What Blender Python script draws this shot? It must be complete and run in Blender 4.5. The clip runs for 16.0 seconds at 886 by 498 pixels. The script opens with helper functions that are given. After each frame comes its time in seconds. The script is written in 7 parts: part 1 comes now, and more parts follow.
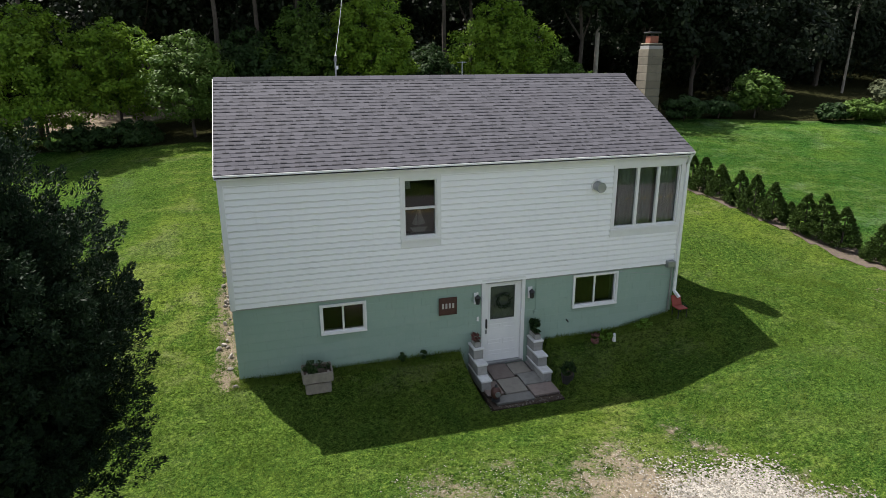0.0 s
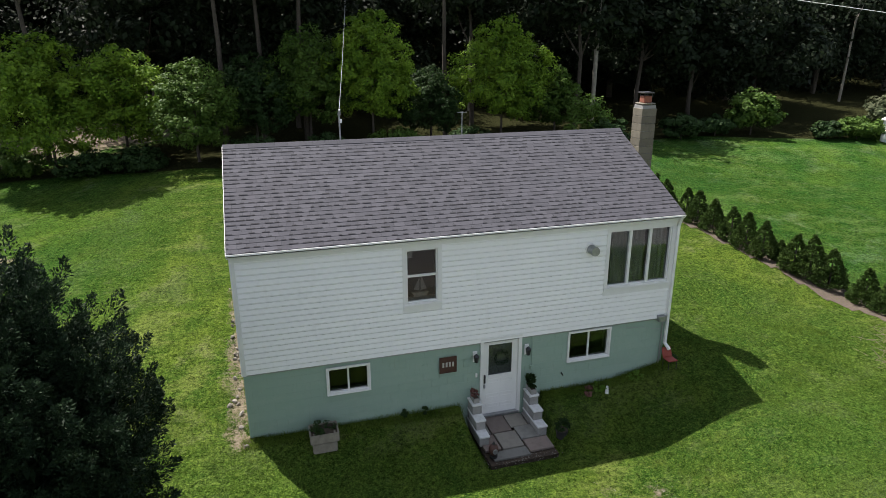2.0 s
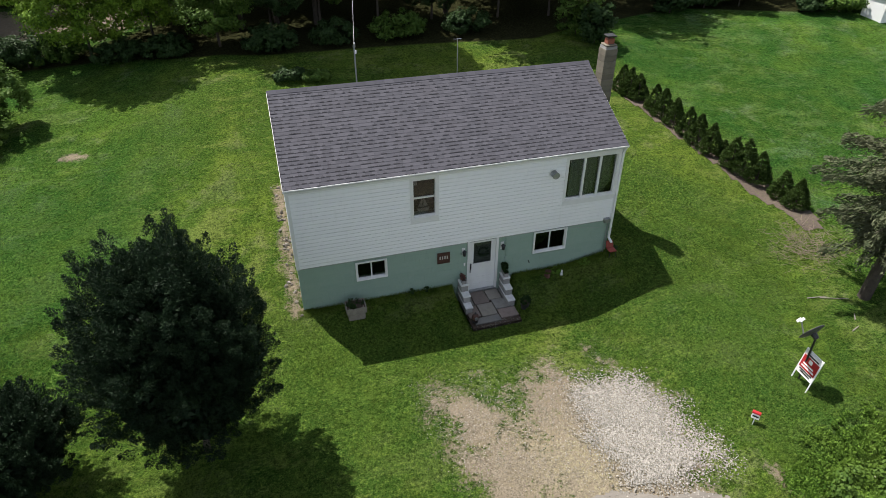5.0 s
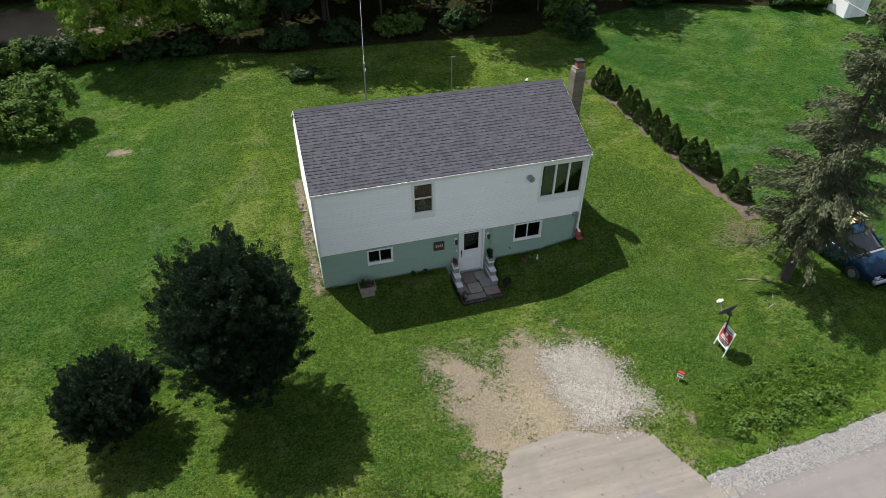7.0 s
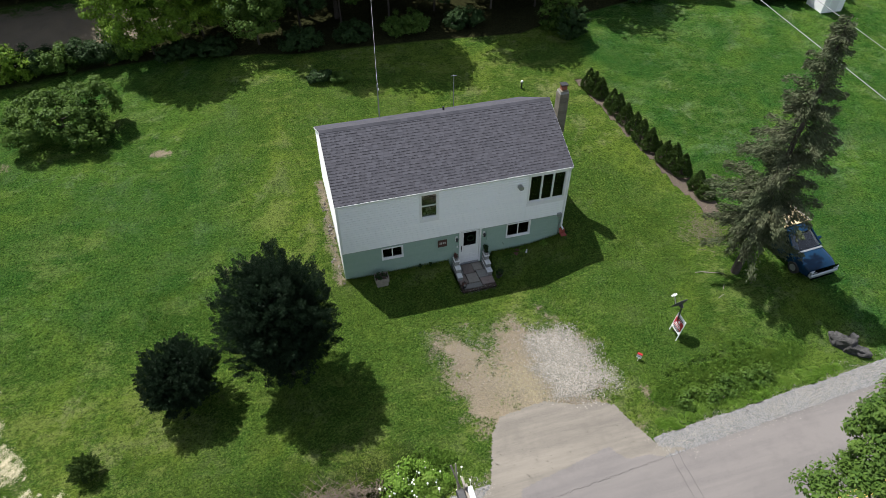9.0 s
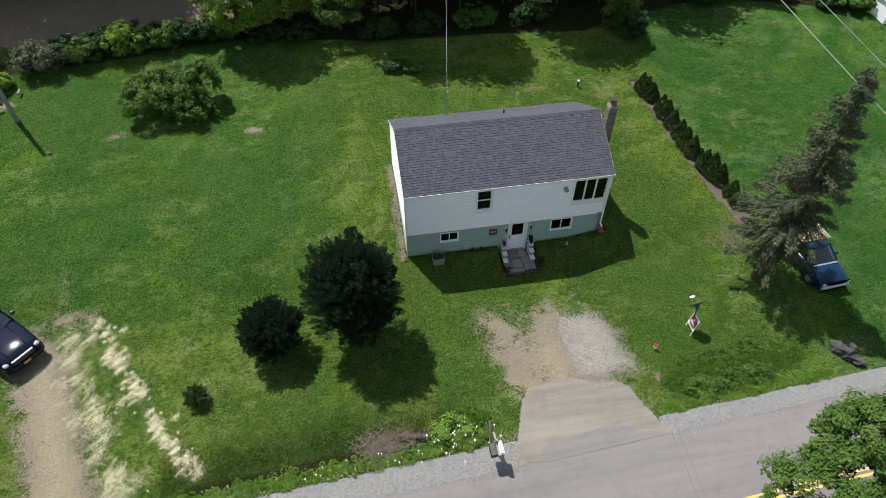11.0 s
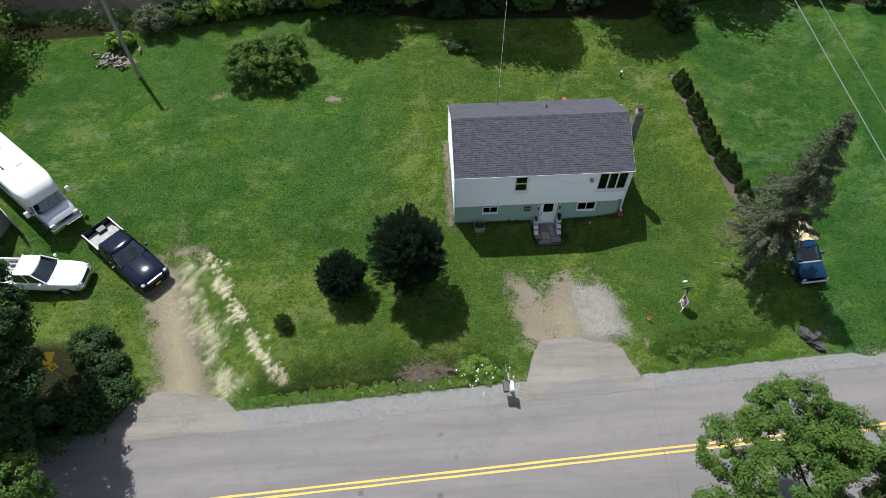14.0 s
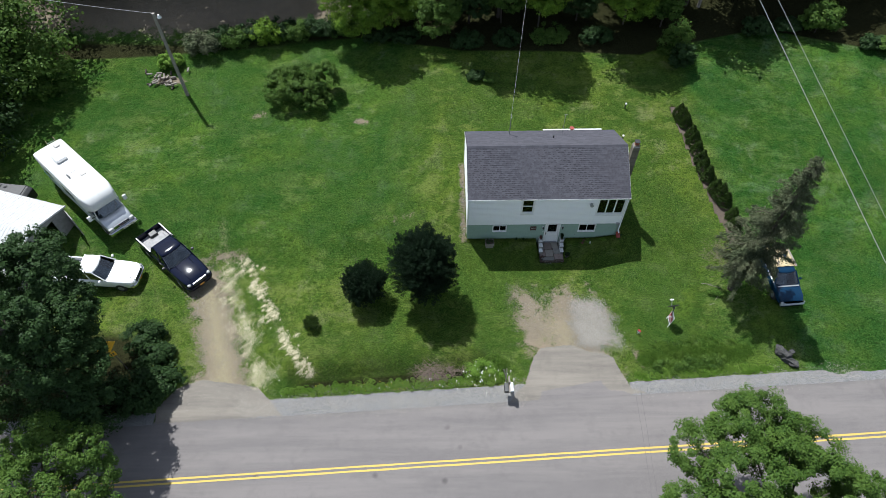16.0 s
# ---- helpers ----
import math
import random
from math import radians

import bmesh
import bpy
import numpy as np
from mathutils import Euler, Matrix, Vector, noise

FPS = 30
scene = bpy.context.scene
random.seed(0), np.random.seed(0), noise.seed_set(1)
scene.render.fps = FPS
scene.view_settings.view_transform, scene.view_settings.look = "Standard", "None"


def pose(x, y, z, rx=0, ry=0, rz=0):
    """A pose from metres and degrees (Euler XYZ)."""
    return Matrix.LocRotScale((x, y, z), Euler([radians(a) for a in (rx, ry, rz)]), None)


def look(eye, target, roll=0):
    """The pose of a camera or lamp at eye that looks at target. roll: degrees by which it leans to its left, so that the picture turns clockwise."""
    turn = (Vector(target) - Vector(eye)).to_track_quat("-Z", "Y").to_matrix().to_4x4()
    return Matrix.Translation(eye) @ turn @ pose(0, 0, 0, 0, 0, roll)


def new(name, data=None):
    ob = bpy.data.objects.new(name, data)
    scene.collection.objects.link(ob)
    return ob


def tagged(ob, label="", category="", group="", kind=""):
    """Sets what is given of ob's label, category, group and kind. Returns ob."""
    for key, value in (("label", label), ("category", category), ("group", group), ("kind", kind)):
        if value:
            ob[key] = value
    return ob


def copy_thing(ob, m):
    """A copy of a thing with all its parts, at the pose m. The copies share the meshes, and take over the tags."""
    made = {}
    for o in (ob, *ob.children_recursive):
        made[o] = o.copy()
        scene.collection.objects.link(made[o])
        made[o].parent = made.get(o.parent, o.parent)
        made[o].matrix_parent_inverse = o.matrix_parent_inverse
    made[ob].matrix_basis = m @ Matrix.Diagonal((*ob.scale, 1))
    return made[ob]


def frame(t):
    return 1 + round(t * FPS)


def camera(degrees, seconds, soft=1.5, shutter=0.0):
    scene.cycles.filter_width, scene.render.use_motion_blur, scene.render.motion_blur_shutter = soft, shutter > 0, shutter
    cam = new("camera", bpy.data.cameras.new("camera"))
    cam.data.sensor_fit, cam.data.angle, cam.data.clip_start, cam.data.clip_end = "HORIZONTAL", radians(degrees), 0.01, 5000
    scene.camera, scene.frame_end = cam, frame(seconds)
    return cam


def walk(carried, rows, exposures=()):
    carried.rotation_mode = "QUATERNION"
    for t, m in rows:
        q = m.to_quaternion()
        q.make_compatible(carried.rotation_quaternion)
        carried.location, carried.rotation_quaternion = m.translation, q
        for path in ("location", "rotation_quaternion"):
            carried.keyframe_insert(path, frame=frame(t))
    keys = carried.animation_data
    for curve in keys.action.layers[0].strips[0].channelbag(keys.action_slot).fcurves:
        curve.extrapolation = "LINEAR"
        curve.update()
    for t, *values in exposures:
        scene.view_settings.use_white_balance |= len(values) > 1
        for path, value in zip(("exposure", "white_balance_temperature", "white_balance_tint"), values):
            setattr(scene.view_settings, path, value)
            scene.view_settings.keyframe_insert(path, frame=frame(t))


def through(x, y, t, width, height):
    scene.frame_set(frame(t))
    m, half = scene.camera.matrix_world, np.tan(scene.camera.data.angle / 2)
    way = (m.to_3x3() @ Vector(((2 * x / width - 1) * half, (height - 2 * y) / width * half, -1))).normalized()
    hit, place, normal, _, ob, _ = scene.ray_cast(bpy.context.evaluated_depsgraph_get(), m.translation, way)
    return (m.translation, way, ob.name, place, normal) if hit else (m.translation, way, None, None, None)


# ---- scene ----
cam = camera(71.0, 16.0, soft=0.8)
PATH = [
    (0, (0.781, -12.514, 6.33), (1.326, -10.679, 5.749), -0.2),
    (0.5, (0.851, -12.509, 6.735), (1.388, -10.676, 6.143), -0.2),
    (1, (0.826, -12.52, 7.126), (1.367, -10.684, 6.546), -0.2),
    (1.5, (0.846, -12.573, 7.622), (1.382, -10.737, 7.035), -0.3),
    (2, (0.739, -12.584, 8.193), (1.282, -10.762, 7.572), -0.1),
    (2.5, (0.769, -12.85, 8.844), (1.287, -11.054, 8.134), -0.3),
    (3, (0.672, -13.298, 9.462), (1.172, -11.547, 8.635), -0.4),
    (3.5, (0.528, -13.86, 10.203), (1.01, -12.169, 9.25), -0.4),
    (4, (0.318, -14.497, 10.952), (0.792, -12.858, 9.908), -0.2),
    (4.5, (0.201, -15.225, 11.67), (0.663, -13.608, 10.589), -0.2),
    (5, (-0.07, -15.793, 12.534), (0.398, -14.206, 11.41), 0.1),
    (7.5, (-0.858, -19.149, 16.901), (-0.415, -17.658, 15.643), 0.3),
    (8, (-0.996, -19.646, 17.971), (-0.558, -18.181, 16.682), 0.2),
    (10.3, (-1.912, -21.555, 23.049), (-1.594, -20.193, 21.619), 0.5),
    (10.5, (-2.013, -21.748, 23.446), (-1.719, -20.392, 22.006), 0.6),
    (11, (-2.111, -22.285, 24.366), (-1.868, -20.941, 22.905), 0.5),
    (11.5, (-2.08, -22.544, 25.624), (-1.886, -21.236, 24.124), 0.1),
    (12, (-2.046, -23.166, 26.497), (-1.893, -21.875, 24.978), 0.0),
    (12.5, (-2.013, -23.684, 27.523), (-1.891, -22.42, 25.978), -0.1),
    (13, (-2.005, -23.981, 28.816), (-1.908, -22.759, 27.236), -0.3),
    (13.5, (-1.954, -24.365, 30.04), (-1.881, -23.18, 28.43), -0.4),
    (14, (-1.962, -24.785, 31.183), (-1.904, -23.609, 29.566), -0.4),
    (14.5, (-1.844, -25.244, 32.125), (-1.808, -24.063, 30.51), -0.7),
    (15, (-1.857, -25.64, 33.207), (-1.838, -24.463, 31.59), -0.7),
    (15.5, (-1.83, -25.947, 34.424), (-1.822, -24.778, 32.801), -0.8),
    (16, (-1.749, -26.805, 35.039), (-1.747, -25.618, 33.429), -0.6),
]
walk(cam, [(t, look(eye, target, roll)) for t, eye, target, roll in PATH],
     [(0, 1.02, 6550, 11), (2, 1.0, 6550, 11), (5, 0.82, 6500, 11), (8, 0.7, 6350, 10), (12, 0.6, 6080, 9), (16, 0.57, 5900, 8)])

# ---- daylight ----
SUN = Vector((-0.31, 0.465, 1.0)).normalized()
world = bpy.data.worlds.new("daylight")
scene.world = world
world.use_nodes = True
_wn = world.node_tree.nodes
_sky = _wn.new("ShaderNodeTexSky")
_sky.sky_type, _sky.sun_disc = "NISHITA", False
_sky.sun_elevation = math.asin(SUN.z)
_sky.sun_rotation = math.atan2(SUN.x, SUN.y)
_bg = _wn["Background"]
_bg.inputs[1].default_value = 0.108
_haze = _wn.new("ShaderNodeHueSaturation")
_haze.inputs["Saturation"].default_value = 0.52
world.node_tree.links.new(_sky.outputs[0], _haze.inputs["Color"])
world.node_tree.links.new(_haze.outputs[0], _bg.inputs[0])
sun = new("sun", bpy.data.lights.new("sun", "SUN"))
sun.data.energy, sun.data.angle, sun.data.color = 5.0, radians(0.5), (1.0, 0.96, 0.9)
sun.matrix_world = Matrix.Translation((0, 0, 60)) @ SUN.to_track_quat("Z", "Y").to_matrix().to_4x4()

# ---- materials ----
class Nodes:
    """A small wrapper round a node tree."""
    def __init__(self, name):
        self.m = bpy.data.materials.new(name)
        self.m.use_nodes = True
        self.t = self.m.node_tree
        self.b = self.t.nodes["Principled BSDF"]
        self.co = self.t.nodes.new("ShaderNodeTexCoord").outputs["Object"]
        self.geo = self.t.nodes.new("ShaderNodeNewGeometry")

    def put(self, node, socket, value):
        s = node.inputs[socket]
        if isinstance(value, bpy.types.NodeSocket):
            self.t.links.new(value, s)
        elif isinstance(value, (tuple, list)) and len(value) == 3 and s.type == "RGBA":
            s.default_value = (*value, 1)
        else:
            s.default_value = value

    def noise(self, scale, detail=4, rough=0.6, co=None, out="Fac", stretch=None):
        n = self.t.nodes.new("ShaderNodeTexNoise")
        src = co or self.geo.outputs["Position"]
        if stretch:
            mp = self.t.nodes.new("ShaderNodeMapping")
            mp.inputs["Scale"].default_value = stretch
            self.t.links.new(src, mp.inputs[0])
            src = mp.outputs[0]
        self.t.links.new(src, n.inputs["Vector"])
        n.inputs["Scale"].default_value, n.inputs["Detail"].default_value, n.inputs["Roughness"].default_value = scale, detail, rough
        return n.outputs[out]

    def voronoi(self, scale, out="Distance"):
        n = self.t.nodes.new("ShaderNodeTexVoronoi")
        self.t.links.new(self.geo.outputs["Position"], n.inputs["Vector"])
        n.inputs["Scale"].default_value = scale
        return n.outputs[out]

    def ramp(self, fac, lo, hi, a=0.0, b=1.0):
        n = self.t.nodes.new("ShaderNodeMapRange")
        for k, v in ((0, fac), (1, lo), (2, hi), (3, a), (4, b)):
            self.put(n, k, v)
        return n.outputs[0]

    def mix(self, fac, a, b, blend="MIX"):
        n = self.t.nodes.new("ShaderNodeMix")
        n.data_type, n.blend_type = "RGBA", blend
        self.put(n, 0, fac), self.put(n, 6, a), self.put(n, 7, b)
        return n.outputs[2]

    def math(self, op, a, b=0.0):
        n = self.t.nodes.new("ShaderNodeMath")
        n.operation = op
        self.put(n, 0, a), self.put(n, 1, b)
        return n.outputs[0]

    def attr(self, name):
        n = self.t.nodes.new("ShaderNodeAttribute")
        n.attribute_name = name
        return n

    def bump(self, height, strength=0.3, dist=0.02):
        n = self.t.nodes.new("ShaderNodeBump")
        n.inputs["Strength"].default_value, n.inputs["Distance"].default_value = strength, dist
        self.put(n, "Height", height)
        self.t.links.new(n.outputs[0], self.b.inputs["Normal"])

    def random(self, island=False):
        if island:
            return self.geo.outputs["Random Per Island"]
        return self.t.nodes.new("ShaderNodeObjectInfo").outputs["Random"]

    def done(self, color, rough=0.7, metal=0.0, spec=None):
        self.put(self.b, "Base Color", color)
        self.put(self.b, "Roughness", rough)
        self.put(self.b, "Metallic", metal)
        if spec is not None:
            self.b.inputs["Specular IOR Level"].default_value = spec
        return self.m


def worn(name, a, b, scale=6, rough=0.6, metal=0.0, bump=0.15, fine=60, spec=None):
    """Two tones mixed by coarse noise, with a fine grain and relief."""
    n = Nodes(name)
    c = n.mix(n.ramp(n.noise(scale), 0.35, 0.65), a, b)
    f = n.noise(fine, 3)
    c = n.mix(n.ramp(f, 0.3, 0.7, 0.0, 0.25), c, tuple(v * 0.6 for v in a))
    if bump:
        n.bump(f, bump, 0.01)
    return n.done(c, rough, metal, spec)


def leafy(name, dark, light, warm, rough=0.55, through=0.25):
    """Foliage: tone differs leaf by leaf and clump by clump; a little light passes through."""
    n = Nodes(name)
    c = n.mix(n.random(True), dark, light)
    c = n.mix(n.ramp(n.noise(1.1, 3), 0.42, 0.7, 0.0, 0.8), c, warm)
    n.done(c, rough, 0.0, 0.1)
    tr = n.t.nodes.new("ShaderNodeBsdfTranslucent")
    n.put(tr, 0, c)
    mx = n.t.nodes.new("ShaderNodeMixShader")
    mx.inputs[0].default_value = through
    n.t.links.new(n.b.outputs[0], mx.inputs[1])
    n.t.links.new(tr.outputs[0], mx.inputs[2])
    n.t.links.new(mx.outputs[0], n.t.nodes["Material Output"].inputs[0])
    return n.m


def glassy(name, tint=(0.9, 0.95, 0.95), clear=0.7, ior=1.5):
    """Thin window glass: clear, with a Fresnel gloss."""
    n = Nodes(name)
    tr = n.t.nodes.new("ShaderNodeBsdfTransparent")
    n.put(tr, 0, tuple(v * clear for v in tint))
    gl = n.t.nodes.new("ShaderNodeBsdfGlossy")
    gl.inputs["Roughness"].default_value = 0.02
    fr = n.t.nodes.new("ShaderNodeFresnel")
    fr.inputs[0].default_value = ior
    mx = n.t.nodes.new("ShaderNodeMixShader")
    n.t.links.new(fr.outputs[0], mx.inputs[0])
    n.t.links.new(tr.outputs[0], mx.inputs[1])
    n.t.links.new(gl.outputs[0], mx.inputs[2])
    n.t.links.new(mx.outputs[0], n.t.nodes["Material Output"].inputs[0])
    return n.m


def shingle_mat(name, island):
    n = Nodes(name)
    r = n.random(island)
    c = n.mix(r, (0.045, 0.045, 0.054), (0.068, 0.067, 0.079))
    g = n.noise(90, 4, 0.8)
    c = n.mix(n.ramp(g, 0.35, 0.65, 0, 0.3), c, (0.1, 0.097, 0.108))
    c = n.mix(n.ramp(n.noise(0.9, 3), 0.45, 0.7, 0, 0.3), c, (0.06, 0.056, 0.064))
    n.bump(g, 0.3, 0.004)
    return n.done(c, 0.9, 0, 0.2)


def siding_mat():
    n = Nodes("white_vinyl_siding")
    c = n.mix(n.ramp(n.noise(1.3, 4, stretch=(0.6, 1, 1.5)), 0.4, 0.7, 0, 0.5), (0.85, 0.85, 0.845), (0.8, 0.8, 0.8))
    c = n.mix(n.ramp(n.noise(9, 5, stretch=(1, 1, 0.12)), 0.55, 0.8, 0, 0.3), c, (0.66, 0.66, 0.63))
    c = n.mix(n.math("MULTIPLY", n.random(), 0.18), c, (0.72, 0.73, 0.75))
    n.bump(n.noise(45, 2, stretch=(0.15, 1, 3)), 0.08, 0.004)
    return n.done(c, 0.45, 0, 0.4)


def block_mat():
    n = Nodes("green_painted_block")
    c = n.mix(n.random(), (0.265, 0.365, 0.305), (0.28, 0.38, 0.32))
    c = n.mix(n.ramp(n.noise(3.5, 5), 0.5, 0.75, 0, 0.45), c, (0.34, 0.41, 0.35))
    c = n.mix(n.ramp(n.noise(14, 4, stretch=(1, 1, 0.2)), 0.6, 0.8, 0, 0.35), c, (0.17, 0.22, 0.17))
    n.bump(n.noise(70, 3), 0.25, 0.006)
    return n.done(c, 0.75, 0, 0.3)


def lawn_mat():
    n = Nodes("lawn")
    blade, clump, tuft = n.noise(30, 3, 0.75), n.noise(11, 4, 0.8), n.noise(4.5, 4, 0.75)
    mid, big = n.noise(1.3, 6, 0.72), n.noise(0.2, 6, 0.66)
    c = n.mix(n.ramp(big, 0.45, 0.56), (0.055, 0.118, 0.019), (0.138, 0.205, 0.029))
    c = n.mix(n.ramp(mid, 0.46, 0.6, 0, 0.7), c, (0.044, 0.102, 0.015))
    c = n.mix(n.ramp(n.noise(0.75, 6, 0.78, co=n.co), 0.5, 0.62, 0, 0.65), c, (0.148, 0.205, 0.034))
    c = n.mix(n.ramp(n.noise(0.55, 7, 0.8, stretch=(0.6, 1.2, 1)), 0.51, 0.59, 0, 0.8), c, (0.195, 0.238, 0.06))
    c = n.mix(n.ramp(n.noise(0.42, 7, 0.82, co=n.co), 0.54, 0.63, 0, 0.75), c, (0.24, 0.255, 0.11))
    c = n.mix(n.ramp(n.noise(0.11, 4, 0.6), 0.47, 0.56, 0, 0.6), c, (0.042, 0.104, 0.019))
    # low spots between tufts, clumps and blades darkened: their shade painted into the lawn
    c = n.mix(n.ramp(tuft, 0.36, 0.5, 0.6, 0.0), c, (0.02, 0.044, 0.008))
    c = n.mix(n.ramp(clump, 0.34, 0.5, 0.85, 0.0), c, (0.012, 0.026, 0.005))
    c = n.mix(n.ramp(clump, 0.53, 0.7, 0, 0.7), c, (0.24, 0.33, 0.055))
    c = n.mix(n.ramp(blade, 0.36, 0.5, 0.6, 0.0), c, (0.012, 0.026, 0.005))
    c = n.mix(n.ramp(blade, 0.53, 0.68, 0, 0.45), c, (0.25, 0.31, 0.07))
    spots = n.ramp(n.voronoi(6.0), 0.03, 0.09, 0.55, 0.0)
    c = n.mix(n.math("MULTIPLY", spots, n.ramp(n.noise(0.4, 3), 0.5, 0.65)), c, (0.24, 0.27, 0.14))
    at = n.attr("cover")
    lush = n.math("MULTIPLY", at.outputs["Alpha"], n.ramp(n.noise(0.45, 6, 0.75), 0.36, 0.6, 0.45, 1.0))
    c = n.mix(lush, c, n.mix(1.0, c, (0.55, 0.82, 0.92), "MULTIPLY"))
    sep = n.t.nodes.new("ShaderNodeSeparateColor")
    n.t.links.new(at.outputs["Color"], sep.inputs[0])
    edge = n.math("SUBTRACT", n.noise(9, 8, 0.9), 0.5)
    dirtm = n.ramp(n.math("ADD", sep.outputs[0], n.math("ADD", n.math("MULTIPLY", edge, 1.9), n.math("MULTIPLY", n.math("SUBTRACT", n.noise(1.4, 5, 0.65), 0.5), 1.2))), 0.44, 0.62)
    dn = n.noise(22, 5, 0.75)
    dirt = n.mix(n.ramp(dn, 0.34, 0.66), (0.105, 0.086, 0.06), (0.275, 0.234, 0.176))
    dirt = n.mix(n.ramp(n.noise(0.8, 6, 0.75), 0.42, 0.62, 0, 0.75), dirt, (0.235, 0.19, 0.136))
    dirt = n.mix(n.ramp(n.noise(3.2, 6, 0.8), 0.5, 0.64, 0, 0.5), dirt, (0.165, 0.14, 0.085))
    dirt = n.mix(n.ramp(n.voronoi(30), 0.06, 0.14, 0.7, 0), dirt, (0.36, 0.34, 0.3))
    c = n.mix(dirtm, c, dirt)
    # dark leaf litter; the same tone paints the shade of the ditch bank
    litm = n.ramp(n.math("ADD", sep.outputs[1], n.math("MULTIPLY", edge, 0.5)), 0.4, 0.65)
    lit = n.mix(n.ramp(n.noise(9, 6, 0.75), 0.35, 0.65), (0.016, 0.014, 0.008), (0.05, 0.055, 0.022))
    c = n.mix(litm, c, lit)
    drym = n.ramp(n.math("ADD", sep.outputs[2], n.math("MULTIPLY", edge, 1.6)), 0.45, 0.7)
    dry = n.mix(n.ramp(n.noise(26, 4), 0.3, 0.7), (0.2, 0.17, 0.085), (0.42, 0.38, 0.24))
    c = n.mix(drym, c, dry)
    flat = n.ramp(dirtm, 0.2, 0.9, 1.0, 0.4)
    n.bump(n.math("MULTIPLY", n.math("SUBTRACT", n.math("ADD", n.math("MULTIPLY", tuft, 2.5), n.math("MULTIPLY", clump, 2.4)), 2.45), flat), 1.0, 0.08)
    return n.done(c, 0.95, 0, 0.0)


def asphalt_mat(name, tone, warm):
    n = Nodes(name)
    g = n.noise(90, 4, 0.85)
    c = n.mix(n.ramp(g, 0.32, 0.68), tuple(v * 0.62 for v in tone), tuple(v * 1.3 for v in tone))
    c = n.mix(n.ramp(n.noise(0.5, 6, 0.7, stretch=(0.16, 1.9, 1)), 0.4, 0.62, 0, 0.75), c, warm)
    c = n.mix(n.ramp(n.noise(0.9, 6, 0.75), 0.5, 0.7, 0, 0.4), c, tuple(v * 0.74 for v in tone))
    c = n.mix(n.ramp(n.noise(2.4, 7, 0.85, stretch=(0.5, 1.2, 1)), 0.6, 0.72, 0, 0.5), c, tuple(v * 1.4 for v in tone))
    stain = n.math("MULTIPLY", n.ramp(n.voronoi(0.55), 0.05, 0.13, 0.55, 0.0), n.ramp(n.noise(0.4, 2), 0.52, 0.6))
    c = n.mix(stain, c, tuple(v * 0.35 for v in tone))
    speck = n.math("MULTIPLY", n.ramp(n.voronoi(4.5), 0.04, 0.1, 0.7, 0.0), n.ramp(n.noise(0.8, 3), 0.5, 0.62))
    c = n.mix(speck, c, tuple(v * 0.3 for v in tone))
    n.bump(g, 0.35, 0.008)
    return n.done(c, 0.9, 0, 0.25)


def gravel_mat():
    n = Nodes("loose_gravel")
    cell = n.voronoi(38, "Color")
    sep = n.t.nodes.new("ShaderNodeSeparateColor")
    n.t.links.new(cell, sep.inputs[0])
    c = n.mix(sep.outputs[0], (0.07, 0.07, 0.07), (0.27, 0.265, 0.26))
    c = n.mix(n.ramp(n.noise(1.6, 6, 0.8), 0.5, 0.7, 0, 0.6), c, (0.16, 0.15, 0.135))
    n.bump(n.voronoi(38), 0.8, 0.02)
    return n.done(c, 0.9, 0, 0.2)


def stone_mat(name, a, b, island=False):
    n = Nodes(name)
    c = n.mix(n.random(island), a, b)
    c = n.mix(n.ramp(n.noise(7, 5), 0.45, 0.75, 0, 0.5), c, tuple(v * 0.7 for v in a))
    n.bump(n.noise(40, 4), 0.3, 0.008)
    return n.done(c, 0.85, 0, 0.25)


def paint(name, color, rough=0.3, metal=0.0, dirt=0.15):
    n = Nodes(name)
    c = n.mix(n.ramp(n.noise(3, 4), 0.45, 0.75, 0, dirt), color, tuple(0.5 * v + 0.06 for v in color))
    n.bump(n.noise(30, 2), 0.02, 0.003)
    m = n.done(c, rough, metal, 0.5 if max(color) > 0.1 else 0.22)
    return m


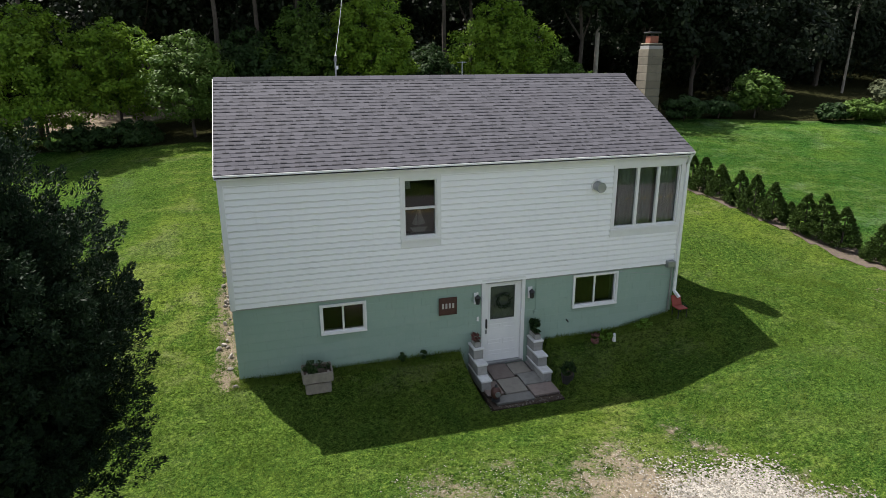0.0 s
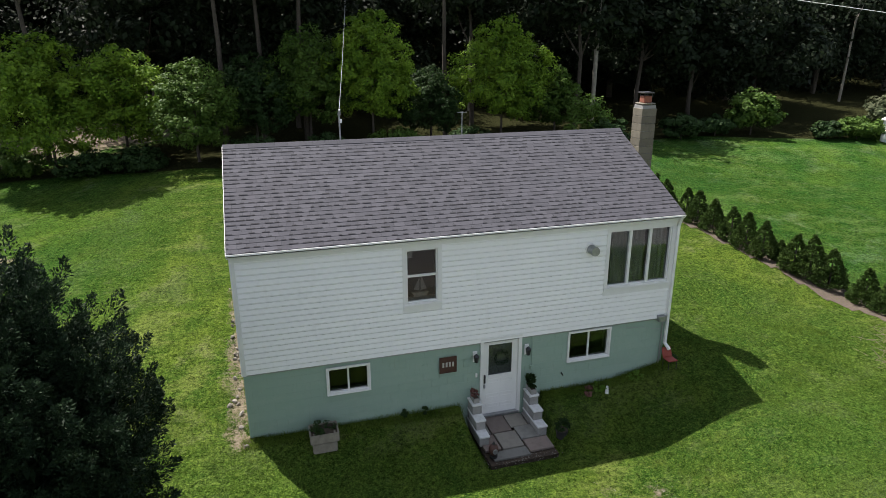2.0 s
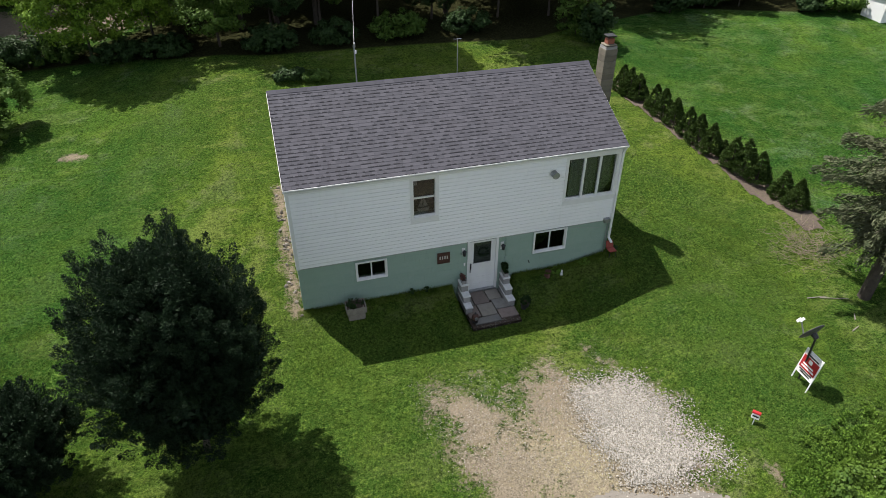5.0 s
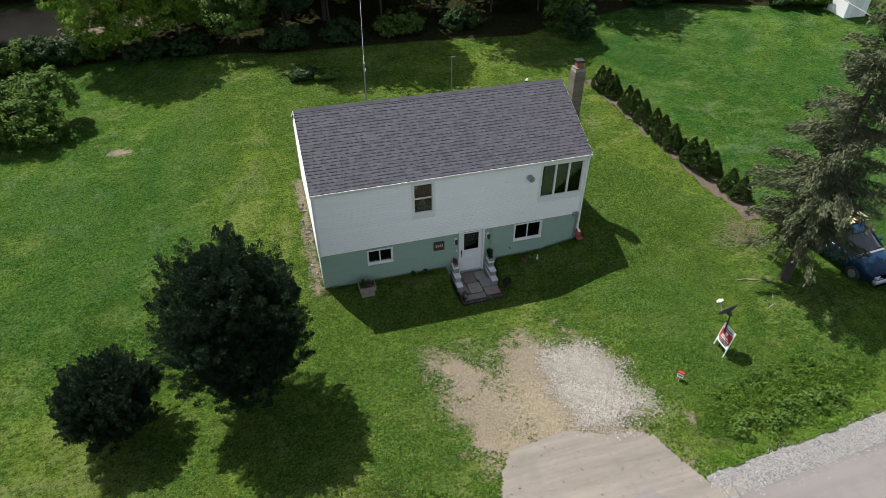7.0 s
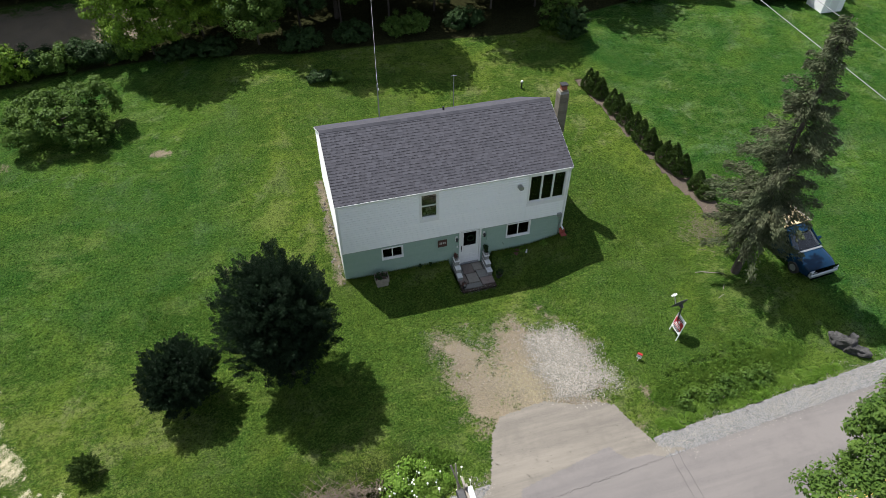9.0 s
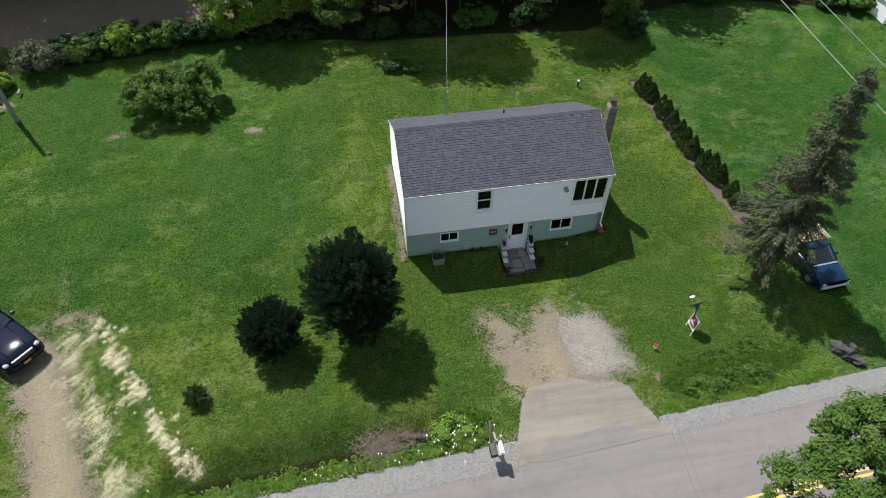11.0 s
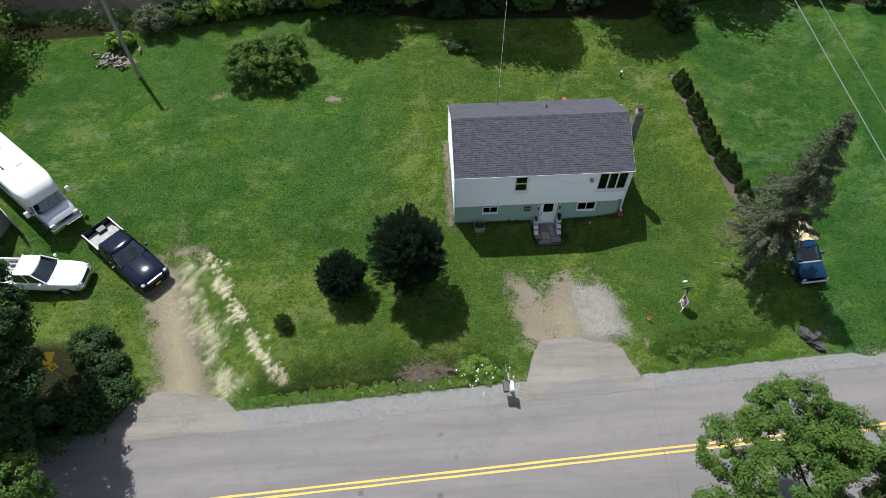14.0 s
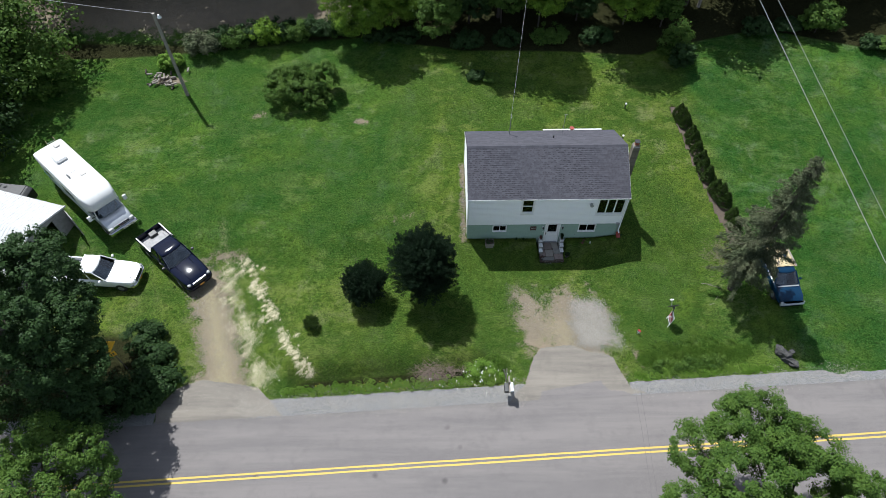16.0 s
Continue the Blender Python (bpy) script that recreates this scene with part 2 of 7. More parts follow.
M = {
    "lawn": lawn_mat(), "asphalt": asphalt_mat("asphalt", (0.14, 0.128, 0.123), (0.176, 0.159, 0.15)),
    "apron": asphalt_mat("worn_apron", (0.145, 0.13, 0.112), (0.222, 0.198, 0.165)),
    "gravel": gravel_mat(), "pebble": stone_mat("pebble", (0.125, 0.116, 0.1), (0.37, 0.344, 0.295), True), "fieldstone": stone_mat("fieldstone", (0.13, 0.115, 0.095), (0.3, 0.275, 0.24)),
    "tar": worn("old_tar", (0.085, 0.08, 0.077), (0.1, 0.094, 0.09), 8, 0.9),
    "yellow": worn("yellow_road_paint", (0.52, 0.37, 0.07), (0.44, 0.33, 0.09), 8, 0.8),
    # printed shingle band, dark enough to carry the shade under each row too
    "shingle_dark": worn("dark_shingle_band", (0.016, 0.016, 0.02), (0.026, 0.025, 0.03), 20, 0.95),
    "shingle": shingle_mat("asphalt_shingle", False), "shingles": shingle_mat("asphalt_shingles", True),
    "siding": siding_mat(), "block": block_mat(),
    "mortar": worn("painted_mortar", (0.26, 0.355, 0.295), (0.28, 0.375, 0.315), 5, 0.85),
    "trim": paint("white_trim", (0.74, 0.74, 0.73), 0.45), "soffit": paint("white_soffit", (0.62, 0.62, 0.6), 0.6),
    "metal": worn("galvanised", (0.42, 0.43, 0.44), (0.32, 0.33, 0.34), 8, 0.45, 0.8),
    "black": worn("black_metal", (0.015, 0.015, 0.016), (0.03, 0.03, 0.03), 10, 0.45),
    "rubber": worn("black_rubber", (0.018, 0.018, 0.018), (0.035, 0.034, 0.032), 10, 0.8),
    "glass": glassy("window_glass"), "carglass": glassy("tinted_glass", (0.62, 0.72, 0.78), 0.75, 2.1),
    "room": worn("dim_room_plaster", (0.075, 0.07, 0.06), (0.05, 0.047, 0.04), 2, 0.9),
    "curtain": worn("sheer_curtain", (0.5, 0.48, 0.44), (0.4, 0.38, 0.35), 9, 0.9),
    "white": paint("white_gloss", (0.78, 0.78, 0.77), 0.25), "whitecap": worn("white_cap_stone", (0.72, 0.72, 0.71), (0.6, 0.6, 0.58), 8, 0.7),
    "greyblock": stone_mat("grey_concrete_block", (0.25, 0.245, 0.235), (0.34, 0.33, 0.31)),
    "chimblock": stone_mat("tan_concrete_block", (0.125, 0.112, 0.085), (0.185, 0.165, 0.125)),
    "slab": stone_mat("flagstone", (0.17, 0.165, 0.15), (0.26, 0.25, 0.225)), "slab_tan": stone_mat("tan_flagstone", (0.23, 0.21, 0.18), (0.29, 0.265, 0.225)), "slab_red": stone_mat("reddish_flagstone", (0.17, 0.14, 0.122), (0.25, 0.2, 0.175)),
    "rust": worn("clay_flue", (0.3, 0.1, 0.055), (0.22, 0.075, 0.045), 9, 0.8),
    "wood": worn("weathered_wood", (0.28, 0.25, 0.21), (0.2, 0.175, 0.145), 7, 0.85, 0, 0.4, 40),
    "darkwood": worn("dark_brown_wood", (0.075, 0.03, 0.02), (0.055, 0.024, 0.016), 12, 0.6),
    "pole": worn("grey_utility_pole", (0.3, 0.27, 0.23), (0.21, 0.185, 0.16), 6, 0.9, 0, 0.4, 50),
    "bark": worn("bark", (0.075, 0.06, 0.048), (0.045, 0.036, 0.028), 9, 0.95, 0, 0.8, 30),
    "charred": worn("charred_wood", (0.03, 0.029, 0.028), (0.07, 0.067, 0.064), 9, 0.95, 0, 0.8, 30),
    "soil": worn("soil", (0.05, 0.035, 0.025), (0.085, 0.06, 0.042), 10, 0.95, 0, 0.6, 30),
    "mulch": worn("wood_mulch", (0.105, 0.08, 0.058), (0.06, 0.046, 0.034), 14, 0.95, 0, 0.8, 35),
    "red": paint("faded_red", (0.24, 0.04, 0.026), 0.6), "brightred": paint("sign_red", (0.36, 0.016, 0.02), 0.4),
    "maple": leafy("maple_leaf", (0.03, 0.068, 0.012), (0.082, 0.142, 0.024), (0.095, 0.155, 0.028)),
    "bright": leafy("sunlit_sapling_leaf", (0.045, 0.1, 0.011), (0.155, 0.26, 0.024), (0.19, 0.29, 0.028), 0.6, 0.25),
    # forest leaves near black: the depth of shade in the woods is in the colour
    "shaded_wood_leaf": leafy("shaded_forest_leaf", (0.006, 0.012, 0.005), (0.022, 0.033, 0.016), (0.02, 0.029, 0.015)),
    "dark_leaf": leafy("dark_tree_leaf", (0.012, 0.03, 0.009), (0.036, 0.068, 0.02), (0.042, 0.078, 0.024)),
    "yew": leafy("yew_needle", (0.005, 0.012, 0.006), (0.022, 0.042, 0.019), (0.013, 0.025, 0.012), 0.55, 0.1),
    "cedar": leafy("dwarf_spruce_needle", (0.02, 0.042, 0.010), (0.065, 0.105, 0.022), (0.055, 0.09, 0.02), 0.6, 0.12),
    "spruce": leafy("grey_spruce_needle", (0.045, 0.062, 0.03), (0.11, 0.13, 0.068), (0.13, 0.135, 0.08), 0.7, 0.2),
    "twig": worn("dead_twig", (0.24, 0.19, 0.14), (0.16, 0.125, 0.095), 6, 0.95),
    "weed": leafy("roadside_weed", (0.085, 0.18, 0.022), (0.19, 0.32, 0.045), (0.22, 0.32, 0.065), 0.6, 0.38),
    "grass": leafy("grass_blade", (0.026, 0.06, 0.007), (0.13, 0.21, 0.026), (0.16, 0.215, 0.036), 0.8, 0.3),
    "thicket": leafy("thicket_leaf", (0.036, 0.085, 0.011), (0.125, 0.22, 0.03), (0.14, 0.225, 0.036), 0.6, 0.25),
    "rough": leafy("rough_grass_blade", (0.022, 0.042, 0.009), (0.085, 0.125, 0.03), (0.11, 0.12, 0.045), 0.8, 0.25),
    "straw": worn("scattered_straw", (0.74, 0.68, 0.46), (0.56, 0.51, 0.33), 9, 0.95),
    "petal": worn("white_petal", (0.75, 0.76, 0.7), (0.7, 0.7, 0.6), 9, 0.8),
    "yellowpetal": worn("yellow_flower", (0.6, 0.5, 0.05), (0.5, 0.42, 0.06), 9, 0.8),
    "pinkflower": worn("pink_flower", (0.16, 0.05, 0.05), (0.12, 0.07, 0.04), 20, 0.8),
    "rvwhite": paint("motorhome_white", (0.62, 0.62, 0.6), 0.3), "silver": paint("silver_paint", (0.42, 0.44, 0.46), 0.3, 0.5),
    "navy": paint("navy_car_paint", (0.004, 0.006, 0.017), 0.08, 0.0, 0.0), "carwhite": paint("white_car_paint", (0.75, 0.75, 0.75), 0.2),
    # cabin: blue-grey raised to paint the sky's reflection behind the car glass
    "railcap": paint("pale_rail_cap", (0.62, 0.62, 0.6), 0.4), "cabin": worn("reflection_tone_cabin", (0.3, 0.33, 0.35), (0.12, 0.13, 0.14), 3, 0.8), "carblue": paint("blue_car_paint", (0.005, 0.024, 0.055), 0.16, 0.0, 0.03), "chrome": paint("chrome", (0.6, 0.6, 0.6), 0.15, 1.0, 0.05),
    "bedliner": worn("dusty_bed", (0.34, 0.335, 0.33), (0.24, 0.235, 0.23), 5, 0.8),
    "tan": worn("tan_load", (0.5, 0.42, 0.25), (0.4, 0.32, 0.18), 5, 0.9), "lens": paint("clear_lamp", (0.42, 0.42, 0.41), 0.1),
    "amber": paint("amber_plate", (0.55, 0.25, 0.03), 0.4), "orange": paint("road_sign_yellow", (0.75, 0.42, 0.02), 0.5),
    "shedroof": worn("white_metal_roof", (0.52, 0.52, 0.51), (0.42, 0.42, 0.41), 4, 0.5),
    "shedwall": worn("grey_shed_wall", (0.3, 0.3, 0.29), (0.22, 0.22, 0.21), 4, 0.8),
    # dish colour darkened for the shade on its back
    "dishgrey": worn("shaded_dish_paint", (0.07, 0.072, 0.075), (0.05, 0.052, 0.055), 9, 0.5), "wire": worn("cable", (0.36, 0.36, 0.36), (0.3, 0.3, 0.3), 10, 0.6), "blue": paint("pale_blue_plastic", (0.25, 0.4, 0.6), 0.4),
}

# ---- building helpers ----
def part(name, bm, material, parent=None, label="", smooth=False):
    """One bmesh, in world places, as one mesh object under a thing or a part."""
    me = bpy.data.meshes.new(name)
    bmesh.ops.recalc_face_normals(bm, faces=bm.faces)
    bm.to_mesh(me)
    bm.free()
    if smooth:
        for p in me.polygons:
            p.use_smooth = True
    ob = new(name, me)
    me.materials.append(material)
    if parent is not None:
        ob.parent = parent
        ob.matrix_parent_inverse = world_of(parent).inverted()
    if label:
        ob["label"] = label
    return ob


def world_of(ob):
    if ob.parent is None:
        return ob.matrix_basis.copy()
    return world_of(ob.parent) @ ob.matrix_parent_inverse @ ob.matrix_basis


def thing(name, at, label, category, group="", kind=""):
    ob = new(name)
    ob.location = at
    ob.empty_display_size = 0.2
    return tagged(ob, label, category, group, kind)


def mesh_np(name, verts, faces, material, parent=None, label=""):
    """A mesh from numpy arrays; faces all of one size."""
    me = bpy.data.meshes.new(name)
    k = faces.shape[1]
    me.vertices.add(len(verts)), me.loops.add(faces.size), me.polygons.add(len(faces))
    me.vertices.foreach_set("co", np.asarray(verts, np.float32).ravel())
    me.loops.foreach_set("vertex_index", faces.astype(np.int32).ravel())
    me.polygons.foreach_set("loop_start", np.arange(0, faces.size, k, dtype=np.int32))
    me.update(calc_edges=True)
    me.validate()
    me.shade_flat()
    ob = new(name, me)
    me.materials.append(material)
    if parent is not None:
        ob.parent = parent
        ob.matrix_parent_inverse = world_of(parent).inverted()
    if label:
        ob["label"] = label
    return ob


def box(bm, x0, x1, y0, y1, z0, z1, bevel=0.0, m=None):
    r = bmesh.ops.create_cube(bm, size=1.0)
    bmesh.ops.scale(bm, vec=(x1 - x0, y1 - y0, z1 - z0), verts=r["verts"])
    bmesh.ops.translate(bm, vec=((x0 + x1) / 2, (y0 + y1) / 2, (z0 + z1) / 2), verts=r["verts"])
    vs = r["verts"]
    if bevel:
        es = list({e for v in vs for e in v.link_edges})
        rb = bmesh.ops.bevel(bm, geom=es, offset=bevel, segments=1, affect="EDGES", profile=0.5)
        vs = list({v for f in rb["faces"] for v in f.verts} | {v for v in vs if v.is_valid})
    if m is not None:
        bmesh.ops.transform(bm, matrix=m, verts=vs)
    return vs


def bx(*a, **k):
    bm = bmesh.new()
    box(bm, *a, **k)
    return bm


def rod(bm, p0, p1, r0, r1=None, seg=8, caps=True):
    p0, p1 = Vector(p0), Vector(p1)
    r1 = r0 if r1 is None else r1
    d = p1 - p0
    m = Matrix.Translation((p0 + p1) / 2) @ d.to_track_quat("Z", "Y").to_matrix().to_4x4()
    bmesh.ops.create_cone(bm, cap_ends=caps, segments=seg, radius1=r0, radius2=r1, depth=d.length, matrix=m)


def rd(*a, **k):
    bm = bmesh.new()
    rod(bm, *a, **k)
    return bm


def prism(bm, pts, axis, a, b):
    """A polygon of (u, v) pairs drawn out along an axis from a to b."""
    def at(u, v, w):
        return {"x": (w, u, v), "y": (u, w, v), "z": (u, v, w)}[axis]
    lo = [bm.verts.new(at(u, v, a)) for u, v in pts]
    hi = [bm.verts.new(at(u, v, b)) for u, v in pts]
    bm.faces.new(lo), bm.faces.new(hi[::-1])
    for i in range(len(pts)):
        j = (i + 1) % len(pts)
        bm.faces.new((lo[i], hi[i], hi[j], lo[j]))


def panel(x0, x1, z0, z1, holes, y0, y1):
    """A wall slab between y0 and y1 with openings (x0, x1, z0, z1) cut through it."""
    xs = sorted({x0, x1, *(v for h in holes for v in h[:2])})
    zs = sorted({z0, z1, *(v for h in holes for v in h[2:])})
    solid = {}
    for i in range(len(xs) - 1):
        for k in range(len(zs) - 1):
            cx, cz = (xs[i] + xs[i + 1]) / 2, (zs[k] + zs[k + 1]) / 2
            solid[i, k] = not any(h[0] < cx < h[1] and h[2] < cz < h[3] for h in holes)
    bm = bmesh.new()
    for (i, k), on in solid.items():
        if not on:
            continue
        a, b, c, d = xs[i], xs[i + 1], zs[k], zs[k + 1]
        quads = [((a, y0, c), (b, y0, c), (b, y0, d), (a, y0, d)), ((a, y1, c), (a, y1, d), (b, y1, d), (b, y1, c))]
        for (di, dk), q in {(-1, 0): ((a, y0, c), (a, y0, d), (a, y1, d), (a, y1, c)), (1, 0): ((b, y0, c), (b, y1, c), (b, y1, d), (b, y0, d)),
                            (0, -1): ((a, y0, c), (a, y1, c), (b, y1, c), (b, y0, c)), (0, 1): ((a, y0, d), (b, y0, d), (b, y1, d), (a, y1, d))}.items():
            if not solid.get((i + di, k + dk), False):
                quads.append(q)
        for q in quads:
            bm.faces.new([bm.verts.new(p) for p in q])
    bmesh.ops.remove_doubles(bm, verts=bm.verts, dist=0.0005)
    return bm


# ---- the lie of the land ----
def smooth01(t):
    t = np.clip(t, 0, 1)
    return t * t * (3 - 2 * t)


def road_y(x):
    """The near edge of the carriageway."""
    return -12.1 + 0.053 * x


def ground_z(x, y):
    x, y = np.asarray(x, float), np.asarray(y, float)
    f = np.interp(y, [-60, -20, -12, -8, -5, -2, -1, 0, 3.5, 6, 11, 15, 20, 28, 45, 80, 160, 600],
                  [-0.8, -0.55, -0.508, -0.535, -0.6, -0.62, -0.45, -0.12, 0.8, 1.2, 1.75, 2.5, 2.9, 3.2, 5.0, 16, 45, 60])
    side = np.interp(x, [-40, -24, -16, -8, -2, 40], [0.35, 0.4, 0.5, 0.72, 1, 1])
    side = side + (1 - side) * smooth01((y - 16) / 12)
    f = np.where(f > 0, f * side, f)
    f = f + 0.6 * smooth01((x - 8.3) / 3.5) * smooth01((y + 11) / 5) * smooth01((2 - y) / 3)
    # shallow ditch along the verge
    e = y - (road_y(x) + 1.9)
    d = np.exp(-(e / 0.75) ** 2) * np.where(x < 1.5, smooth01((1.8 - x) / 2.5) * smooth01((x + 13) / 3), smooth01((x - 10) / 2) * 0.6 * smooth01((24 - x) / 4))
    return f - 0.32 * d


def gz(x, y):
    return float(ground_z(x, y))


def inside(x, y, poly, soft):
    """1 inside a polygon, falling to 0 over `soft` metres outside its edges."""
    poly = np.asarray(poly, float)
    n = len(poly)
    ins = np.zeros(x.shape, bool)
    dist = np.full(x.shape, 1e9)
    for i in range(n):
        (ax, ay), (bx_, by_) = poly[i], poly[(i + 1) % n]
        cond = (ay > y) != (by_ > y)
        with np.errstate(divide="ignore", invalid="ignore"):
            ins ^= cond & (x < (bx_ - ax) * (y - ay) / (by_ - ay + 1e-12) + ax)
        t = np.clip(((x - ax) * (bx_ - ax) + (y - ay) * (by_ - ay)) / ((bx_ - ax) ** 2 + (by_ - ay) ** 2), 0, 1)
        dist = np.minimum(dist, np.hypot(x - ax - t * (bx_ - ax), y - ay - t * (by_ - ay)))
    return np.clip(np.where(ins, 0.5 + dist / soft / 2, 0.5 - dist / soft / 2), 0, 1)


def strip(x, y, line, width):
    """1 along a polyline, falling to 0 at `width` from it."""
    dist = np.full(x.shape, 1e9)
    for (ax, ay), (cx, cy) in zip(line, line[1:]):
        t = np.clip(((x - ax) * (cx - ax) + (y - ay) * (cy - ay)) / ((cx - ax) ** 2 + (cy - ay) ** 2), 0, 1)
        dist = np.minimum(dist, np.hypot(x - ax - t * (cx - ax), y - ay - t * (cy - ay)))
    return np.clip(1 - dist / width, 0, 1)


DRIVE = [(2.7, -3.8), (4.2, -4.1), (4.6, -3.7), (5.2, -4.4), (5.9, -4.0), (6.9, -3.6), (7.3, -4.6), (8.0, -4.2), (8.4, -4.7), (8.9, -5.4), (9.3, -6.5), (9.1, -7.5), (9.4, -8.3), (8.6, -8.7), (9.0, -9.3), (9.6, -11.2), (9.8, -12), (3.2, -12), (3.4, -10.7), (3.9, -9.2), (3.1, -8.9), (3.0, -6.9)]
BACK_LANE = [(-60, 27.5), (-36, 25.4), (-22, 24.8), (-12, 25.4), (-4, 31)]
LANE = [(-19.6, -3.2), (-19.3, -0.9), (-17.0, -2.2), (-15.9, -4.3), (-14.6, -7.9), (-13.8, -10.0), (-13.2, -12.6), (-18.6, -12.8), (-17.5, -10.6), (-17.0, -9.9), (-18.2, -6.4)]
PATCH = [(7.0, -5.1), (7.6, -4.9), (8.3, -5.2), (8.9, -5.5), (9.0, -6.1), (9.3, -6.6), (9.05, -7.4), (9.45, -8.2), (8.8, -8.3), (8.1, -8.6), (7.4, -8.4), (6.9, -8.3), (6.7, -7.4), (6.75, -6.3)]


def spaced(*runs):
    out = [np.arange(a, b, s) for a, b, s in runs]
    return np.concatenate(out + [[runs[-1][1]]])


def build_ground():
    xs = spaced((-400, -120, 40), (-120, -48, 4), (-48, -22, 0.6), (-22, 24, 0.24), (24, 48, 0.6), (48, 120, 4), (120, 400, 40))
    ys = spaced((-300, -60, 40), (-60, -22, 3), (-22, -13, 0.6), (-13, 20, 0.24), (20, 40, 0.6), (40, 130, 4), (130, 600, 47))
    X, Y = np.meshgrid(xs, ys)
    Z = ground_z(X, Y)
    Z = Z + 0.012 * np.sin(X * 2.1 + 1.3 * np.sin(Y * 1.7)) * np.cos(Y * 1.9 + X)
    # sunk entry in front of the door, and the cellar under the house
    pit = inside(X, Y, [(5.05, -1.72), (7.0, -1.72), (6.9, 0.5), (5.05, 0.5)], 0.25)
    Z = np.where(pit > 0.5, -0.92, Z)
    Z = np.where((X > 0.15) & (X < 10.4) & (Y > 0.12) & (Y < 5.95), -1.0, Z)
    Z = np.where((Y < road_y(X) - 0.1) & (Y > road_y(X) - 7.2), Z - 0.12, Z)
    nx, ny = len(xs), len(ys)
    i = np.arange(nx * ny).reshape(ny, nx)
    faces = np.stack([i[:-1, :-1], i[:-1, 1:], i[1:, 1:], i[1:, :-1]], -1).reshape(-1, 4)
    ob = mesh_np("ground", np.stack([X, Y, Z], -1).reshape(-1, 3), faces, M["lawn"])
    dirt = np.maximum.reduce([
        0.82 * inside(X, Y, DRIVE, 1.1) - 0.3 * strip(X, Y, [(4.5, -4.5), (5.2, -6.4)], 0.8) - 0.25 * strip(X, Y, [(7.6, -4.5), (8.6, -4.9)], 0.7),
        0.85 * inside(X, Y, LANE, 1.0), 0.75 * strip(X, Y, [(-0.2, 0.0), (-0.2, 6)], 0.6),
        0.6 * strip(X, Y, [(10.3, -8.9), (10.6, -9.8)], 0.7), 1.3 * np.clip(strip(X, Y, BACK_LANE, 5.5), 0, 0.75), 0.4 * strip(X, Y, [(16, 26), (45, 26)], 1.6), 0.85 * strip(X, Y, [(-25.8, 16.5), (-24.2, 16.3)], 1.2), 0.8 * strip(X, Y, [(-8.5, 10.9), (-7.7, 10.7)], 0.55), 0.7 * strip(X, Y, [(-16.8, 11.9), (-16.0, 12.1)], 0.7),
        0.62 * strip(X, Y, [(8.0, -3.6), (8.4, -4.6)], 0.6), 0.6 * strip(X, Y, [(-19.5, -1.5), (-16, -1)], 1.2), 0.55 * strip(X, Y, [(-5.2, 1.5), (-3.9, 1.85)], 0.8),
        0.6 * strip(X, Y, [(4.5, -3.75), (4.7, -3.75)], 0.55)])
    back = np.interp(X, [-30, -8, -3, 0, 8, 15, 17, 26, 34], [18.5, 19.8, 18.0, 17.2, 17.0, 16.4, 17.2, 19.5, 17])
    litter_shade = smooth01((Y - back) / 1.2)
    litter_shade = litter_shade * (1 - np.clip(2.2 * strip(X, Y, BACK_LANE, 5.5), 0, 1))
    litter_shade = np.maximum(litter_shade, inside(X, Y, [(-60, -14.5), (-19.2, -13.2), (-20.4, -7.4), (-27, -6.6), (-60, -7)], 1.5))
    litter_shade = np.maximum(litter_shade, 0.8 * strip(X, Y, [(16.7, 11.4), (17.3, 7.4), (18.2, 3.2), (18.8, -0.6)], 0.7))
    # dark strip along the ditch: the bank's shade put into the ground colour
    litter_shade = np.maximum(litter_shade, 0.8 * strip(X, Y, [(-10.5, -10.8), (-2, -10.2), (1, -10.1)], 0.7))
    dry = np.maximum.reduce([0.52 * strip(X, Y, [(-15.4, -1.3), (-14.3, -3.7), (-13.0, -6.1), (-11.2, -8.8), (-9.7, -10.1)], 0.75), 0.4 * strip(X, Y, [(-16.6, -1.7), (-16.2, -4.0), (-15.2, -6.0), (-14.4, -7.4), (-13.5, -10.1), (-12.6, -10.5)], 0.9),
                             0.5 * strip(X, Y, [(-8.4, 10.9), (-7.6, 10.7)], 0.6), 0.42 * strip(X, Y, [(-7.0, 1.6), (-3.8, 1.9)], 1.0), 0.52 * inside(X, Y, DRIVE, 2.6), 0.6 * inside(X, Y, LANE, 1.4), 0.5 * strip(X, Y, [(-17.6, 1.4), (-16.8, -1.5)], 1.6), 0.45 * strip(X, Y, [(-22.5, -0.8), (-21, -4.6)], 0.9)])
    dirt = dirt * (1 - litter_shade * (Y > 30))
    lush = np.maximum(smooth01((X - 17.6 - 0.1 * (11 - Y)) / 1.5), 0.75 * smooth01((-1.5 - X) / 5) * smooth01((Y + 5) / 6))
    lush = np.maximum(lush, 0.35 * smooth01((X - 9.5) / 3) * smooth01((-1.5 - Y) / 2))
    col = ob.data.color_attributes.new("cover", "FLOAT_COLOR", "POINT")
    col.data.foreach_set("color", np.stack([dirt, litter_shade, dry, lush], -1).astype(np.float32).ravel())
    ob.data.shade_smooth()
    return tagged(ob, "sloping mown lawn with bare dirt and straw patches", "ground", kind="structure")


ground = build_ground()


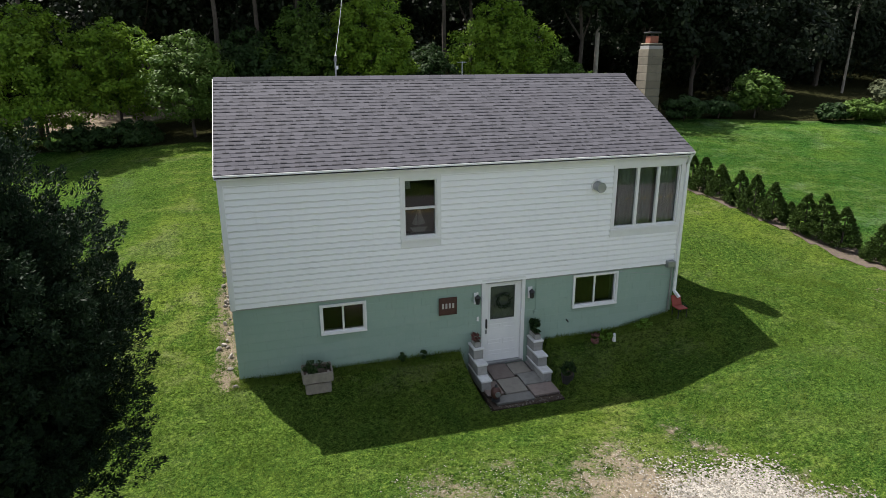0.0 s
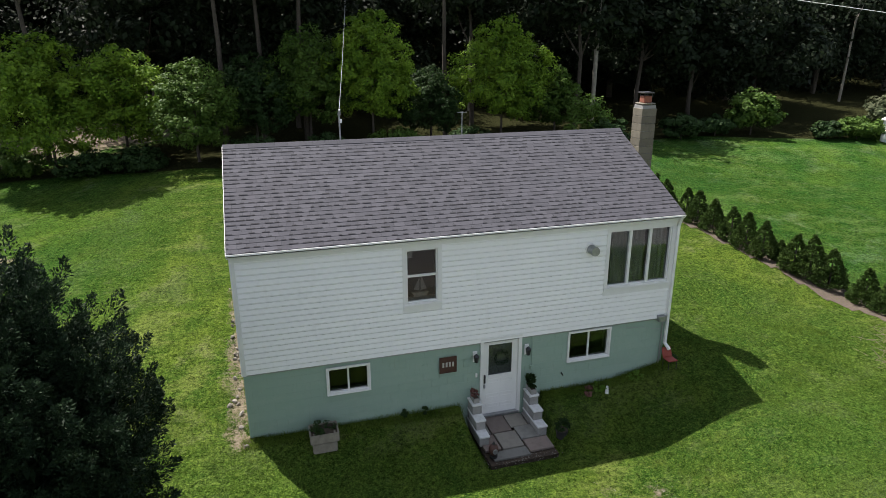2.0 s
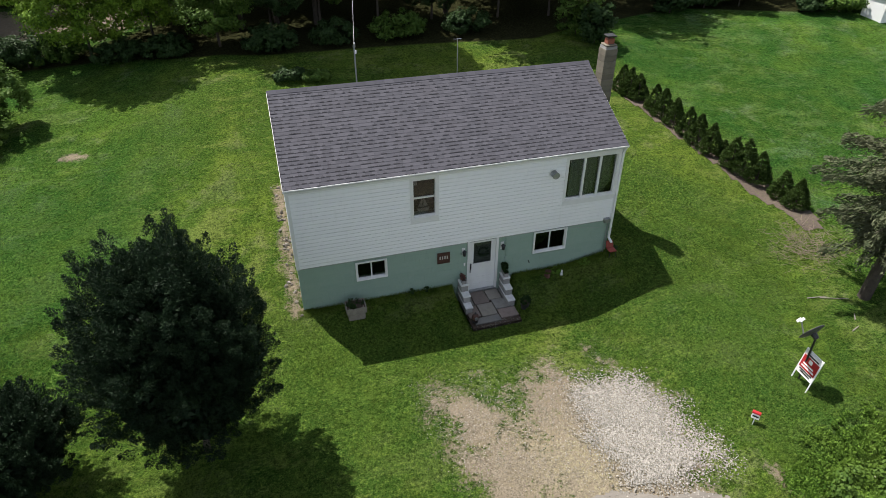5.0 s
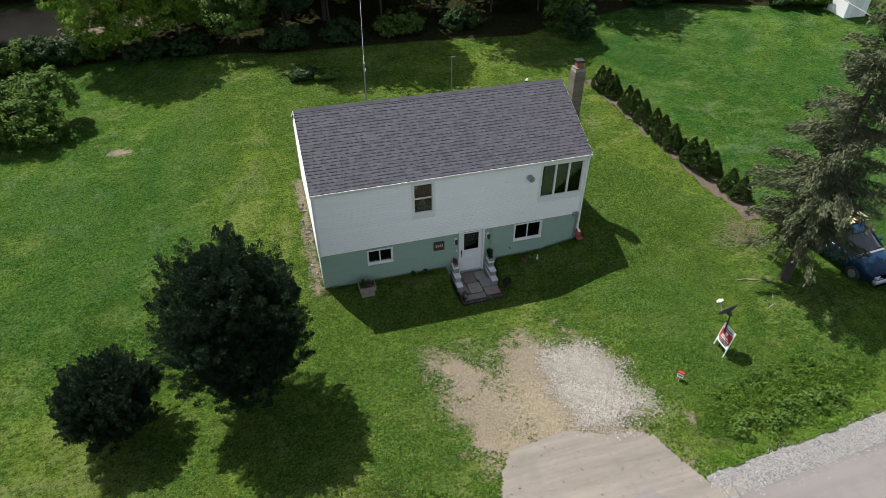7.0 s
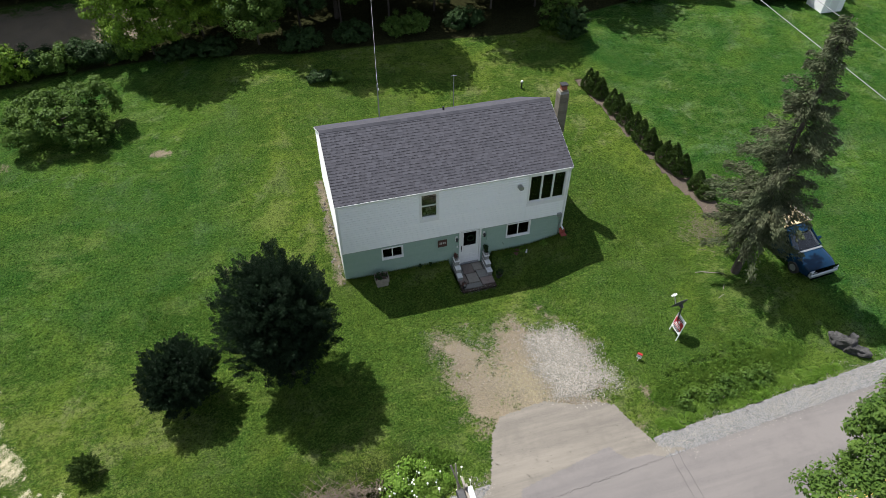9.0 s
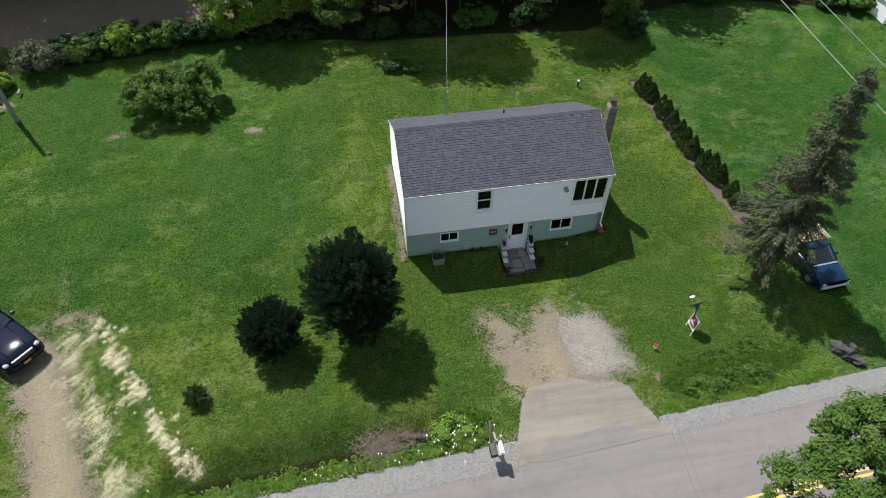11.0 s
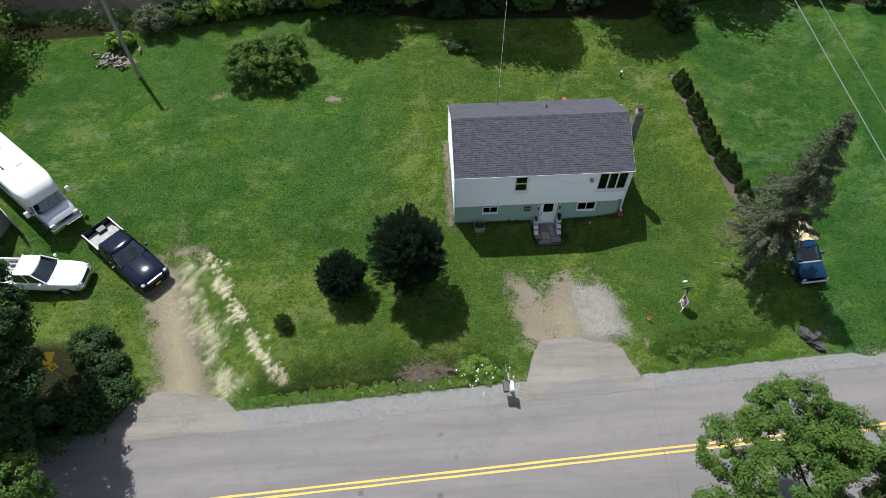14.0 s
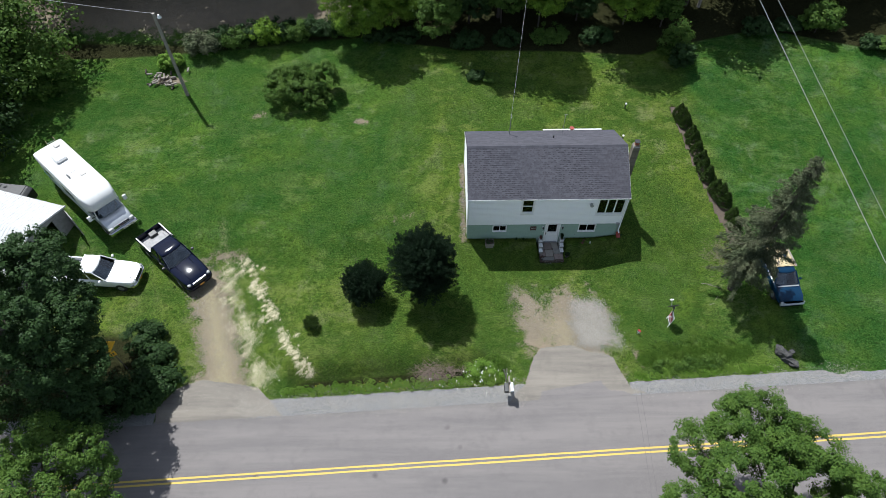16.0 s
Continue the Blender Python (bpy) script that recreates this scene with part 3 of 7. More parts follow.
def band(name, x0, x1, lo, hi, z, material, step=1.0, wob=0.0):
    """A strip of paving that follows the road between two offsets from its near edge."""
    xs = np.arange(x0, x1 + step / 2, step)
    vs, fs = [], []
    rng = np.random.default_rng(3)
    for k, x in enumerate(xs):
        w0, w1 = rng.normal(0, wob), rng.normal(0, wob)
        for o, w in ((lo, w0), ((lo + hi) / 2, 0), (hi, w1)):
            y = road_y(x) + o + w
            vs.append((x, y, z))
        if k:
            a = 3 * (k - 1)
            fs += [(a, a + 3, a + 4, a + 1), (a + 1, a + 4, a + 5, a + 2)]
    return mesh_np(name, np.array(vs), np.array(fs), material)


ROAD_Z = -0.50
tagged(band("road", -150, 150, -7.0, 0.0, ROAD_Z, M["asphalt"], 2.0), "grey asphalt two-lane road, sun-bleached and patched", "road", kind="structure")
tagged(band("road_shoulder", -13.0, 3.2, -0.1, 0.98, ROAD_Z + 0.006, M["gravel"], 0.12, 0.014), "loose grey gravel road shoulder", "road shoulder", kind="structure")
tagged(band("road_shoulder", 9.6, 60.0, -0.15, 0.7, ROAD_Z + 0.006, M["gravel"], 0.12, 0.014), "loose grey gravel road shoulder", "road shoulder", kind="structure")
tagged(band("road_shoulder", -60, -19.0, -0.15, 0.6, ROAD_Z + 0.006, M["gravel"], 0.12, 0.014), "loose grey gravel road shoulder", "road shoulder", kind="structure")
for off in (-3.38, -3.62):
    tagged(band("road_marking", -150, 150, off - 0.055, off + 0.055, ROAD_Z + 0.006, M["yellow"], 1.0, 0.006), "worn yellow centre line painted on asphalt", "road marking", "double yellow line", "structure")


def crack(name, x0, x1, y0, y1, seed):
    """A thin wandering tar line across the carriageway."""
    rng = np.random.default_rng(seed)
    k = 30
    t = np.linspace(0, 1, k)
    x, y = x0 + (x1 - x0) * t + np.cumsum(rng.normal(0, 0.012, k)), y0 + (y1 - y0) * t
    w = 0.007 * rng.uniform(0.6, 1.4, k)
    v = np.stack([np.stack([x - w, y, 0 * x + ROAD_Z + 0.018], 1), np.stack([x + w, y, 0 * x + ROAD_Z + 0.018], 1)], 1).reshape(-1, 3)
    i = np.arange(k - 1) * 2
    tagged(mesh_np(name, v, np.stack([i, i + 1, i + 3, i + 2], 1), M["tar"]), "thin dark tar line across the asphalt", "road crack", "tar lines on the road", "structure")


crack("road_crack", 9.85, 9.55, -11.4, -18.4, 1), crack("road_crack", 10.2, 9.85, -11.4, -18.4, 2)


def sheet(name, poly, lift, material, label, category, step=0.3, jag=0.12, seed=1):
    """A thin sheet lying on the ground within a polygon, with a broken outline."""
    rng = np.random.default_rng(seed)
    p = np.array(poly, float)
    xs, ys = np.arange(p[:, 0].min() - 0.5, p[:, 0].max() + 0.5, step), np.arange(p[:, 1].min() - 0.5, p[:, 1].max() + 0.5, step)
    X, Y = np.meshgrid(xs, ys)
    Xj, Yj = X + rng.uniform(-jag, jag, X.shape), Y + rng.uniform(-jag, jag, X.shape)
    keep = inside(Xj, Yj, p, 0.5) > 0.5
    Z = np.maximum(ground_z(Xj, Yj), ROAD_Z) + lift
    idx = np.arange(X.size).reshape(X.shape)
    q = np.stack([idx[:-1, :-1], idx[:-1, 1:], idx[1:, 1:], idx[1:, :-1]], -1)
    ok = (keep[:-1, :-1].astype(int) + keep[:-1, 1:] + keep[1:, 1:] + keep[1:, :-1]) >= 3
    return tagged(mesh_np(name, np.stack([Xj, Yj, Z], -1).reshape(-1, 3), q[ok], material), label, category, kind="structure")


sheet("driveway_apron", [(3.9, -9.15), (4.4, -8.5), (5.3, -8.4), (6.3, -8.3), (7.4, -8.75), (8.3, -8.9), (8.9, -9.2), (9.2, -10.2), (9.7, -11.3), (10.4, -11.5), (10.6, -11.62), (2.2, -12.1), (2.6, -11.5), (3.2, -11.0)], 0.010, M["apron"], "worn pale asphalt driveway apron beside the road", "driveway", 0.05, 0.035)
sheet("road_patch", [(4.2, -11.42), (5.2, -11.22), (6.0, -11.1), (7.9, -10.75), (8.0, -11.05), (8.3, -11.4), (9.2, -11.45), (9.6, -11.75), (3.9, -12.1)], 0.014, M["asphalt"], "darker asphalt edge of the road across the driveway mouth", "road", 0.05, 0.02, 4)
sheet("lane_apron", [(-18.0, -10.9), (-16.6, -10.4), (-14.6, -10.7), (-13.2, -10.9), (-12.2, -11.9), (-11.4, -12.78), (-18.9, -13.2), (-19.0, -12.2)], 0.010, M["apron"], "pale asphalt apron of a dirt lane", "driveway", 0.05, 0.035)

# ---- house ----
HX0, HX1, HY0, HY1 = 0.0, 10.57, 0.0, 6.1
SILL, EAVE, RIDGE_Y, RIDGE_Z = 1.47, 4.22, 3.04, 5.95
house = thing("house", (5.3, 3.0, -0.2), "two-storey house with white vinyl siding over a green painted block basement", "house")
DOOR_HOLE = (5.45, 6.46, -0.60, 1.53)
BW1, BW2 = (1.79, 2.71, 0.71, 1.32), (7.78, 8.91, 0.62, 1.38)
WIN, PIC = (3.62, 4.38, 2.68, 3.97), (8.68, 10.45, 2.50, 3.97)
part("foundation_wall", panel(HX0, HX1, -1.0, SILL, [DOOR_HOLE, BW1, BW2], 0.02, 0.22), M["mortar"], house, "green painted concrete block basement wall")
part("front_wall", panel(HX0, HX1, SILL, EAVE, [WIN, PIC], 0.0, 0.16), M["soffit"], house)


def side_wall(x0, x1, name):
    bm = bmesh.new()
    prism(bm, [(0.16, -1.0), (HY1, -1.0), (HY1, EAVE), (RIDGE_Y, RIDGE_Z - 0.12), (0.16, EAVE)], "x", x0, x1)
    part(name, bm, M["soffit"], house)


side_wall(HX0, HX0 + 0.16, "gable_wall"), side_wall(HX1 - 0.16, HX1, "gable_wall")
part("back_wall", bx(HX0 + 0.16, HX1 - 0.16, HY1 - 0.16, HY1, -1.0, EAVE), M["soffit"], house)
part("upper_floor", bx(0.2, 10.37, 0.2, 5.9, SILL - 0.12, SILL + 0.1), M["room"], house)
part("cellar_floor", bx(0.2, 10.37, 0.2, 5.9, -0.75, -0.62), M["room"], house)
part("inner_ceiling", bx(0.2, 10.37, 0.2, 5.9, EAVE - 0.08, EAVE), M["room"], house)
part("inner_partition", bx(0.2, 10.37, 2.6, 2.7, -0.62, EAVE - 0.08), M["room"], house)

# siding courses, cut by the openings
COURSE = 0.127


def course(x0, x1, z, side):
    bm = bmesh.new()
    h = COURSE
    prof = [(0.0, z + h), (0.003, z + h), (0.003, z + h - 0.03), (0.018, z + h - 0.032), (0.036, z + 0.004), (0.032, z), (0.0, z)]
    if side == "front":
        prism(bm, [(-a, b) for a, b in prof], "x", x0, x1)
    else:
        prism(bm, [(-a, b) for a, b in prof], "y", x0, x1)
    return bm


pad = 0.07
z = SILL
while z < EAVE - 0.16:
    cuts = [(w[0] - pad, w[1] + pad) for w in (WIN, PIC) if z + COURSE > w[2] - 0.1 and z < w[3] + pad]
    xa = 0.07
    for c0, c1 in sorted(cuts) + [(HX1 - 0.07, 0)]:
        if c0 - xa > 0.05:
            part("siding_course", course(xa, c0, z, "front"), M["siding"], house)
        xa = c1
    z += COURSE
z = SILL
while z < RIDGE_Z - 0.3:
    lo = 0.02 if z < EAVE - 0.1 else (z + COURSE - EAVE) / (RIDGE_Z - EAVE) * RIDGE_Y + 0.02
    hi = HY1 - 0.02 if z < EAVE - 0.1 else HY1 - (lo - 0.02) - 0.02
    zl = max(z, gz(-0.2, (lo + hi) / 2) - 1.3)
    if hi - lo > 0.1:
        part("siding_course", course(lo, hi, zl, "side"), M["siding"], house)
    z += COURSE
# frieze, corner boards
part("frieze_board", bx(0.0, HX1, -0.036, 0.0, EAVE - 0.19, EAVE - 0.02), M["trim"], house)
for xc in (HX0 - 0.022, HX1 - 0.07):
    part("corner_board", bx(xc, xc + 0.092, -0.034, 0.0, SILL - 0.02, EAVE - 0.19, bevel=0.004), M["trim"], house)
part("corner_board", bx(-0.034, 0.0, 0.0, 0.09, SILL - 0.02, EAVE, bevel=0.004), M["trim"], house)
part("starter_strip", bx(0.0, HX1, -0.014, 0.0, SILL - 0.035, SILL), M["metal"], house)

# roof: deck, drip edges, gutter line, shingles
RX0, RX1, RYF, RZF = -0.06, 10.63, -0.2, 4.27


def slope_point(s, lift, back=False):
    """A point s metres up the slope from the eave, lift above the deck."""
    ay, az = RIDGE_Y - RYF, RIDGE_Z - RZF
    l = math.hypot(ay, az)
    ay, az = ay / l, az / l
    y, zz = RYF + ay * s - az * lift, RZF + az * s + ay * lift
    return (2 * RIDGE_Y - y if back else y), zz


SLOPE = math.hypot(RIDGE_Y - RYF, RIDGE_Z - RZF)
for back in (False, True):
    bm = bmesh.new()
    a, b, c, d = slope_point(0, 0, back), slope_point(SLOPE, 0, back), slope_point(SLOPE + 0.03, -0.08, back), slope_point(-0.0, -0.08, back)
    prism(bm, [a, b, c, d], "x", RX0, RX1)
    part("roof_deck", bm, M["shingle_dark"], house)
part("eave_trim", bx(RX0, RX1, RYF - 0.024, RYF + 0.02, RZF - 0.045, RZF - 0.004, bevel=0.004), M["white"], house, "white aluminium drip edge")
part("soffit", bx(RX0, RX1, RYF + 0.02, 0.0, RZF - 0.1, RZF - 0.08), M["soffit"], house)
for xr in (RX0 - 0.012, RX1):
    bm = bmesh.new()
    for back in (False, True):
        prism(bm, [slope_point(-0.02, -0.014, back), slope_point(SLOPE, -0.014, back), slope_point(SLOPE, -0.09, back), slope_point(-0.02, -0.09, back)], "x", xr, xr + 0.012)
    part("rake_trim", bm, M["soffit"], house)
ROW = 0.137
rows = int(SLOPE / ROW)


def tab_verts(x0, x1, s0, s1, thick, back=False, drop=0.0):
    """A shingle tab: its butt edge stands proud, its head is tucked under the next row."""
    out = []
    for s, lo, hi in ((s0 - drop, 0.004, 0.004 + thick), (s1, 0.001, 0.003)):
        for lift in (lo, hi):
            y, zz = slope_point(s, lift, back)
            out += [(x0, y, zz), (x1, y, zz)]
    return out


TABF = [(0, 1, 3, 2), (2, 3, 7, 6), (0, 2, 6, 4), (1, 5, 7, 3)]
rngr = random.Random(5)
rest_v, rest_f, dark_v, dark_f = [], [], [], []
made = 0
for r in range(rows):
    x = RX0 + 0.01 - rngr.uniform(0, 0.25)
    while x < RX1 - 0.02:
        w = rngr.choice((0.16, 0.2, 0.24, 0.28))
        xa, xb = max(x, RX0 + 0.005), min(x + w - 0.004, RX1 - 0.005)
        x += w
        if xb - xa < 0.03:
            continue
        v = tab_verts(xa, xb, r * ROW + 0.004, r * ROW + ROW + 0.03, rngr.choice((0.005, 0.007, 0.01)), drop=rngr.uniform(0, 0.008))
        # printed dark dashes at the butts that also paint in the row's shade
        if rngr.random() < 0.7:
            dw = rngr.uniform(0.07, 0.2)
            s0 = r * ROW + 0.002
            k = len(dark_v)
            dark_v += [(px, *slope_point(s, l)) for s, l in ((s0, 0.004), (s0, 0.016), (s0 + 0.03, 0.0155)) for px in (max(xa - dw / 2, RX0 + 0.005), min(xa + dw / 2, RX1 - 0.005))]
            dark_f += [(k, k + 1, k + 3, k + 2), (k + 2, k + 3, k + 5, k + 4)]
        if made < 300:
            made += 1
            me = bpy.data.meshes.new("shingle")
            me.from_pydata(v, [], TABF)
            ob = new("shingle", me)
            me.materials.append(M["shingle"])
            ob.parent, ob.matrix_parent_inverse = house, world_of(house).inverted()
        else:
            k = len(rest_v)
            rest_v += v
            rest_f += [tuple(k + i for i in f) for f in TABF]
for r in range(rows):
    x = RX0 + 0.01
    while x < RX1 - 0.02:
        w = rngr.choice((0.2, 0.3, 0.4))
        xa, xb = x, min(x + w - 0.004, RX1 - 0.005)
        x += w
        k = len(rest_v)
        rest_v += tab_verts(xa, xb, r * ROW + 0.004, r * ROW + ROW + 0.03, rngr.choice((0.007, 0.012, 0.016)), True)
        rest_f += [tuple(k + i for i in f) for f in TABF]
ob = mesh_np("shingles", np.array(rest_v), np.array(rest_f), M["shingles"], house)
tagged(ob, "grey-purple asphalt shingles", kind="stuff")
tagged(mesh_np("shingle_band", np.array(dark_v), np.array(dark_f), M["shingle_dark"], house), "printed dark bands of the shingles with the row shade painted in", kind="stuff")
x = RX0
while x < RX1 - 0.05:
    bm = bmesh.new()
    y1, z1 = slope_point(SLOPE - 0.14, 0.018)
    xe = min(x + 0.3, RX1)
    prism(bm, [(y1, z1), (RIDGE_Y, RIDGE_Z + 0.035), (2 * RIDGE_Y - y1, z1), (2 * RIDGE_Y - y1, z1 - 0.012), (RIDGE_Y, RIDGE_Z + 0.018), (y1, z1 - 0.012)], "x", x + 0.004, xe)
    part("ridge_cap", bm, M["shingle"], house)
    x += 0.3


# windows
def window(w, kind, label):
    """A window in the front wall: outer casing, sashes, panes and a dark room behind."""
    x0, x1, z0, z1 = w
    pad, inn, fr = (0.04, 0.006, 0.03) if kind == "slider" else (0.07, 0.02, 0.05)
    root = part("window", panel(x0 - pad, x1 + pad, z0 - pad, z1 + pad, [(x0 + inn, x1 - inn, z0 + inn, z1 - inn)], -0.035, 0.0), M["trim"], house, label)
    inner = panel(x0, x1, z0, z1, [(x0 + fr, x1 - fr, z0 + fr, z1 - fr)], 0.0, 0.11)
    part("window_frame", inner, M["trim"], root)
    part("sill", bx(x0 - pad, x1 + pad, -0.055, -0.035, z0 - pad, z0 - 0.01, bevel=0.005), M["trim"], root)
    if kind != "slider":
        part("apron", bx(x0 - pad, x1 + pad, -0.03, 0.0, z0 - 0.21, z0 - pad, bevel=0.004), M["trim"], root)
    a, b, c, d = x0 + fr, x1 - fr, z0 + fr, z1 - fr
    if kind == "sash":
        mz = (c + d) / 2
        part("meeting_rail", bx(a, b, 0.02, 0.07, mz - 0.025, mz + 0.025), M["trim"], root)
        cells = [(a, b, c, mz - 0.025), (a, b, mz + 0.025, d)]
    else:
        k = 2 if kind == "slider" else 3
        step, cells = (b - a) / k, []
        for i in range(k):
            cells.append((a + i * step + (0.02 if i else 0), a + (i + 1) * step - (0.02 if i < k - 1 else 0), c, d))
            if i:
                part("mullion", bx(a + i * step - (0.035 if k == 3 else 0.02), a + i * step + (0.035 if k == 3 else 0.02), 0.0 if k == 3 else 0.03, 0.08, c, d), M["trim"], root)
    for q in cells:
        p = part("pane", bx(q[0], q[1], 0.055, 0.061, q[2], q[3]), M["glass"], root)
        p.visible_shadow = False
    return root


w_up = window(WIN, "sash", "white double-hung window with a dark room behind")
w_pic = window(PIC, "triple", "large white triple-pane picture window")
window(BW1, "slider", "white-framed basement sliding window"), window(BW2, "slider", "white-framed basement sliding window")


def curtain(x0, x1, z0, z1, y, name, label):
    bm = bmesh.new()
    n = max(8, int((x1 - x0) / 0.03))
    cols = []
    for i in range(n + 1):
        x = x0 + (x1 - x0) * i / n
        yy = y + 0.02 * math.sin(i * 1.9) + 0.008 * math.sin(i * 0.7)
        cols.append([bm.verts.new((x, yy + dy, zz)) for dy, zz in ((0, z0), (0, z1), (0.006, z1), (0.006, z0))])
    for a, b in zip(cols, cols[1:]):
        for i in range(4):
            bm.faces.new((a[i], b[i], b[(i + 1) % 4], a[(i + 1) % 4]))
    return part(name, bm, M["curtain"], None, label)


c = curtain(9.2, 9.85, 2.45, 3.93, 0.22, "curtain", "")
tagged(c, "sheer beige curtain hanging inside the picture window", "curtain")
c = curtain(8.86, 9.19, 2.45, 3.93, 0.15, "curtain", "")
tagged(c, "thin beige curtain drawn across the picture window", "curtain")
c = curtain(9.86, 10.31, 2.45, 3.93, 0.15, "curtain", "")
tagged(c, "thin beige curtain drawn across the picture window", "curtain")
c = curtain(8.7, 8.85, 2.45, 3.93, 0.25, "curtain", "")
tagged(c, "gathered beige curtain beside a window", "curtain")
c = curtain(10.32, 10.45, 2.45, 3.93, 0.25, "curtain", "")
tagged(c, "gathered beige curtain beside a window", "curtain")
# paper in the upper pane, model sailing boat on the sill
part("paper_note", bx(3.69, 3.80, 0.066, 0.068, 3.74, 3.90), M["curtain"], w_up, "small white paper stuck inside the glass")
boat = thing("model_boat", (4.0, 0.2, 2.72), "white wooden model sailing boat standing inside the window", "model boat")
bm = bmesh.new()
prism(bm, [(3.80, 2.86), (4.2, 2.86), (4.13, 2.76), (3.88, 2.76)], "y", 0.17, 0.23)
part("hull", bm, M["curtain"], boat)
part("mast", rd((4.0, 0.2, 2.84), (4.0, 0.2, 3.32), 0.008), M["curtain"], boat)
for q in ([(4.02, 2.9), (4.16, 2.93), (4.02, 3.28)], [(3.98, 2.9), (3.85, 2.93), (3.98, 3.2)], [(4.04, 3.05), (4.1, 3.06), (4.03, 3.3)]):
    bm = bmesh.new()
    prism(bm, q, "y", 0.197, 0.203)
    part("sail", bm, M["curtain"], boat)
part("inner_sill", bx(3.6, 4.4, 0.11, 0.3, 2.66, 2.72), M["trim"], house), part("inner_sill", bx(8.66, 10.46, 0.11, 0.3, 2.40, 2.44), M["trim"], house)
vase = thing("flower_vase", (9.42, 0.17, 2.44), "white orchid in a small vase on the window sill", "flower vase")
part("pot", rd((9.42, 0.16, 2.44), (9.42, 0.16, 2.58), 0.04, 0.055), M["white"], vase)
bm = bmesh.new()
for i in range(14):
    r = random.Random(i)
    p = Vector((9.42 + r.uniform(-0.11, 0.13), 0.15 + r.uniform(-0.03, 0.03), 2.66 + r.uniform(0, 0.16)))
    bmesh.ops.create_icosphere(bm, subdivisions=1, radius=0.02, matrix=Matrix.Translation(p) @ Matrix.Diagonal((1, 0.5, 0.8, 1)))
    rod(bm, (9.42, 0.16, 2.58), p, 0.003, 0.002, 4)
part("blossom", bm, M["petal"], vase)

# front door
door = thing("door_1", (5.95, 0.05, -0.58), "closed white door with a half-height glass pane and a wreath", "door", kind="structure")
part("door_leaf", panel(5.50, 6.41, -0.55, 1.46, [(5.63, 6.28, 0.50, 1.36)], 0.05, 0.09), M["white"], door)
part("door_casing", panel(5.42, 6.49, -0.60, 1.55, [(5.50, 6.41, -0.61, 1.47)], -0.03, 0.05), M["trim"], door)
part("glass_surround", panel(5.61, 6.30, 0.48, 1.38, [(5.65, 6.26, 0.52, 1.34)], 0.035, 0.05), M["trim"], door)
p = part("pane", bx(5.65, 6.26, 0.066, 0.072, 0.52, 1.34), M["glass"], door)
p.visible_shadow = False
for zz in (0.28, -0.12, -0.40):
    part("door_panel", panel(5.60, 5.93, zz - 0.0, zz + 0.12, [(5.63, 5.90, zz + 0.03, zz + 0.09)], 0.043, 0.05), M["white"], door)
    part("door_panel", panel(5.98, 6.31, zz - 0.0, zz + 0.12, [(6.01, 6.28, zz + 0.03, zz + 0.09)], 0.043, 0.05), M["white"], door)
part("handle", bx(5.535, 5.575, 0.0, 0.05, 0.32, 0.55, bevel=0.01), M["black"], door, "black lever lock")
part("keypad", bx(5.53, 5.58, 0.02, 0.05, 0.18, 0.28, bevel=0.008), M["metal"], door)
part("blind", bx(5.62, 6.30, 0.1, 0.11, 0.48, 1.40), M["bedliner"], door, "grey roller blind behind the glass")
part("threshold", bx(5.45, 6.46, -0.05, 0.2, -0.60, -0.555), M["metal"], door)
wr = thing("wreath", (5.98, 0.02, 1.0), "dark twig wreath with leaves hanging on the door glass", "wreath")
bm = bmesh.new()
rw = random.Random(3)
for i in range(130):
    a = rw.uniform(0, 2 * math.pi)
    r = 0.16 + rw.uniform(-0.045, 0.05)
    p = Vector((5.98 + r * math.cos(a), 0.03 + rw.uniform(-0.03, 0.015), 0.98 + r * math.sin(a)))
    d = Vector((-math.sin(a), rw.uniform(-0.5, 0.3), math.cos(a))).normalized() * 0.06 + Vector((rw.uniform(-0.02, 0.02), 0, rw.uniform(-0.02, 0.02)))
    rod(bm, p, p + d, 0.009, 0.003, 4)
part("ring", bm, M["yew"], wr)

# green blocks of the basement wall, laid over the mortar
BW, BH = 0.4, 0.2
holes = [(DOOR_HOLE[0] - 0.03, DOOR_HOLE[1] + 0.03, DOOR_HOLE[2], DOOR_HOLE[3])] + [(w[0] - 0.03, w[1] + 0.03, w[2] - 0.03, w[3] + 0.03) for w in (BW1, BW2)]
bases = {}
zz, row = -0.53, 0
while zz < SILL - 0.04:
    x = 0.0 - (0.2 if row % 2 else 0.0)
    top = min(zz + BH, SILL - 0.036)
    while x < HX1 - 0.01:
        segs = [(max(x, 0.0), min(x + BW, HX1))]
        for h in holes:
            if top > h[2] and zz < h[3]:
                segs = [s for a, b in segs for s in ((a, min(b, h[0])), (max(a, h[1]), b)) if s[1] - s[0] > 0.03]
        for a, b in segs:
            key = (round(b - a, 3), round(top - zz, 3))
            if key not in bases:
                bm = bx(0.0006, b - a - 0.0006, 0.0, 0.03, 0.0006, top - zz - 0.0006, bevel=0.001)
                me = bpy.data.meshes.new("block")
                bm.to_mesh(me), bm.free()
                me.materials.append(M["block"])
                bases[key] = me
            ob = new("block", bases[key])
            ob.parent, ob.matrix_parent_inverse = house, world_of(house).inverted()
            ob.location = (a, 0.012 - 0.0006 * ((int(x * 10) + row) % 3), zz)
        x += BW
    zz, row = zz + BH, row + 1

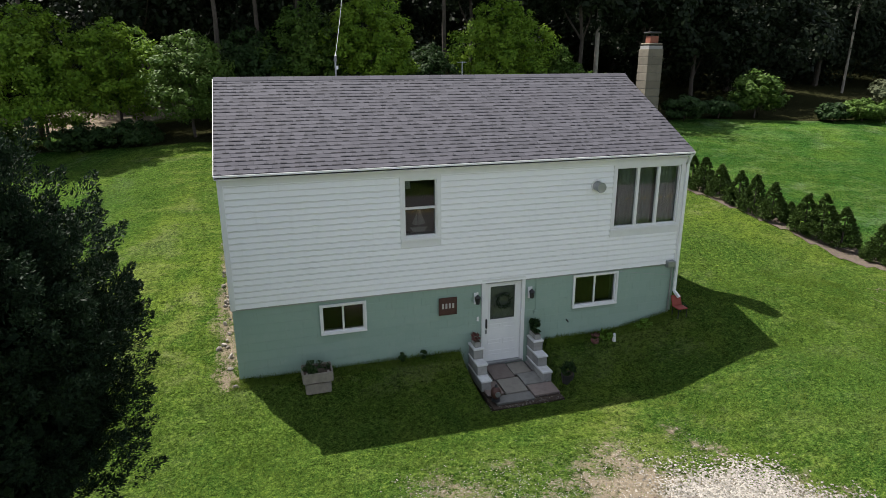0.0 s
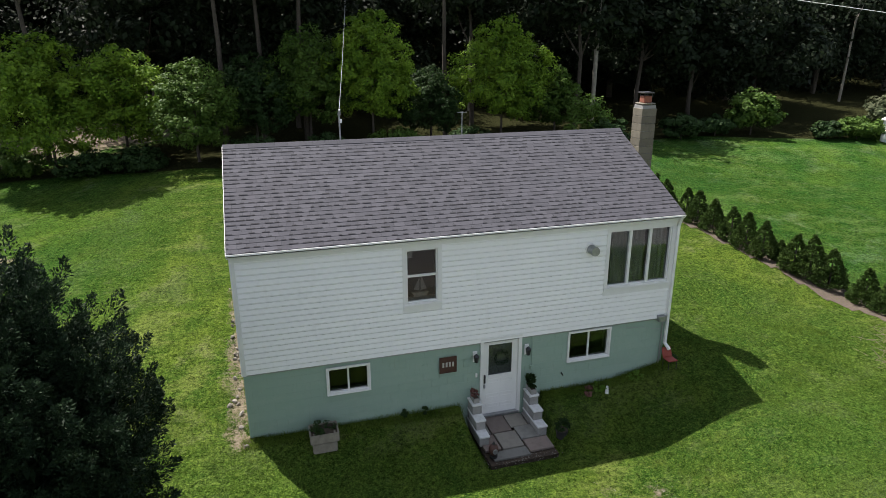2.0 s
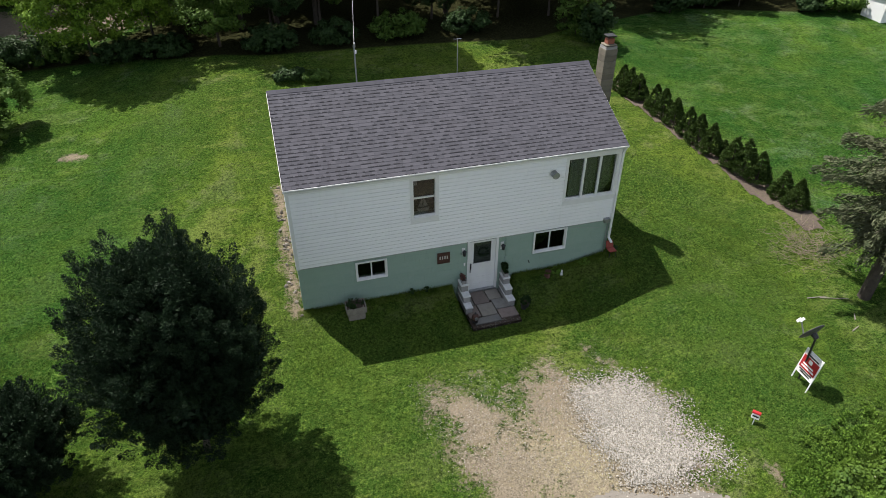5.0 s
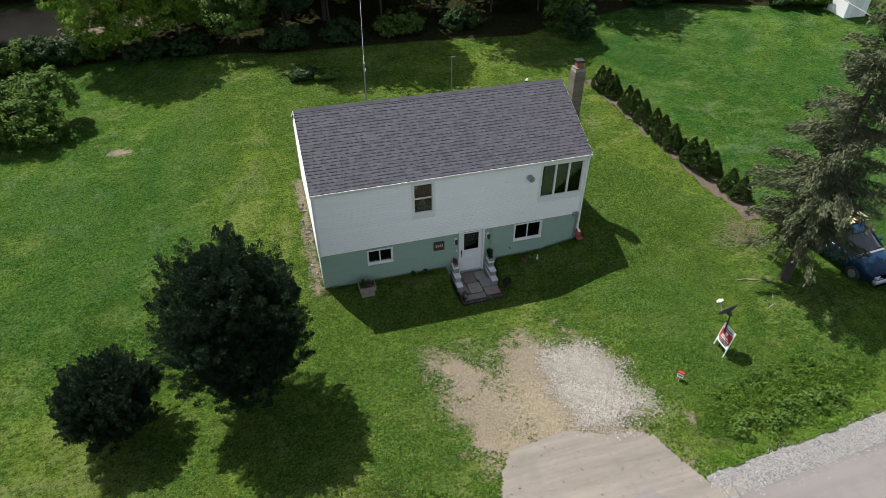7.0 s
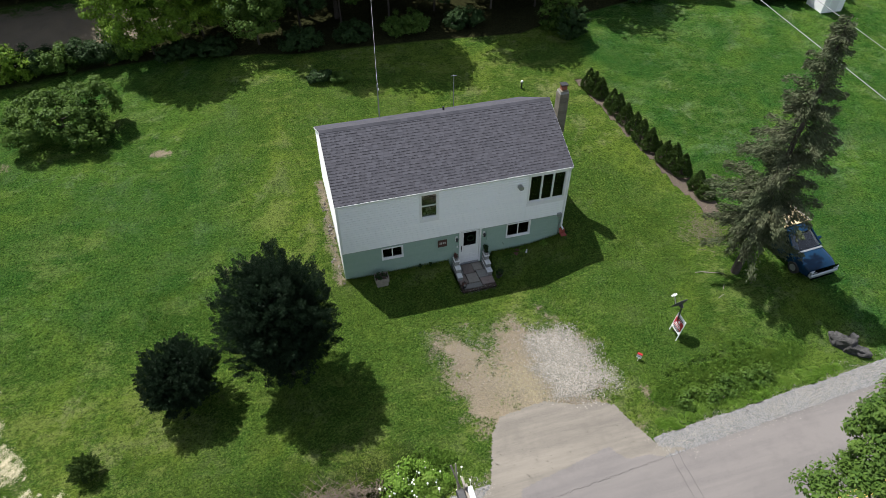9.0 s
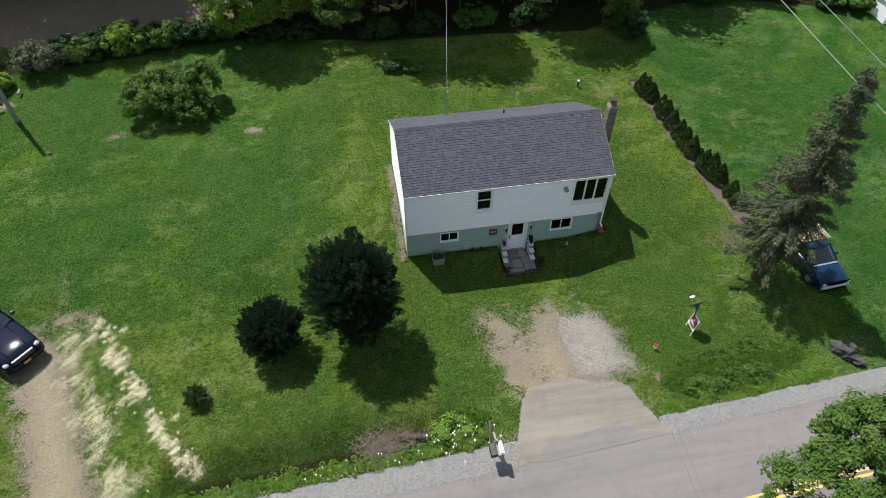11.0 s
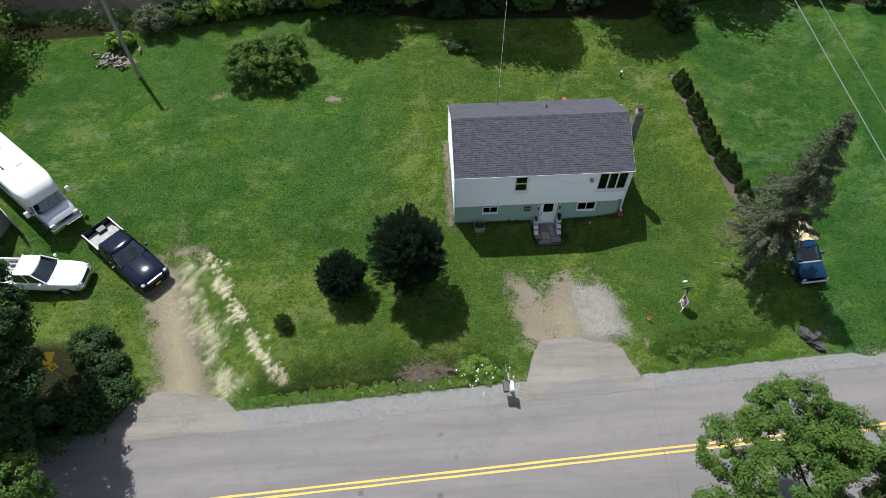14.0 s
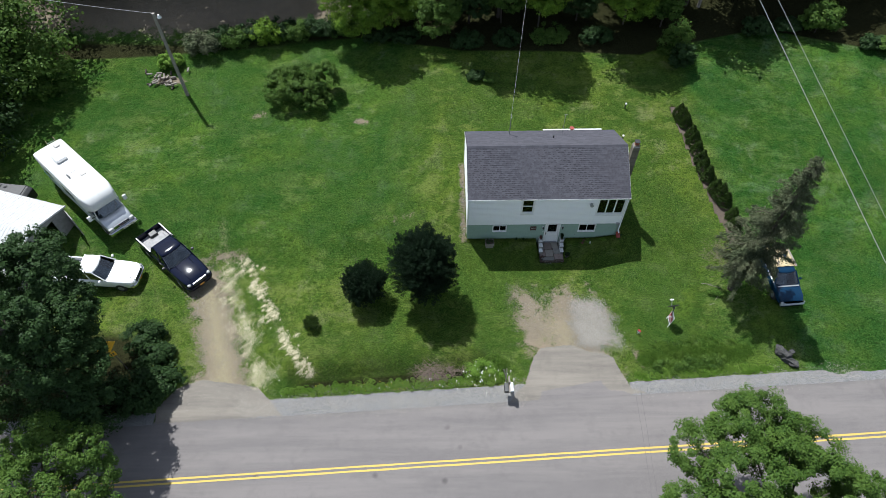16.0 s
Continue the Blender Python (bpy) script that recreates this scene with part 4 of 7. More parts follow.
# fittings on the front
for xs_, lab in ((5.28, "black wall lantern on a white backplate"), (6.62, "black wall lantern on a white backplate")):
    sc = thing("wall_lamp", (xs_, -0.02, 1.1), lab, "wall lamp", "lamps beside the door")
    part("backplate", bx(xs_ - 0.055, xs_ + 0.055, -0.022, -0.001, 0.98, 1.26, bevel=0.006), M["white"], sc)
    part("arm", rd((xs_, -0.02, 1.16), (xs_, -0.12, 1.2), 0.012), M["black"], sc)
    bm = rd((xs_, -0.12, 1.02), (xs_, -0.12, 1.17), 0.045, 0.065, 8)
    rod(bm, (xs_, -0.12, 1.17), (xs_, -0.12, 1.24), 0.075, 0.015, 8)
    part("lantern", bm, M["black"], sc)
plq = thing("house_sign", (4.6, -0.02, 1.0), "square dark brown wooden number plaque with pale characters", "sign")
part("board", bx(4.40, 4.80, -0.03, -0.002, 0.82, 1.21, bevel=0.008), M["darkwood"], plq)
part("rim", panel(4.385, 4.815, 0.805, 1.225, [(4.41, 4.79, 0.83, 1.2)], -0.038, -0.03), M["darkwood"], plq)
for i in range(4):
    xx = 4.462 + i * 0.08
    part("bar", bx(xx, xx + 0.045, -0.034, -0.03, 0.96, 1.08), M["curtain"], plq, "pale bar")
vt = thing("exhaust_vent", (8.18, -0.05, 3.57), "round metal exhaust vent hood on the siding", "vent")
part("collar", rd((8.18, -0.02, 3.57), (8.18, -0.05, 3.57), 0.15, 0.14, 8), M["trim"], vt)
part("hood", rd((8.18, -0.05, 3.57), (8.18, -0.2, 3.55), 0.115, 0.1, 16), M["metal"], vt)
part("cap", rd((8.2, -0.2, 3.55), (8.2, -0.24, 3.55), 0.12, 0.11, 16), M["metal"], vt)
bm = bmesh.new()
pts = [(10.57, -0.15, RZF - 0.08), (10.57, -0.06, RZF - 0.3), (10.57, -0.06, 0.75), (10.62, -0.2, 0.62)]
for a, b in zip(pts, pts[1:]):
    d = (Vector(b) - Vector(a))
    m = Matrix.Translation((Vector(a) + Vector(b)) / 2) @ d.to_track_quat("Z", "Y").to_matrix().to_4x4()
    box(bm, -0.035, 0.035, -0.028, 0.028, -d.length / 2 - 0.02, d.length / 2 + 0.02, 0, m)
tagged(part("downspout", bm, M["white"]), "white metal downspout at the house corner", "downspout")
mt = thing("meter_box", (10.35, -0.06, 1.4), "grey metal service box with a conduit", "electric box")
part("box", bx(10.26, 10.48, -0.14, -0.003, 1.4, 1.56, bevel=0.01), M["metal"], mt)
part("conduit", rd((10.44, -0.05, 1.4), (10.44, -0.05, -0.1), 0.02), M["metal"], mt)
cd = thing("conduit", (6.77, -0.03, 0.6), "thin green painted conduit with an outlet box", "conduit")
part("pipe", rd((6.77, -0.02, 1.45), (6.77, -0.02, 0.62), 0.012), M["block"], cd)
part("outlet_box", bx(6.73, 6.81, -0.05, -0.002, 0.56, 0.66, bevel=0.006), M["block"], cd)
tagged(part("hose_tap", rd((7.62, 0.0, 0.3), (7.62, -0.09, 0.27), 0.018), M["black"]), "small dark hose tap on the block wall", "tap")
tagged(part("doorbell", bx(5.30, 5.35, -0.02, -0.002, 0.55, 0.66, bevel=0.004), M["white"]), "small white doorbell box beside the door", "doorbell")
tagged(part("line_cord", rd((8.99, -0.02, 1.4), (10.4, -0.02, 1.16), 0.004), M["wire"]), "thin pale cord along the basement wall", "cord")

# chimney of blocks outside the gable
chim = thing("chimney", (10.86, 2.3, 0.3), "tan concrete block chimney with a clay flue and metal cap", "chimney")
part("core", bx(10.66, 11.06, 2.06, 2.46, -0.2, 6.68), M["greyblock"], chim)
zc, row = -0.2, 0
while zc < 6.6:
    part("block", bx(10.64, 11.08, 2.04, 2.48, zc + 0.004, zc + 0.196, bevel=0.006), M["chimblock"], chim)
    zc += 0.2
part("crown", bx(10.66, 11.06, 2.06, 2.46, 6.70, 6.74, bevel=0.015), M["chimblock"], chim)
part("flue", bx(10.74, 10.98, 2.14, 2.38, 6.74, 6.92, bevel=0.015), M["rust"], chim)
cap = part("cap", bx(10.70, 11.02, 2.10, 2.42, 6.98, 7.02, bevel=0.01), M["black"], chim, "black metal rain cap")
for a, b in ((10.75, 2.15), (10.97, 2.15), (10.75, 2.37), (10.97, 2.37)):
    part("cap_leg", rd((a, b, 6.9), (a, b, 6.99), 0.01), M["black"], cap)
# service mast, aerial rod and vent pipes behind the ridge
ms = thing("service_mast", (3.06, 6.0, 4.3), "grey service mast with an insulator at the top", "mast")
part("pipe", rd((3.06, 5.6, 4.4), (3.06, 5.6, 6.35), 0.025), M["metal"], ms)
part("weatherhead", rd((3.06, 5.6, 6.33), (3.06, 5.5, 6.48), 0.05, 0.03), M["metal"], ms)
part("insulator", rd((3.1, 5.6, 6.1), (3.1, 5.6, 6.2), 0.035), M["white"], ms)
ar = thing("aerial", (6.8, 5.8, 4.3), "thin metal aerial rod standing behind the roof", "aerial")
part("rod", rd((6.8, 5.7, 4.4), (6.8, 5.7, 6.3), 0.015), M["metal"], ar)
part("crossbar", rd((6.65, 5.7, 6.28), (6.95, 5.7, 6.28), 0.008), M["metal"], ar)
tagged(part("vent_pipe", rd((6.0, 4.7, 4.9), (6.0, 4.7, 5.3), 0.05), M["black"]), "short black plumbing vent on the back roof", "vent pipe")

# ---- plants ----
def leaf_quads(c, size, ratio, rng, up=0.4, out=None, facing=None):
    """Rhombic leaves at the points c, each turned its own way; out: a direction for each that its long axis follows."""
    n = len(c)
    if out is None:
        u = rng.normal(0, 1, (n, 3))
    else:
        u = out + rng.normal(0, 0.45, (n, 3))
    u /= np.linalg.norm(u, axis=1)[:, None]
    nn = rng.normal(0, 1, (n, 3))
    nn[:, 2] += up * 2
    if facing is not None:
        nn = nn * 0.55 + facing * 1.5
        u = np.cross(nn, rng.normal(0, 1, (n, 3)))
        u /= np.linalg.norm(u, axis=1)[:, None] + 1e-9
    v = np.cross(nn, u)
    v /= np.linalg.norm(v, axis=1)[:, None] + 1e-9
    s = (size * rng.uniform(0.6, 1.3, n))[:, None]
    a, b = u * s, v * s * ratio
    vs = np.stack([c - a, c - b * 1.0 - a * 0.1, c + a, c + b - a * 0.1], 1).reshape(-1, 3)
    return vs, np.arange(4 * n).reshape(-1, 4)


def cloud(blobs, n, rng, sub=18, tight=0.28, shell=0.72):
    """Points in leafy clumps that sit on and in ellipsoid blobs (x, y, z, rx, ry, rz). Also the way out from each blob."""
    b = np.array(blobs, float)
    wgt = (b[:, 3] * b[:, 4] * b[:, 5]) ** 0.67
    wgt /= wgt.sum()
    pts, outs = [], []
    for k, blob in enumerate(b):
        m = max(sub, 4)
        d = rng.normal(0, 1, (m, 3))
        d /= np.linalg.norm(d, axis=1)[:, None]
        rad = rng.uniform(shell, 1.0, (m, 1)) ** 0.8
        cen = blob[:3] + d * rad * blob[3:6]
        cnt = int(n * wgt[k])
        pick = rng.integers(0, m, cnt)
        r = blob[3:6].mean() * tight
        g = rng.normal(0, 1, (cnt, 3))
        g /= np.linalg.norm(g, axis=1)[:, None]
        g *= rng.uniform(0.55, 1.25, (cnt, 1))
        p = cen[pick] + g * r * 1.35 * np.array([1, 1, 0.7]) * rng.uniform(0.6, 1.3, (m, 1))[pick]
        pts.append(p)
        o = g + 0.6 * (p - blob[:3]) / blob[3:6].mean() + np.array([0, 0, 0.5])
        outs.append(o / (np.linalg.norm(o, axis=1)[:, None] + 1e-6))
    return np.concatenate(pts), np.concatenate(outs)


def limbs(root, top, r, rng, targets, material, tree, seg=7):
    """A tapered, slightly bent trunk with a limb towards each target."""
    bm = bmesh.new()
    root, top = Vector(root), Vector(top)
    pts = [root.lerp(top, i / 5) + Vector((rng.normal(0, 0.05 * r * 8), rng.normal(0, 0.05 * r * 8), 0)) * (i > 0) for i in range(6)]
    for i in range(5):
        rod(bm, pts[i], pts[i + 1], r * (1 - 0.16 * i), r * (1 - 0.16 * (i + 1)), seg)
    part("trunk", bm, material, tree)
    for t in targets:
        t = Vector(t)
        k = min(4, max(1, int(5 * (t.z - root.z) / max(0.1, top.z - root.z) * 0.85)))
        bm = bmesh.new()
        mid = pts[k].lerp(t, 0.5) + Vector((0, 0, -0.06 * (t - pts[k]).length))
        rod(bm, pts[k], mid, r * 0.42, r * 0.26, 5), rod(bm, mid, t, r * 0.26, r * 0.07, 5)
        part("limb", bm, material, tree)


def broadleaf(name, at, height, blobs, n, leaf, material, label, category="tree", trunk_r=0.16, seed=1, group="", bark="bark", ratio=0.55, tight=0.28, sub=18, lean=(0, 0)):
    rng = np.random.default_rng(seed)
    x, y = at
    z = gz(x, y)
    tree = thing(name, (x, y, z), label, category, group)
    B = [(x + b[0], y + b[1], z + b[2], b[3], b[4], b[5]) for b in blobs]
    if trunk_r:
        limbs((x, y, z - 0.1), (x + lean[0], y + lean[1], z + height * 0.8), trunk_r, rng, [b[:3] for b in B], M[bark], tree)
    p, o = cloud(B, n, rng, sub, tight)
    v, f = leaf_quads(p, leaf, ratio, rng, 0.4, None, o)
    mesh_np("crown", v, f, M[material], tree)
    return tree


def blob_tree(h, w, rng, k=9, base=0.3):
    """Blobs for a rounded, uneven crown of height h and width w."""
    out = []
    for i in range(k):
        a = i * 2.4 + rng.uniform(-0.4, 0.4)
        zz = h * (base + (1 - base) * (0.12 + 0.8 * i / (k - 1)))
        taper = math.sin(math.pi * min(0.95, 0.25 + 0.7 * (zz / h - base) / (1 - base)))
        r = w * 0.30 * taper * rng.uniform(0.8, 1.2) + 0.06 * w
        off = w * 0.5 * taper - r * 0.6
        out.append((off * math.cos(a), off * math.sin(a), zz - r * 0.3, r * 1.15, r * 1.15, r * 0.9))
    return out


rt = np.random.default_rng(11)
# hedgerow saplings behind the yard
for i, (x, y, h, w, m, n) in enumerate([
        (-8.6, 21.0, 6.4, 5.0, "bright", 16000), (-5.4, 21.6, 5.6, 4.2, "bright", 12000), (-2.0, 19.6, 4.8, 3.6, "maple", 9000), (0.8, 21.4, 5.0, 3.4, "dark_leaf", 8000), (3.6, 21.4, 6.4, 3.8, "maple", 10000),
        (6.8, 20.8, 7.1, 4.4, "bright", 16000), (10.2, 21.6, 4.2, 3.2, "dark_leaf", 7000), (14.2, 21.0, 6.8, 4.8, "bright", 16000), (17.4, 20.6, 4.2, 2.6, "maple", 5000)]):
    broadleaf("sapling_tree", (x, y), h, blob_tree(h, w * 0.92, rt, 11, 0.36), int(n * 2.0), 0.078, m, "young leafy tree with bright green sunlit crown at the yard edge", seed=20 + i, trunk_r=0.08, group="trees along the back yard", tight=0.17, sub=40)
# big woods behind: a few grown trees, then copies
woods = []
for i in range(3):
    h, w = (16, 19, 14)[i], (9, 10, 8)[i]
    t = broadleaf("forest_tree", (-30 + 14 * i, 44), h, blob_tree(h, w, rt, 12, 0.12), 15000, 0.19, "shaded_wood_leaf", "tall dark forest tree in full leaf", seed=50 + i, trunk_r=0.25, group="woods behind the house", tight=0.3, sub=26)
    woods.append((t, h))
rw2 = random.Random(8)
for r in range(3):
    for k in range(17):
        x, y = -62 + 9.2 * k + rw2.uniform(-3, 3), 35 + 7.5 * r + rw2.uniform(-2.5, 2.5)
        src, h = woods[(k + r) % 3]
        copy_thing(src, Matrix.Translation((x, y, gz(x, y))) @ Matrix.Rotation(rw2.uniform(0, 6.28), 4, "Z"))
# yew bushes on the front lawn


def yew(at, h, w, n, seed, label, mat="yew"):
    rng = np.random.default_rng(seed)
    x, y = at
    z = gz(x, y)
    bush = thing("yew_bush", (x, y, z), label, "bush", "evergreens on the front lawn")
    limbs((x, y, z - 0.1), (x, y, z + h * 0.7), 0.09, rng, [(x + 0.3 * w * math.cos(a), y + 0.3 * w * math.sin(a), z + h * 0.55) for a in (0.3, 1.9, 3.4, 5.0)], M["bark"], bush)
    m = int(95 * w * h ** 0.5) + 40
    d = rng.normal(0, 1, (m, 3))
    d /= np.linalg.norm(d, axis=1)[:, None]
    d[:, 2] = np.abs(d[:, 2]) * np.where(rng.random(m) < 0.7, 1, -0.9)
    ext = np.array([w / 2, w / 2, h * 0.47])
    bumps = 1 + 0.1 * np.sin(5 * np.arctan2(d[:, 1], d[:, 0]) + 4 * d[:, 2] + seed)
    cen = np.array([x, y, z + h * 0.5]) + d * ext * (rng.uniform(0.66, 0.93, m) * bumps)[:, None]
    grow = d * np.array([1, 1, 0.7]) + np.array([0, 0, 0.75])
    grow /= np.linalg.norm(grow, axis=1)[:, None]
    ln = (0.16 + 0.065 * w) * rng.uniform(0.6, 1.35, m)
    pick = rng.integers(0, m, n)
    t = rng.random((n, 1)) ** 0.8
    side = rng.normal(0, 1, (n, 3))
    side -= grow[pick] * np.sum(side * grow[pick], axis=1)[:, None]
    side /= np.linalg.norm(side, axis=1)[:, None]
    p = cen[pick] + grow[pick] * t * ln[pick][:, None] + side * (0.06 + 0.035 * w) * rng.uniform(0.3, 1.0, (n, 1)) * (1.08 - t) ** 0.7
    inner = rng.normal(0, 1, (n // 6, 3))
    inner *= rng.uniform(0.3, 0.74, (n // 6, 1)) / np.linalg.norm(inner, axis=1)[:, None]
    inner = np.array([x, y, z + h * 0.5]) + inner * ext
    v, f = leaf_quads(p, 0.03 if w > 1 else 0.032, 0.34, rng, 0.2, grow[pick] + 0.7 * side)
    v2, f2 = leaf_quads(inner, 0.1 if w > 1 else 0.04, 0.5, rng)
    mesh_np("crown", np.concatenate([v, v2]), np.concatenate([f, f2 + len(v)]), M[mat], bush)
    return bush


yew((-2.92, -4.34), 6.55, 4.2, 230000, 4, "large dark evergreen bush with upswept shoots on the lawn")
yew((-6.9, -4.5), 3.0, 2.9, 95000, 5, "rounded dark evergreen bush on the lawn")
yew((-10.3, -6.7), 0.85, 0.9, 9000, 6, "small young green shrub on the lawn", "cedar")
# row of dwarf spruces


def cone_bush(at, h, w, n, seed):
    rng = np.random.default_rng(seed)
    x, y = at
    z = gz(x, y)
    bush = thing("dwarf_spruce", (x, y, z), "dark green cone-shaped dwarf spruce in a mulch bed", "shrub", "row of cone shrubs")
    part("trunk", rd((x, y, z - 0.05), (x, y, z + h * 0.7), 0.04, 0.015, 6), M["bark"], bush)
    m = 190
    tc = rng.random(m) ** 1.5 * 0.97
    ac = rng.uniform(0, 6.283, m)
    rc = w / 2 * 0.92 * (1 - tc) ** 0.95 * np.minimum(1, 0.8 + tc * 2.4) * rng.uniform(0.8, 1.0, m)
    cen = np.stack([x + rc * np.cos(ac), y + rc * np.sin(ac), z + 0.05 + tc * h * 0.95], 1)
    out = np.stack([np.cos(ac), np.sin(ac), 0.75 + 0 * ac], 1)
    pick = rng.integers(0, m, n)
    g = rng.normal(0, 1, (n, 3))
    g /= np.linalg.norm(g, axis=1)[:, None]
    p = cen[pick] + (g * np.array([1, 1, 0.8]) + 0.35 * out[pick]) * (0.068 * h * (1.1 - 0.7 * tc) * rng.uniform(0.7, 1.2, m))[pick][:, None]
    p[:, 2] = np.maximum(p[:, 2], z + 0.02)
    v, f = leaf_quads(p, 0.036, 0.42, rng, 0.2, g + 0.6 * out[pick])
    mesh_np("foliage", v, f, M["cedar"], bush)


ROW_PLACES = [(17.0, 10.6), (17.15, 10.1), (17.3, 9.55), (17.5, 8.4), (17.55, 7.75), (17.6, 6.9), (17.72, 6.0), (17.75, 5.25), (17.9, 4.55), (18.25, 4.1), (18.25, 3.45), (18.5, 3.0), (18.75, 2.4), (19.0, 1.25), (19.0, 0.45)]
ROW_HEIGHTS = [1.4, 1.5, 1.4, 1.35, 1.5, 1.4, 1.4, 1.5, 1.45, 0.8, 1.45, 1.65, 1.45, 1.35, 1.35]
for i, (place, h) in enumerate(zip(ROW_PLACES, ROW_HEIGHTS)):  # along the bed
    cone_bush(place, h * 0.9, h * 0.82, 9000, 70 + i)

# leaning grey spruce beside the parked car
def spruce(at, h, seed):
    rng = np.random.default_rng(seed)
    x, y = at
    z = gz(x, y)
    tree = thing("spruce_tree", (x, y, z), "tall thin grey-green spruce with drooping ragged branches", "tree")
    top = np.array([x + 0.6, y + 0.5, z + h])
    root = np.array([x, y, z - 0.1])
    limbs(tuple(root), tuple(root + (top - root) * 0.98), 0.2, rng, [], M["bark"], tree)
    pts, outs = [], []
    for i in range(250):
        t = 0.17 + 0.83 * rng.random() ** 1.2
        a = rng.uniform(0, 6.283)
        ln = (3.35 * (1 - t) ** 0.8 + 0.3) * rng.uniform(0.45, 1.1) * (0.95 if math.cos(a - 2.6) > 0.2 else 0.85)
        if t < 0.26:
            ln *= rng.uniform(0.3, 0.9)
        p0 = root + (top - root) * t
        d = np.array([math.cos(a), math.sin(a), 0.12])
        if i % 6 == 0:
            bm = rd(tuple(p0), tuple(p0 + d * ln * 0.9 - np.array([0, 0, 0.12 * ln])), 0.03, 0.008, 5)
            part("branch", bm, M["bark"], tree)
        n = int(165 * ln)
        s = rng.uniform(0.12, 1.0, (n, 1)) ** 0.8
        c = p0 + d * ln * s - np.array([0, 0, 1.0]) * (0.16 * ln * s ** 2)
        side = np.array([-d[1], d[0], 0])
        c = c + side * rng.normal(0, 0.17, (n, 1)) * (1.1 - 0.7 * s) - np.array([0, 0, 1.0]) * np.abs(rng.normal(0, 0.16, (n, 1)))
        pts.append(c)
        outs.append(np.tile(d + np.array([0, 0, -0.55]), (n, 1)))
    v, f = leaf_quads(np.concatenate(pts), 0.085, 0.26, rng, 0.2, np.concatenate(outs))
    mesh_np("needles", v, f, M["spruce"], tree)


spruce((17.4, -4.55), 11.8, 31)
bz = thing("dead_branch_pile", (17.5, -1.6, gz(17.5, -1.6)), "dry grey-brown brush at the end of the mulch bed", "brush")
bm = bmesh.new()
rb = random.Random(9)
for i in range(420):
    x, y = 17.6 + rb.gauss(0, 0.7), -1.8 + rb.gauss(0, 0.6)
    z = gz(x, y) + rb.uniform(0, 0.35)
    a = rb.uniform(0, 6.28)
    rod(bm, (x, y, z), (x + 0.4 * math.cos(a), y + 0.4 * math.sin(a), z + rb.uniform(-0.05, 0.3)), 0.006, 0.002, 4, False)
part("dry_brush", bm, M["twig"], bz)["kind"] = "stuff"

# roadside trees and thicket
broadleaf("roadside_tree", (14.2, -20.2), 8.2, [(-1.0, 4.4, 5.6, 1.9, 1.6, 1.1), (-3.4, 3.4, 5.2, 1.7, 1.4, 1.0), (1.6, 3.4, 5.4, 1.7, 1.5, 1.1), (-2.0, 1.6, 6.3, 2.0, 1.8, 1.3), (1.4, 1.0, 6.4, 2.0, 1.8, 1.3), (4.0, 1.4, 4.6, 1.5, 1.4, 1.0), (-4.2, 0.6, 5.0, 1.7, 1.6, 1.2), (3.8, -1.4, 5.2, 1.9, 1.9, 1.4), (0, -2.4, 6.2, 2.4, 2.1, 1.5), (-0.2, 2.4, 7.0, 1.3, 1.2, 0.8), (-0.6, 4.4, 6.4, 1.7, 1.6, 1.1), (0.4, 3.2, 5.6, 1.5, 1.4, 1.0), (-3.2, -1.6, 5.6, 2.0, 1.8, 1.3)],
          180000, 0.06, "maple", "leafy green roadside tree with a broad crown over the asphalt", seed=61, trunk_r=0.24, tight=0.15, sub=64)
broadleaf("roadside_tree", (-24.4, -11.0), 12.6, [(2.8, -0.4, 8.6, 1.7, 1.7, 1.3), (2.4, -1.6, 10.4, 1.7, 1.6, 1.3), (0.4, -1.2, 11.4, 2.0, 1.8, 1.4), (2.6, 1.4, 7.2, 1.6, 1.6, 1.2), (3.2, -2.2, 8.6, 1.5, 1.4, 1.1), (3.9, -1.4, 6.6, 1.4, 1.4, 1.1), (0.6, 4.2, 8.6, 1.6, 1.5, 1.2), (1.8, 3.0, 8.2, 1.4, 1.3, 1.1), (3.2, 1.4, 7.6, 1.3, 1.3, 1.0), (1.4, 2.4, 9.4, 2.0, 1.8, 1.4), (-1.6, 2.6, 8.4, 1.9, 1.8, 1.4), (1.0, 1.0, 6.0, 2.6, 2.2, 1.6), (-2.6, 1.6, 6.0, 2.8, 2.2, 1.8), (2.4, 0.4, 4.8, 1.4, 1.4, 1.1), (-0.6, -2.0, 6.2, 2.6, 2.2, 1.7), (-5.2, -0.8, 5.6, 2.8, 2.4, 1.8), (2.8, -2.6, 4.4, 2.1, 1.8, 1.5), (-3.0, -3.6, 5.0, 2.4, 1.8, 1.6), (-6.5, 2.2, 5.0, 2.2, 1.8, 1.6)],
          130000, 0.085, "dark_leaf", "large dark-leaved tree standing beside the road", seed=62, trunk_r=0.3, tight=0.15, sub=60)
broadleaf("roadside_tree", (-22.2, -18.6), 7.0, [(2.3, 2.4, 5.0, 1.3, 1.2, 1.0), (0.4, 2.9, 5.2, 1.4, 1.2, 1.0), (0.6, 2.2, 4.6, 1.7, 1.5, 1.1), (2.6, 1.4, 4.0, 1.4, 1.3, 1.0), (-1.8, 2.4, 4.4, 1.7, 1.5, 1.2), (0.4, -0.6, 5.4, 2.1, 1.9, 1.4), (3.4, -0.6, 3.6, 1.3, 1.2, 0.9), (-3.2, 0.2, 4.6, 1.8, 1.8, 1.3)],
          52000, 0.066, "maple", "bright green leafy tree at the road edge", seed=63, trunk_r=0.2, tight=0.16, sub=56)
